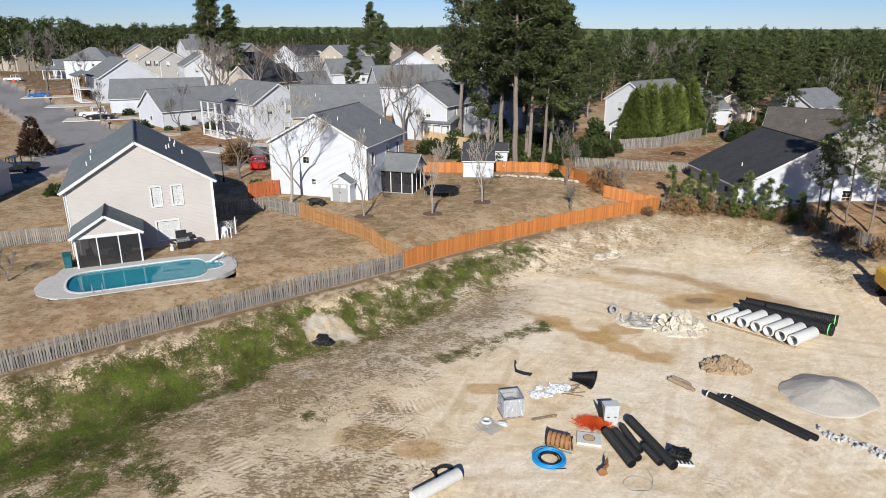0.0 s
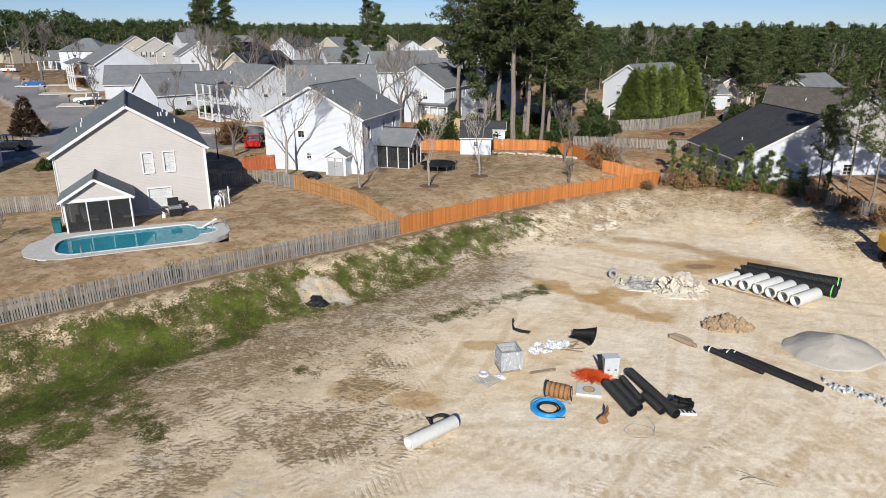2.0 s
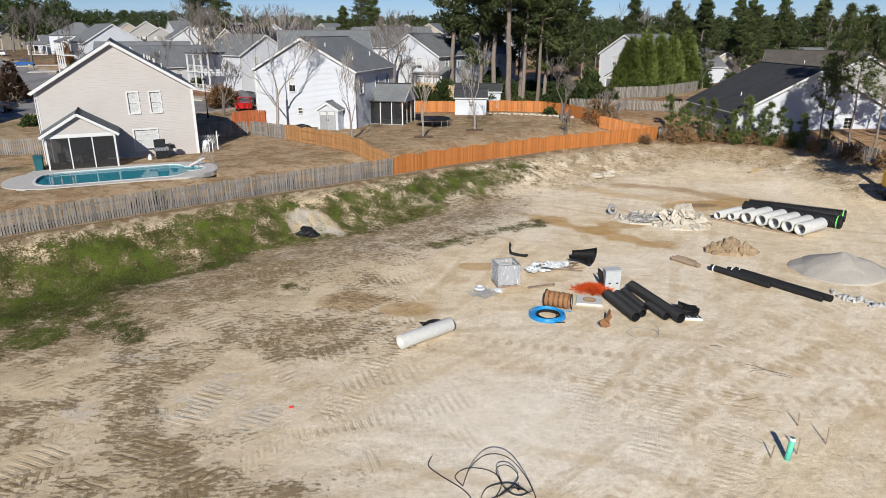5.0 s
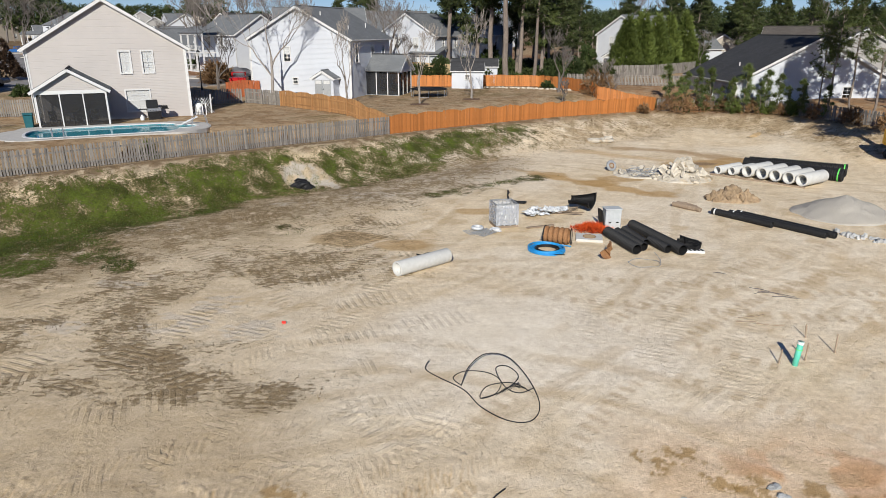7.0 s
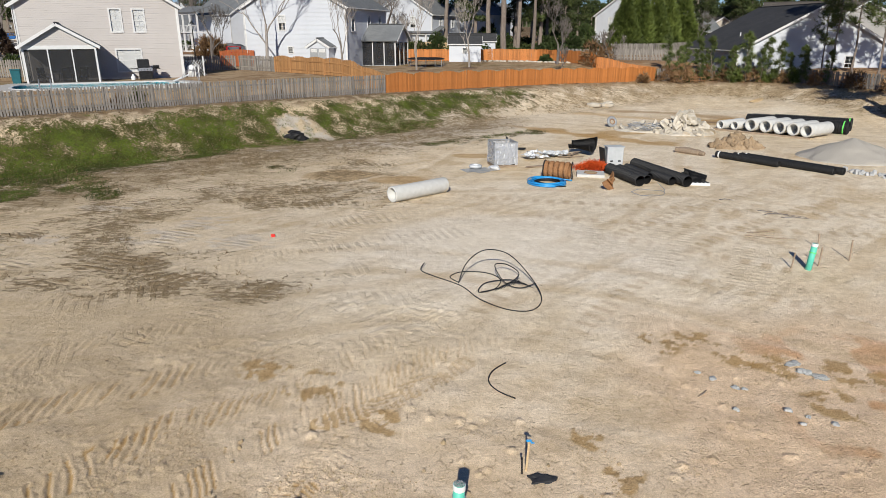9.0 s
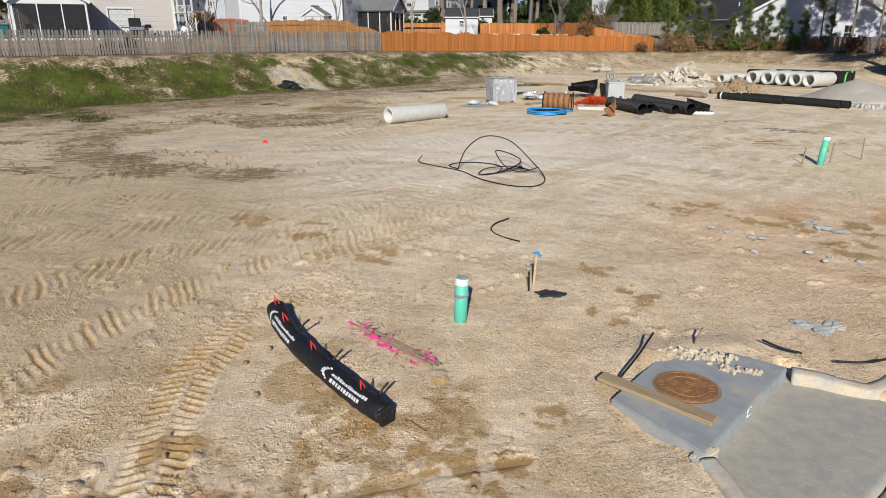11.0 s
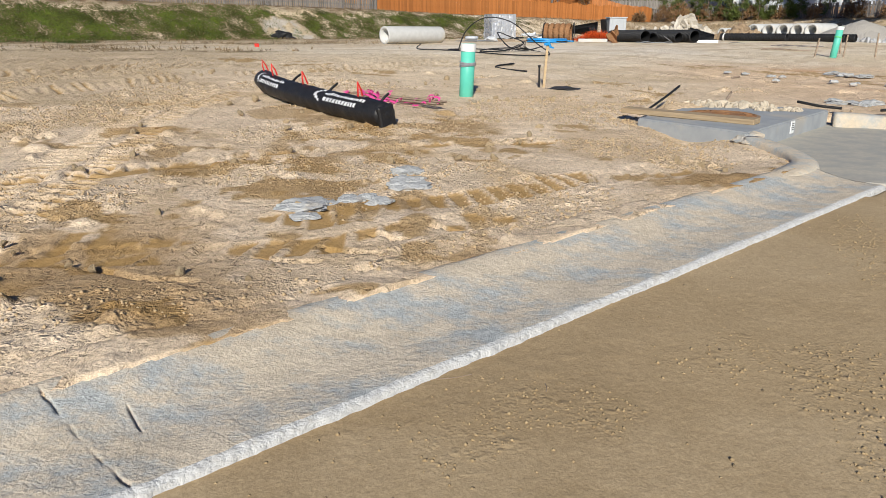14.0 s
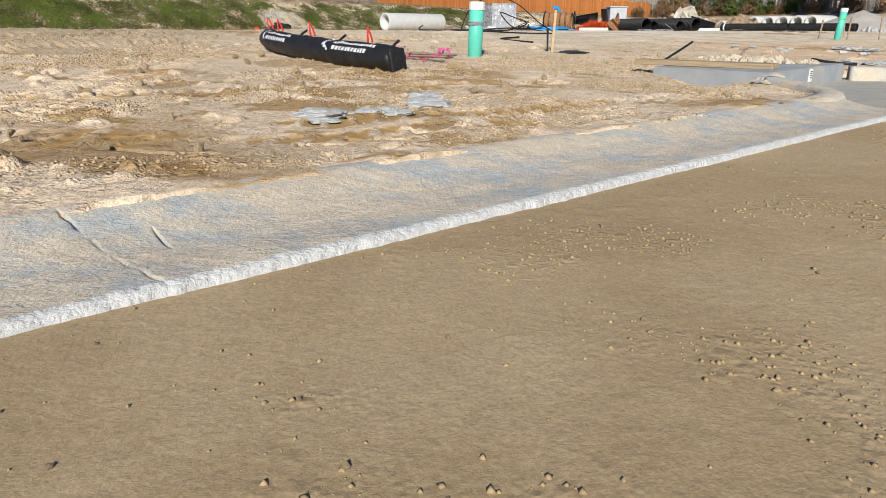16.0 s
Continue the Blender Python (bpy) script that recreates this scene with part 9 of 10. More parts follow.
for x, y in deck_in:
    t = math.atan2(y / 2.6, x / 5.6)
    ex = 6.45 * math.copysign(abs(math.cos(t)) ** 0.75, math.cos(t))
    ey = 3.35 * math.copysign(abs(math.sin(t)) ** 0.8, math.sin(t))
    if ey > 1.8 and -5.2 < ex < 2.4:
        ey = 3.55
    outer.append((ex, ey))
bm = bmesh.new()
strip_between(bm, deck_in, outer, 2.75, 2.75, 3.045)
solid("pool_deck", bm, M["pool_deck"], "pale concrete paving round the pool", "paving", POOL)

# barbecue, bins, heat pump, porch chairs
def local1(u, v, z=0.0, rz=0.0):
    """A pose beside the cream house: u along its gable, v out from it."""
    return Matrix.Translation((-22.95, 48.7, 2.86)) @ Matrix.Rotation(radians(24.5), 4, "Z") @ Matrix.Translation((u, -v, z)) @ Matrix.Rotation(radians(rz), 4, "Z")


gr = thing("barbecue", "black gas barbecue with its lid up", "barbecue", local1(2.45, 1.1, 0.0, 5))
part("cart", new_box((0, 0, 0.42), (0.85, 0.5, 0.6), bevel=0.02), M["black_metal"], gr)
part("hob", new_box((0, 0, 0.82), (0.95, 0.55, 0.22), bevel=0.02), M["steel"], gr)
part("shelf", new_box((-0.75, 0, 0.88), (0.5, 0.5, 0.05), bevel=0.01), M["black_metal"], gr)
part("shelf", new_box((0.75, 0, 0.88), (0.5, 0.5, 0.05), bevel=0.01), M["black_metal"], gr)
part("lid", new_box((-0.05, 0.25, 1.22), (0.8, 0.1, 0.6), 0, -12, 0, 0.04), M["black_metal"], gr)
part("side_burner", new_box((0.75, 0, 1.0), (0.4, 0.4, 0.18), bevel=0.03), M["black_metal"], gr)
for sx in (-0.36, 0.36):
    part("wheel", new_tube([(sx, -0.26, 0.11), (sx, -0.2, 0.11)], 0.11, 12), M["tyre"], gr)
for k in range(4):
    part("knob", new_tube([(-0.3 + 0.2 * k, -0.285, 0.8), (-0.3 + 0.2 * k, -0.31, 0.8)], 0.03, 8), M["black_metal"], gr)
th = thing("gas_bottle", "small white gas bottle by the barbecue", "gas bottle", local1(1.6, 1.35))
part("tank", new_tube([(0, 0, 0.0), (0, 0, 0.08), (0, 0, 0.36), (0, 0, 0.44)], [0.1, 0.15, 0.15, 0.06], 14), M["white_plastic"], th, smooth=True)
part("collar", new_tube([(0, 0, 0.43), (0, 0, 0.52)], 0.07, 10), M["white_plastic"], th)
M["teal_bin"] = surface("teal_bin", (0.012, 0.085, 0.10), (0.02, 0.11, 0.13), 5, 0.5)
for u, v in ((-5.35, 2.6), (-5.45, 1.8)):
    th = thing("rubbish_bin", "dark teal wheeled rubbish bin beside the porch", "bin", local1(u, v), group="bins")
    bm = new_box((0, 0, 0.5), (0.55, 0.6, 0.95), bevel=0.03)
    for vtx in bm.verts:
        if vtx.co.z < 0.3:
            vtx.co.x *= 0.8
            vtx.co.y *= 0.8
    part("body", bm, M["teal_bin"], th)
    part("lid", new_box((0, 0, 1.01), (0.6, 0.66, 0.07), 0, -4, 0, 0.02), M["teal_bin"], th)
ac = thing("pool_pump", "white pool pump and filter beside the house corner", "pump", local1(5.75, -0.3))
part("filter", new_tube([(0.0, 0.4, 0), (0, 0.4, 0.85), (0, 0.4, 1.0)], [0.3, 0.3, 0.12], 16), M["white_plastic"], ac, smooth=True)
for k in range(4):
    part("pipe", new_tube([(-0.3 + 0.25 * k, -0.2, 0), (-0.3 + 0.25 * k, -0.2, 0.55 + 0.15 * k), (0.2, 0.1, 0.7 + 0.1 * k)], 0.035, 6), M["white_pvc"], ac)
lat = thing("lattice_screen", "white lattice screen by the house corner", "lattice", local1(5.85, -1.1))
for k in range(7):
    part("lath", new_box((-0.6 + 0.2 * k, 0, 0.75), (0.035, 0.02, 1.5), 0, 0, 38), M["white_trim"], lat)
    part("lath", new_box((-0.6 + 0.2 * k, 0.02, 0.75), (0.035, 0.02, 1.5), 0, 0, -38), M["white_trim"], lat)
part("post", new_box((-0.85, 0, 0.8), (0.09, 0.09, 1.6)), M["white_trim"], lat)
part("post", new_box((0.85, 0, 0.8), (0.09, 0.09, 1.6)), M["white_trim"], lat)
for k, (u, v, rz) in enumerate([(-3.9, 1.7, 30), (-2.4, 2.2, 160), (-1.5, 1.5, 200), (-2.3, 1.0, -20)]):
    ch = thing("porch_chair", "dark metal porch chair behind the screen", "chair", local1(u, v, 0.02, rz), group="porch chairs")
    part("seat", new_box((0, 0, 0.42), (0.5, 0.48, 0.05), bevel=0.01), M["black_metal"], ch)
    part("backrest", new_box((0, 0.24, 0.75), (0.5, 0.04, 0.62), 0, -10, 0, 0.01), M["black_metal"], ch)
    for sx in (-0.22, 0.22):
        for sy in (-0.2, 0.2):
            part("leg", new_tube([(sx, sy, 0), (sx, sy, 0.42)], 0.018, 6), M["black_metal"], ch)
        part("armrest", new_box((sx * 1.1, 0, 0.64), (0.05, 0.46, 0.03)), M["black_metal"], ch)
tb = thing("porch_table", "round metal porch table behind the screen", "table", local1(-2.9, 1.5, 0.02))
part("tabletop", new_tube([(0, 0, 0.70), (0, 0, 0.73)], 0.6, 20), M["cage_gray"], tb)
for k in range(3):
    part("leg", new_tube([(0.1 * math.cos(k * 2.1), 0.1 * math.sin(k * 2.1), 0.7), (0.4 * math.cos(k * 2.1), 0.4 * math.sin(k * 2.1), 0)], 0.02, 6), M["black_metal"], tb)


# ---------------------------------------------------------------- the big yard
def shed(label, x, y, rz, w, d, h, rise, roof, door="gray_door", win=False, siding="siding_white"):
    th = house(label, x, y, rz, w, d, h, rise, None, siding, roof, [("left", 0.0, 1.0, 0.5, 0.5, 0.0, False)] if win else [], over=0.15, name="garden_shed", detail=False)
    th["category"] = "shed"
    if door:
        for sg in (-1, 1):
            lf = part("door", new_box((sg * 0.42, -0.02, 0.92), (0.8, 0.04, 1.75), bevel=0.01), M[door], th, "gray shed door")
            part("light", new_box((sg * 0.42, -0.045, 1.58), (0.6, 0.02, 0.3)), M["white_trim"], lf)
            for k in range(3):
                part("pane", new_box((sg * 0.42 - 0.19 + 0.19 * k, -0.057, 1.58), (0.15, 0.008, 0.22)), M["glass"], lf)
            part("handle", new_box((sg * 0.08, -0.06, 0.95), (0.04, 0.04, 0.12)), M["black_metal"], lf)
    return th


shed("white lean garden shed with gray double doors", -10.15, 63.25, -16.9, 2.15, 1.25, 1.95, 0.62, "roof_gray")
shed("white shed with gray shingle roof and small window", 5.9, 75.6, 87, 2.4, 3.5, 1.95, 0.75, "roof_dark", None, True)
shed("small white shed behind the orange fence", 8.0, 81.0, 86, 2.4, 5.4, 2.1, 0.7, "roof_dark", None)
tr = thing("trampoline", "round black trampoline on steel legs", "trampoline", on_ground(-0.15, 65.8))
part("mat", new_tube([(0, 0, 0.72), (0, 0, 0.745)], 1.55, 36), M["black_plastic"], tr)
part("frame", new_tube([(1.75 * math.cos(k * 0.1745), 1.75 * math.sin(k * 0.1745), 0.73) for k in range(36)], 0.05, 6, closed=True), M["black_metal"], tr)
part("pad", new_tube([(1.62 * math.cos(k * 0.1745), 1.62 * math.sin(k * 0.1745), 0.75) for k in range(36)], 0.07, 6, closed=True), M["black_plastic"], tr)
for k in range(6):
    a = k * 1.047
    part("leg", new_tube([(1.74 * math.cos(a), 1.74 * math.sin(a), 0.72), (1.74 * math.cos(a), 1.74 * math.sin(a), 0.04), (1.74 * math.cos(a + 0.5), 1.74 * math.sin(a + 0.5), 0.04), (1.74 * math.cos(a + 0.5), 1.74 * math.sin(a + 0.5), 0.72)], 0.022, 6), M["steel"], tr)
M["mulch"] = surface("mulch", (0.10, 0.06, 0.04), (0.19, 0.12, 0.08), 20, 0.95, relief=0.9, depth=0.03, vary=0.1)
for x, y in ((-7.2, 57.9), (-0.95, 58.9), (3.9, 63.2)):
    th = thing("tree_ring", "ring of dark bark mulch round a slim tree", "mulch ring", on_ground(x, y), group="mulch rings")
    part("mulch", mound(int(x * 3) + 40, 1.0, 0.9, 0.09, 0.03, 5, 16), M["mulch"], th)
rr = random.Random(44)
for k in range(30):
    f = k / 29
    solid("edging_stone", lump(240 + k, (0.28, 0.2, 0.13), 0.35, 1), M["rubble"], "pale stone edging a planting bed", "stone", on_ground(6.5 + 8.6 * f + rr.gauss(0, 0.15), 75.2 - 3.0 * f ** 2 + rr.gauss(0, 0.25), 0.05, k * 37), group="bed edging")
th = thing("quad_bike", "black covered garden machine beside the big tree", "machine", on_ground(-12.2, 61.9, 0, -10))
part("body", lump(260, (0.85, 0.4, 0.35), 0.35, 3, 0.5), M["black_plastic"], th).matrix_basis = Matrix.Translation((0, 0, 0.38))
for sx in (-0.55, 0.55):
    for sy in (-0.32, 0.32):
        part("wheel", new_tube([(sx, sy - 0.07, 0.2), (sx, sy + 0.07, 0.2)], 0.2, 14), M["tyre"], th)
fence_gate = fence_run("wood_gate", "red-brown sloping fence panel beside the white house", [(-19.6, 64.6), (-16.9, 66.4)], 1.5, M["red_wood"], 0.15, 0.14, scallop=0.1, lean=0.4, seed=31)
th = thing("fire_pit", "rusty metal fire ring on the lawn", "fire pit", on_ground(32.0, 88.5))
part("ring", new_tube([(0.9 * math.cos(k * 0.5236), 0.9 * math.sin(k * 0.5236), 0.25) for k in range(12)], 0.08, 6, closed=True), M["black_metal"], th)
for k in range(6):
    part("leg", new_tube([(0.9 * math.cos(k * 1.047), 0.9 * math.sin(k * 1.047), 0), (0.9 * math.cos(k * 1.047), 0.9 * math.sin(k * 1.047), 0.25)], 0.06, 6), M["black_metal"], th)
shed("tiny white play house with a pitched roof", 45.0, 101.5, 10, 1.8, 1.5, 1.3, 0.6, "roof_gray", None)
M["tarp"] = surface("tarp", (0.55, 0.32, 0.36), (0.66, 0.42, 0.46), 3, 0.6, relief=0.4, depth=0.05)
solid("toy_slide", lump(300, (1.2, 0.6, 0.8), 0.4, 3, 0.6), M["tarp"], "faded pink plastic garden toys", "toys", on_ground(45.5, 93, 0.4))

# bushes
BUSH = [bush_meshes(61, 0.9, 0.9), bush_meshes(62, 0.6, 0.8), bush_meshes(63, 0.5, 0.75, 90, 8, (0.28, 0.03), "dead_leaf"), bush_meshes(64, 1.1, 1.5, 150, 9, (0.4, 0.03), "dead_leaf"), bush_meshes(65, 0.3, 0.7, 60, 9, (0.35, 0.02), "conifer")]
UNDER = [bush_meshes(66, 1.7, 2.6, 330, 12, (0.42, 0.07)), bush_meshes(67, 1.4, 3.4, 330, 12, (0.42, 0.07)), bush_meshes(68, 2.2, 2.2, 380, 12, (0.45, 0.07), "needles")]
for k, (x, y, s) in enumerate([(6.2, 84, 1.0), (9.6, 86.5, 0.9), (12.2, 83.5, 0.8), (15.2, 87, 1.0), (18.0, 84.5, 0.9), (20.6, 88.0, 1.1), (4.5, 90, 1.0), (8.2, 94, 1.2), (12.8, 93, 1.1), (17.2, 95, 1.2), (22.2, 96, 1.2), (23.4, 91.2, 0.8), (1.8, 96, 0.9), (44.0, 99, 0.9), (47.0, 104, 1.2), (43.0, 109, 1.2), (54.0, 110, 1.3), (60.0, 112, 1.3), (3.0, 81.0, 0.7), (6.8, 80.2, 0.6), (10.0, 79.8, 0.65), (13.6, 79.6, 0.7), (1.0, 86.0, 0.9), (-1.6, 90.0, 0.9)]):
    tree_at("evergreen_shrub", "dark evergreen undergrowth beneath the tall pines", "shrub", UNDER[k % 3], x, y, s, k * 1.3, group="undergrowth")


def bush(label, x, y, v, s=1.0, group=""):
    th = thing("shrub", label, "shrub", on_ground(x, y, 0, x * 50) @ Matrix.Scale(s, 4), group)
    shared("stem", BUSH[v][0], th)
    shared("leaves", BUSH[v][1], th)


for x, y, v, s in [(-16.6, 36.0, 2, 1.0), (-9.4, 42.0, 2, 0.8), (20.5, 63.4, 2, 1.2), (23.4, 65.0, 3, 1.0), (24.6, 64.2, 3, 1.1), (26.8, 64.4, 3, 1.0), (28.6, 63.2, 3, 1.0), (30.4, 61.9, 3, 0.9), (32.2, 60.2, 2, 1.3), (35.0, 54.0, 3, 0.9), (36.2, 51.0, 3, 0.9), (37.6, 48.6, 3, 1.0), (33.9, 57.4, 3, 0.8)]:
    bush("dry brown bramble at the fence", x, y, v, s, "brambles")
for k in range(10):
    f = k / 9
    bush("olive scrub growing through the gray fence", 23.0 + 11.4 * f + 0.4 * math.sin(k * 2.3), 65.6 - 7.4 * f ** 1.5 + 0.5 * math.cos(k * 1.7), 4, 1.1 + 0.6 * ((k * 0.37) % 1), "scrub at the fence")
bush("tufted green shrub against the gray fence", -15.9, 36.55, 4, 1.3)
for x, y, s in [(-19.2, 68.0, 1.1), (-20.2, 69.5, 0.9), (-4.0, 72.4, 0.8), (-3.4, 71.3, 0.7), (-4.6, 73.8, 0.8), (-50.5, 111.5, 1.5), (-45.5, 109.5, 0.8), (-42.8, 109, 1.0), (-38.5, 109.5, 1.5), (-60, 127, 1.3), (-40, 66, 1.2), (26, 110.6, 1.3), (27.3, 110.6, 1.0), (13.2, 75.2, 0.9), (16.9, 70.9, 1.2)]:
    bush("rounded dark green garden shrub", x, y, 0, s, "garden shrubs")
for x, y, s in [(17.3, 68.6, 1.6), (-84, 160, 3.0), (-88, 165, 3.0), (-80, 154, 2.5)]:
    bush("bare reddish-brown shrub in a garden", x, y, 3, s, "bare shrubs")
M["dark_leaf"] = foliage("dark_leaf", (0.045, 0.028, 0.018), (0.10, 0.06, 0.036))
tree_at("magnolia", "dark reddish street tree with a narrow crown", "tree", cone_meshes(71, 5.2, 1.9, 420, "dark_leaf"), -54.8, 87.8, 1.0)
tree_at("palm_shrub", "pale ragged evergreen beside the street tree", "tree", bush_meshes(72, 1.2, 1.6, 120, 9, (0.7, 0.05), "dead_leaf"), -26.3, 83, 1.5)


# ---------------------------------------------------------------- cars and street furniture
def car(name, label, x, y, rz, paint, ll=4.6, w=1.85, h=1.65, kind="suv", z=None):
    zz = ground_z(x, y) if z is None else z
    th = thing(name, label, "car", Matrix.Translation((x, y, zz)) @ Matrix.Rotation(radians(rz), 4, "Z"))
    a = ll / 2
    if kind == "suv":
        low = [(-a, 0.35), (-a, 0.95), (-a * 0.96, 1.0), (a * 0.45, 1.02), (a * 0.93, 0.92), (a, 0.7), (a, 0.35)]
        top = [(-a * 0.93, 1.0), (-a * 0.82, h), (a * 0.08, h), (a * 0.42, 1.0)]
    elif kind == "pickup":
        low = [(-a, 0.45), (-a, 1.05), (a * 0.45, 1.08), (a * 0.95, 1.0), (a, 0.8), (a, 0.45)]
        top = [(-a * 0.15, 1.05), (-a * 0.08, h), (a * 0.25, h), (a * 0.5, 1.06)]
    else:
        low = [(-a, 0.3), (-a, 0.8), (-a * 0.9, 0.92), (a * 0.4, 0.9), (a * 0.92, 0.78), (a, 0.55), (a, 0.3)]
        top = [(-a * 0.75, 0.9), (-a * 0.4, h), (a * 0.05, h), (a * 0.42, 0.9)]

    def loft(prof, half, inset):
        bm = bmesh.new()
        rows = []
        for s, k in ((-1, 0), (-1, 1), (1, 1), (1, 0)):
            pass
        lo = [bm.verts.new((px, -half, pz)) for px, pz in prof]
        hi = [bm.verts.new((px, half, pz)) for px, pz in prof]
        if inset:
            for vs, s in ((lo, 1), (hi, -1)):
                for v in vs:
                    v.co.y += s * inset * (v.co.z - prof[0][1]) / (h - prof[0][1])
        bm.faces.new(lo[::-1])
        bm.faces.new(hi)
        n = len(prof)
        for k in range(n):
            j = (k + 1) % n
            bm.faces.new((lo[k], lo[j], hi[j], hi[k]))
        bmesh.ops.recalc_face_normals(bm, faces=bm.faces)
        bmesh.ops.bevel(bm, geom=list(bm.edges), offset=0.05, segments=2, affect="EDGES")
        return bm

    body = part("body", loft(low, w / 2, 0), M[paint], th, smooth=False)
    cab = part("cabin", loft(top, w / 2 - 0.06, 0.16), M["glass"], th, "dark glazed cabin")
    part("roof", new_box(((top[1][0] + top[2][0]) / 2, 0, h + 0.01), (top[2][0] - top[1][0] + 0.1, w - 0.42, 0.06), bevel=0.025), M[paint], cab)
    for sy in (-1, 1):
        for px in ((top[1][0] + top[2][0]) / 2 - 0.1, top[2][0] + 0.05, top[1][0]):
            part("pillar", new_box((px, sy * (w / 2 - 0.16), (h + 1.0) / 2), (0.09, 0.07, h - 1.0)), M[paint], cab)
        for sx in (-1, 1):
            wh = part("wheel", new_tube([(sx * a * 0.62, sy * (w / 2 - 0.2), 0.34), (sx * a * 0.62, sy * (w / 2 + 0.01), 0.34)], 0.34, 18), M["tyre"], th)
            part("rim", new_tube([(sx * a * 0.62, sy * (w / 2), 0.34), (sx * a * 0.62, sy * (w / 2 + 0.02), 0.34)], 0.21, 14), M["steel"], wh)
        part("headlight", new_box((a * 0.97, sy * w * 0.36, 0.72), (0.1, 0.3, 0.14), bevel=0.02), M["white_plastic"], th)
        part("tail_light", new_box((-a * 0.99, sy * w * 0.42, 0.85), (0.06, 0.16, 0.22), bevel=0.02), M["red_strap"], th)
    return th


for nm, c1, c2 in (("paint_white", (0.72, 0.73, 0.74), (0.66, 0.67, 0.68)), ("paint_black", (0.012, 0.012, 0.014), (0.02, 0.02, 0.022)), ("paint_blue", (0.02, 0.10, 0.30), (0.03, 0.13, 0.36)), ("paint_red", (0.42, 0.012, 0.012), (0.5, 0.02, 0.02)), ("cover_gray", (0.09, 0.09, 0.10), (0.15, 0.15, 0.16))):
    M[nm] = surface(nm, c1, c2, 2, 0.25 if nm != "cover_gray" else 0.8, relief=0.02 if nm != "cover_gray" else 0.8, depth=0.05, vary=0, spec=0.6)
car("suv", "white parked sport utility car on the drive", -65.4, 124.5, 200, "paint_white", 4.8, 1.95, 1.8)
car("car", "black parked saloon car beside the white one", -62.6, 121.2, 200, "paint_black", 4.7, 1.85, 1.45, "saloon")
car("car", "blue parked car up the street", -94, 156, 205, "paint_blue", 4.5, 1.8, 1.5, "saloon")
car("suv", "white car parked across the street", -124, 195, 190, "paint_white", 4.8, 1.9, 1.75)
car("pickup", "black pickup truck parked on the side street", -51.5, 77.5, 10, "paint_black", 5.6, 2.0, 1.8, "pickup")
car("car", "red parked car beside the white house", -22.6, 79.8, 100, "paint_red", 4.4, 1.8, 1.45, "saloon")
th = thing("covered_car", "car under a crumpled dark gray cover", "car", on_ground(-24.3, 85.0, 0, 20))
part("cover", lump(311, (2.3, 1.0, 0.85), 0.22, 4, 0.75), M["cover_gray"], th, smooth=True).matrix_basis = Matrix.Translation((0, 0, 0.7))
for sx in (-1.4, 1.4):
    part("wheel", new_tube([(sx, -1.0, 0.33), (sx, -0.8, 0.33)], 0.33, 14), M["tyre"], th)
lp = thing("street_lamp", "black lantern street lamp", "lamp post", on_ground(-24.5, 72.0))
part("pole", new_tube([(0, 0, 0), (0, 0, 0.5), (0, 0, 0.55), (0, 0, 3.4)], [0.11, 0.1, 0.06, 0.045], 10), M["black_metal"], lp)
ln = part("lantern", new_tube([(0, 0, 3.4), (0, 0, 3.5), (0, 0, 3.95)], [0.08, 0.13, 0.2], 6), M["glass"], lp)
part("hood", new_tube([(0, 0, 3.95), (0, 0, 4.05), (0, 0, 4.25)], [0.25, 0.2, 0.02], 6), M["black_metal"], ln)
for x, y, rz in ((-27.0, 70.2, 30), (-55.5, 110, 45), (-70.0, 126.5, 45), (-84.5, 144, 45), (-98.5, 160, 45), (-53.5, 84.5, 100)):
    mb = thing("mailbox", "black mailbox on a dark post", "mailbox", on_ground(x, y, 0, rz), group="mailboxes")
    part("post", new_box((0, 0, 0.6), (0.1, 0.1, 1.2)), M["black_metal"], mb)
    bx = part("box", new_box((0.1, 0, 1.2), (0.5, 0.18, 0.22), bevel=0.03), M["black_metal"], mb)
    part("arm", new_box((0.05, 0, 1.03), (0.6, 0.08, 0.08)), M["black_metal"], mb)
sg = thing("stop_sign", "red eight-sided road sign on a post", "road sign", on_ground(-108.7, 171))
part("post", new_tube([(0, 0, 0), (0, 0, 2.2)], 0.04, 6), M["steel"], sg)
part("plate", new_tube([(0, -0.05, 2.4), (0, -0.02, 2.4)], 0.4, 8), M["red_strap"], sg)
# drives leading off the street
M["drive"] = surface("drive", (0.46, 0.43, 0.38), (0.54, 0.51, 0.46), 2, 0.9, relief=0.2, stain=(0.38, 0.35, 0.31), vary=0.05)
for x, y, rz, ll, w in ((-62.5, 122.5, 20, 13, 5.5), (-91.5, 157, 20, 12, 5), (-29, 93.5, 60, 9, 5), (-46.5, 104.5, 25, 9, 4), (-78, 141, 20, 10, 5)):
    solid("driveway", new_box((0, 0, 0), (ll, w, 0.16)), M["drive"], "pale concrete driveway off the street", "driveway", on_ground(x, y, -0.03, rz))

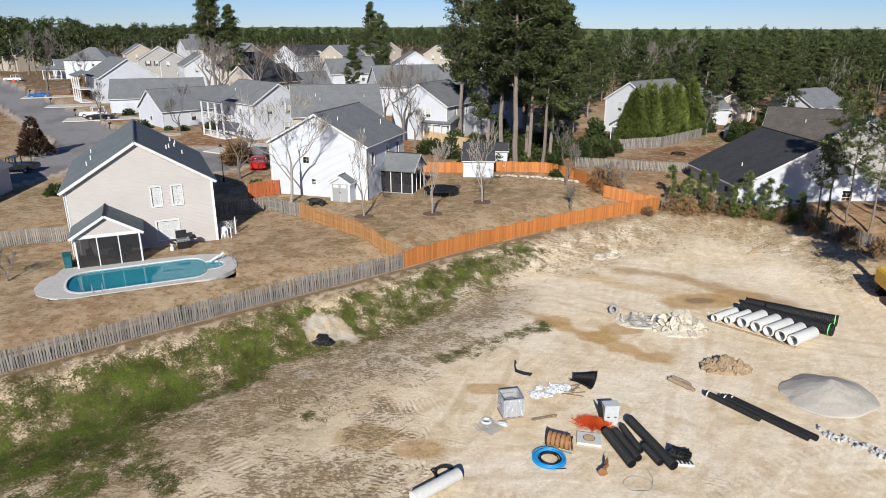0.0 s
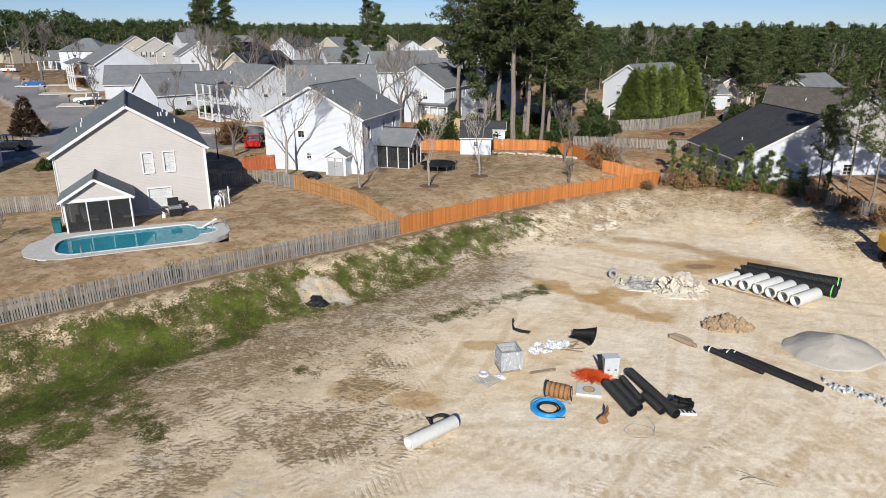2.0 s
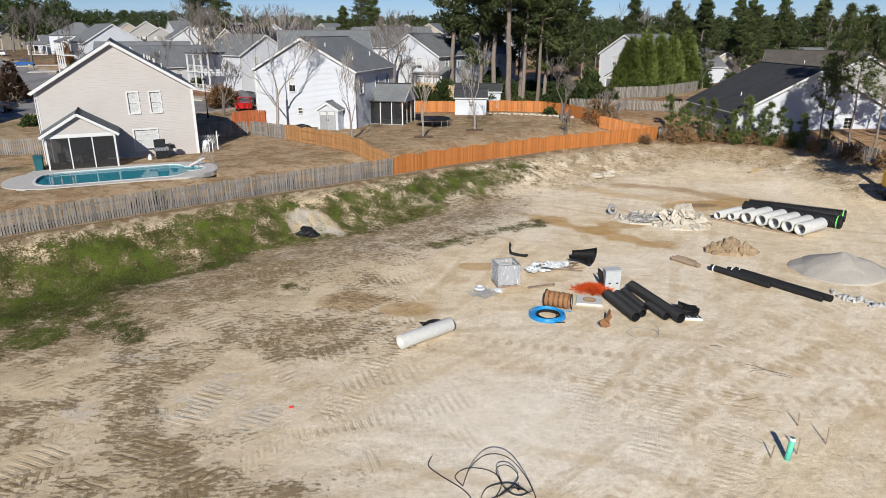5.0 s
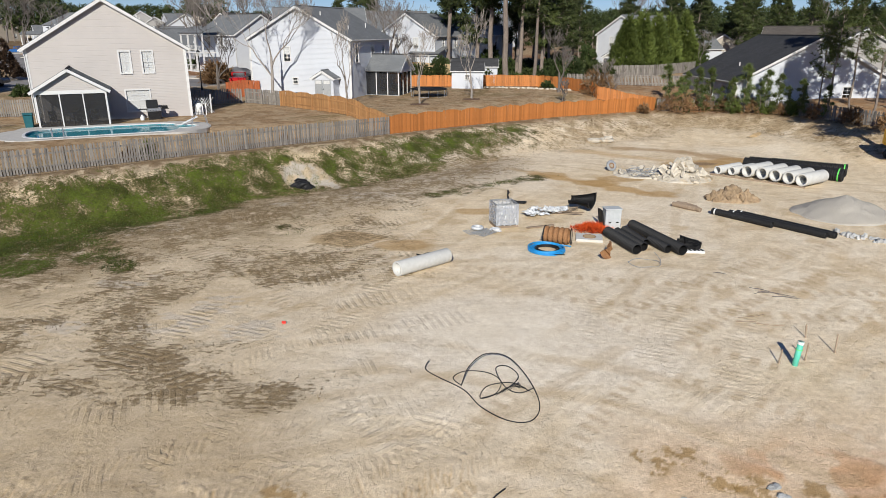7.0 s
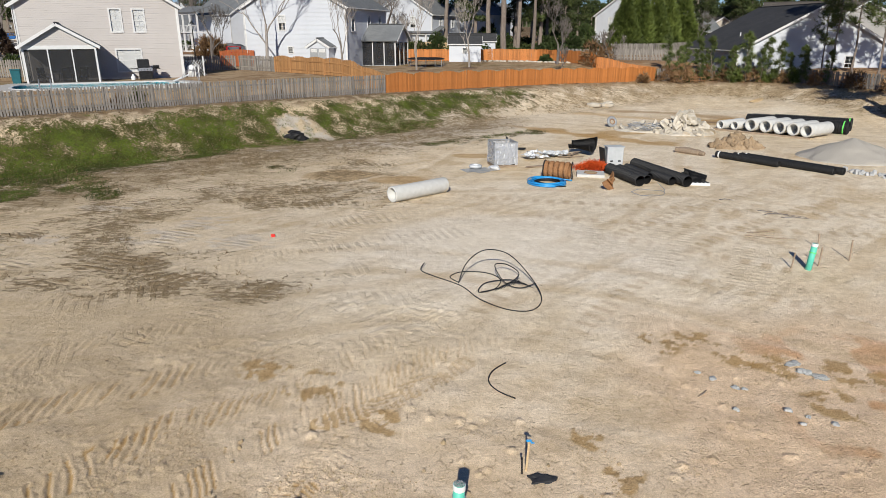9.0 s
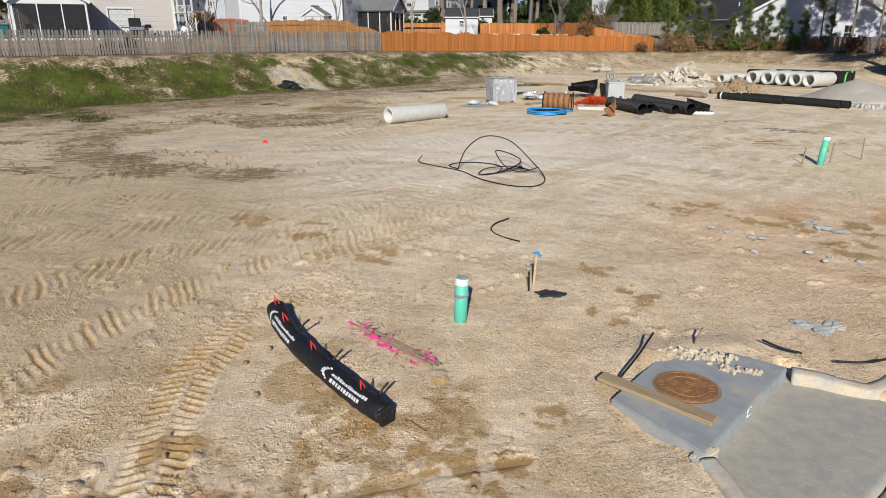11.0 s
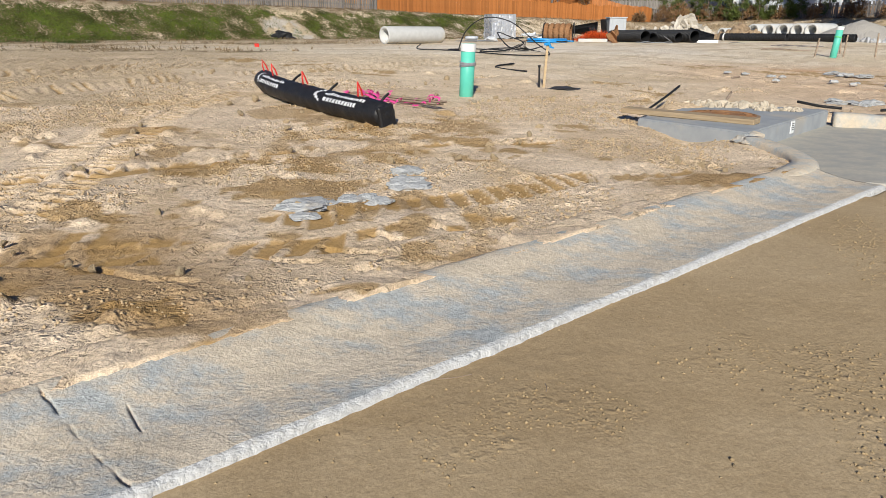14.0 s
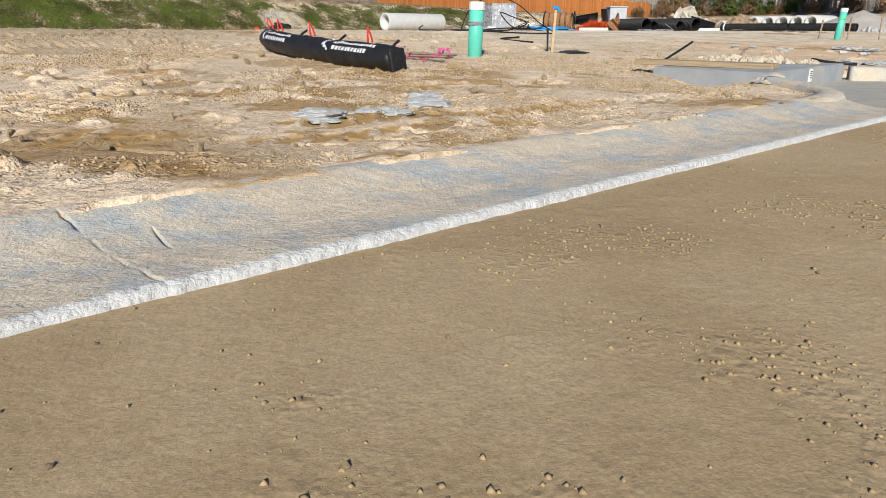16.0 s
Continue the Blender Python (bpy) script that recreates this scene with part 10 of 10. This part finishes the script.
# ---------------------------------------------------------------- grass and crumbs
M["grass"] = foliage("grass", (0.060, 0.090, 0.013), (0.135, 0.165, 0.034))
M["straw"] = foliage("straw", (0.21, 0.14, 0.065), (0.36, 0.26, 0.14))
scatter("grass", "short green grass along the foot of the bank", "grass", *pick(120000, -34, 10, 18, 54, lambda x, y, s, c: (s > 0) * step(0.35, 0.8, green_cover(x, y, s) + 1.2 * (field(x, y, 0.9, 183, 4) - 0.5)), 71), 4, 0.085, 0.013, 72, M["grass"])
scatter("dry_grass", "dry brown stubble over the sand", "grass", *pick(60000, -34, 8, 9, 50, lambda x, y, s, c: dry_cover(x, y, s) * 0.55 * step(0.42, 0.60, field(x, y, 1.6, 180, 4)) + 0.5 * ((s > 0) & (s < 2.2)), 73), 3, 0.13, 0.012, 74, M["straw"], 0.7)
scatter("bank_straw", "dry stalks on the bank below the orange fence", "grass", *pick(14000, 4, 40, 44, 68, lambda x, y, s, c: ((s > 0.1) & (s < 6)) * 0.7 * step(0.4, 0.6, field(x, y, 1.2, 76, 3)), 75), 3, 0.22, 0.015, 76, M["straw"], 0.6)
M["crumb"] = surface("crumb", (0.42, 0.305, 0.175), (0.52, 0.385, 0.23), 30, 0.95, relief=0.3, vary=0.15, island=True)
q = pick(42000, -4.5, 4.5, 0.8, 9.5, lambda x, y, s, c: (c > 0.58) * step(0.46, 0.62, field(x, y, 0.9, 23, 3)) * step(11, 2, y), 77)
stones("soil_crumbs", "loose crumbs of tan soil", *q, np.random.default_rng(78).uniform(0.003, 0.009, len(q[0])) * (1 + 0.16 * q[1]), 79, M["crumb"])
q = pick(110000, -2.6, 4.0, -1.2, 3.6, lambda x, y, s, c: (c < -0.01) * (0.03 + step(0.50, 0.60, field(x, y, 0.5, 28, 3)) * step(1.0, 0.3, np.abs(c + 0.55) / 0.6)), 80)
M["road_crumb"] = surface("road_crumb", (0.33, 0.24, 0.13), (0.40, 0.30, 0.17), 30, 0.95, relief=0.3, vary=0.18, island=True)
stones("road_crumbs", "tiny crumbs of sand on the roadbed", *q, 0.0014 + 0.0055 * np.random.default_rng(81).random(len(q[0])) ** 2.5, 82, M["road_crumb"])

# ---------------------------------------------------------------- fence lines
fence_run("picket_fence", "weathered gray wooden picket fence along the top of the bank", [(-40, 15.8), (-22.4, 30.3), (-13.2, 38.0), (-7.0, 42.95), (-2.9, 46.41)], 1.22, M["old_wood"], 0.135, 0.09, lean=1.6, seed=2)
fence_run("scalloped_fence", "orange-stained wooden fence with scalloped panels along the bank", [(-2.8, 46.5), (0.73, 50.0), (5.68, 54.1), (11.35, 58.5), (16.3, 61.9), (22.3, 65.4)], 1.28, M["orange_wood"], 0.142, 0.138, scallop=0.14, lean=0.5, seed=3)
fence_run("garden_fence", "tan-stained wooden fence between the two gardens", [(-3.0, 46.9), (-8.0, 52.7), (-12.9, 57.6)], 1.28, M["tan_wood"], 0.142, 0.138, scallop=0.12, lean=0.5, seed=4)
fence_run("old_fence", "gray weathered fence between the cream house and the white house", [(-13.0, 57.7), (-16.6, 60.2)], 1.25, M["old_wood"], 0.142, 0.12, lean=1.0, seed=5)
fence_run("rear_fence", "orange-stained fence across the rear of the yard", [(-5.0, 77.5), (2.4, 76.8), (6.5, 77.6), (12.4, 76.9), (15.0, 73.7), (16.1, 69.9), (16.8, 66.8), (22.2, 65.6)], 1.25, M["orange_wood"], 0.15, 0.144, scallop=0.05, lean=0.6, seed=6)
fence_run("weathered_fence", "old gray fence with brambles along the site's edge", [(22.5, 65.3), (26.0, 65.0), (30.0, 62.6), (33.2, 59.6), (34.8, 55), (36.5, 50), (42, 43)], 1.2, M["old_wood"], 0.15, 0.115, lean=3.0, seed=7)
fence_run("garden_fence", "gray picket fence beside the cream house", [(-42, 44.5), (-33, 49.5), (-28.3, 50.6)], 1.25, M["old_wood"], 0.15, 0.10, lean=1.0, seed=8)
fence_run("back_fence", "gray picket fence behind the cream house", [(-17.0, 60.0), (-23.0, 56.5)], 1.25, M["old_wood"], 0.15, 0.10, lean=1.0, seed=9)
fence_run("gray_fence", "long gray fence on the slope behind the yard", [(16.4, 80.5), (23.7, 78.6), (32, 76.0)], 1.2, M["old_wood"], 0.16, 0.11, lean=1.0, seed=10)
fence_run("tall_fence", "weathered wooden fence below the conifers", [(20.5, 91), (31.4, 94.5), (40.5, 103)], 1.5, M["old_wood"], 0.2, 0.17, lean=1.0, seed=11)
fence_run("pale_fence", "pale new wooden fence behind the yard", [(-5.5, 103), (3.0, 93), (9.5, 86)], 1.6, M["timber"], 0.2, 0.18, lean=0.7, seed=12)
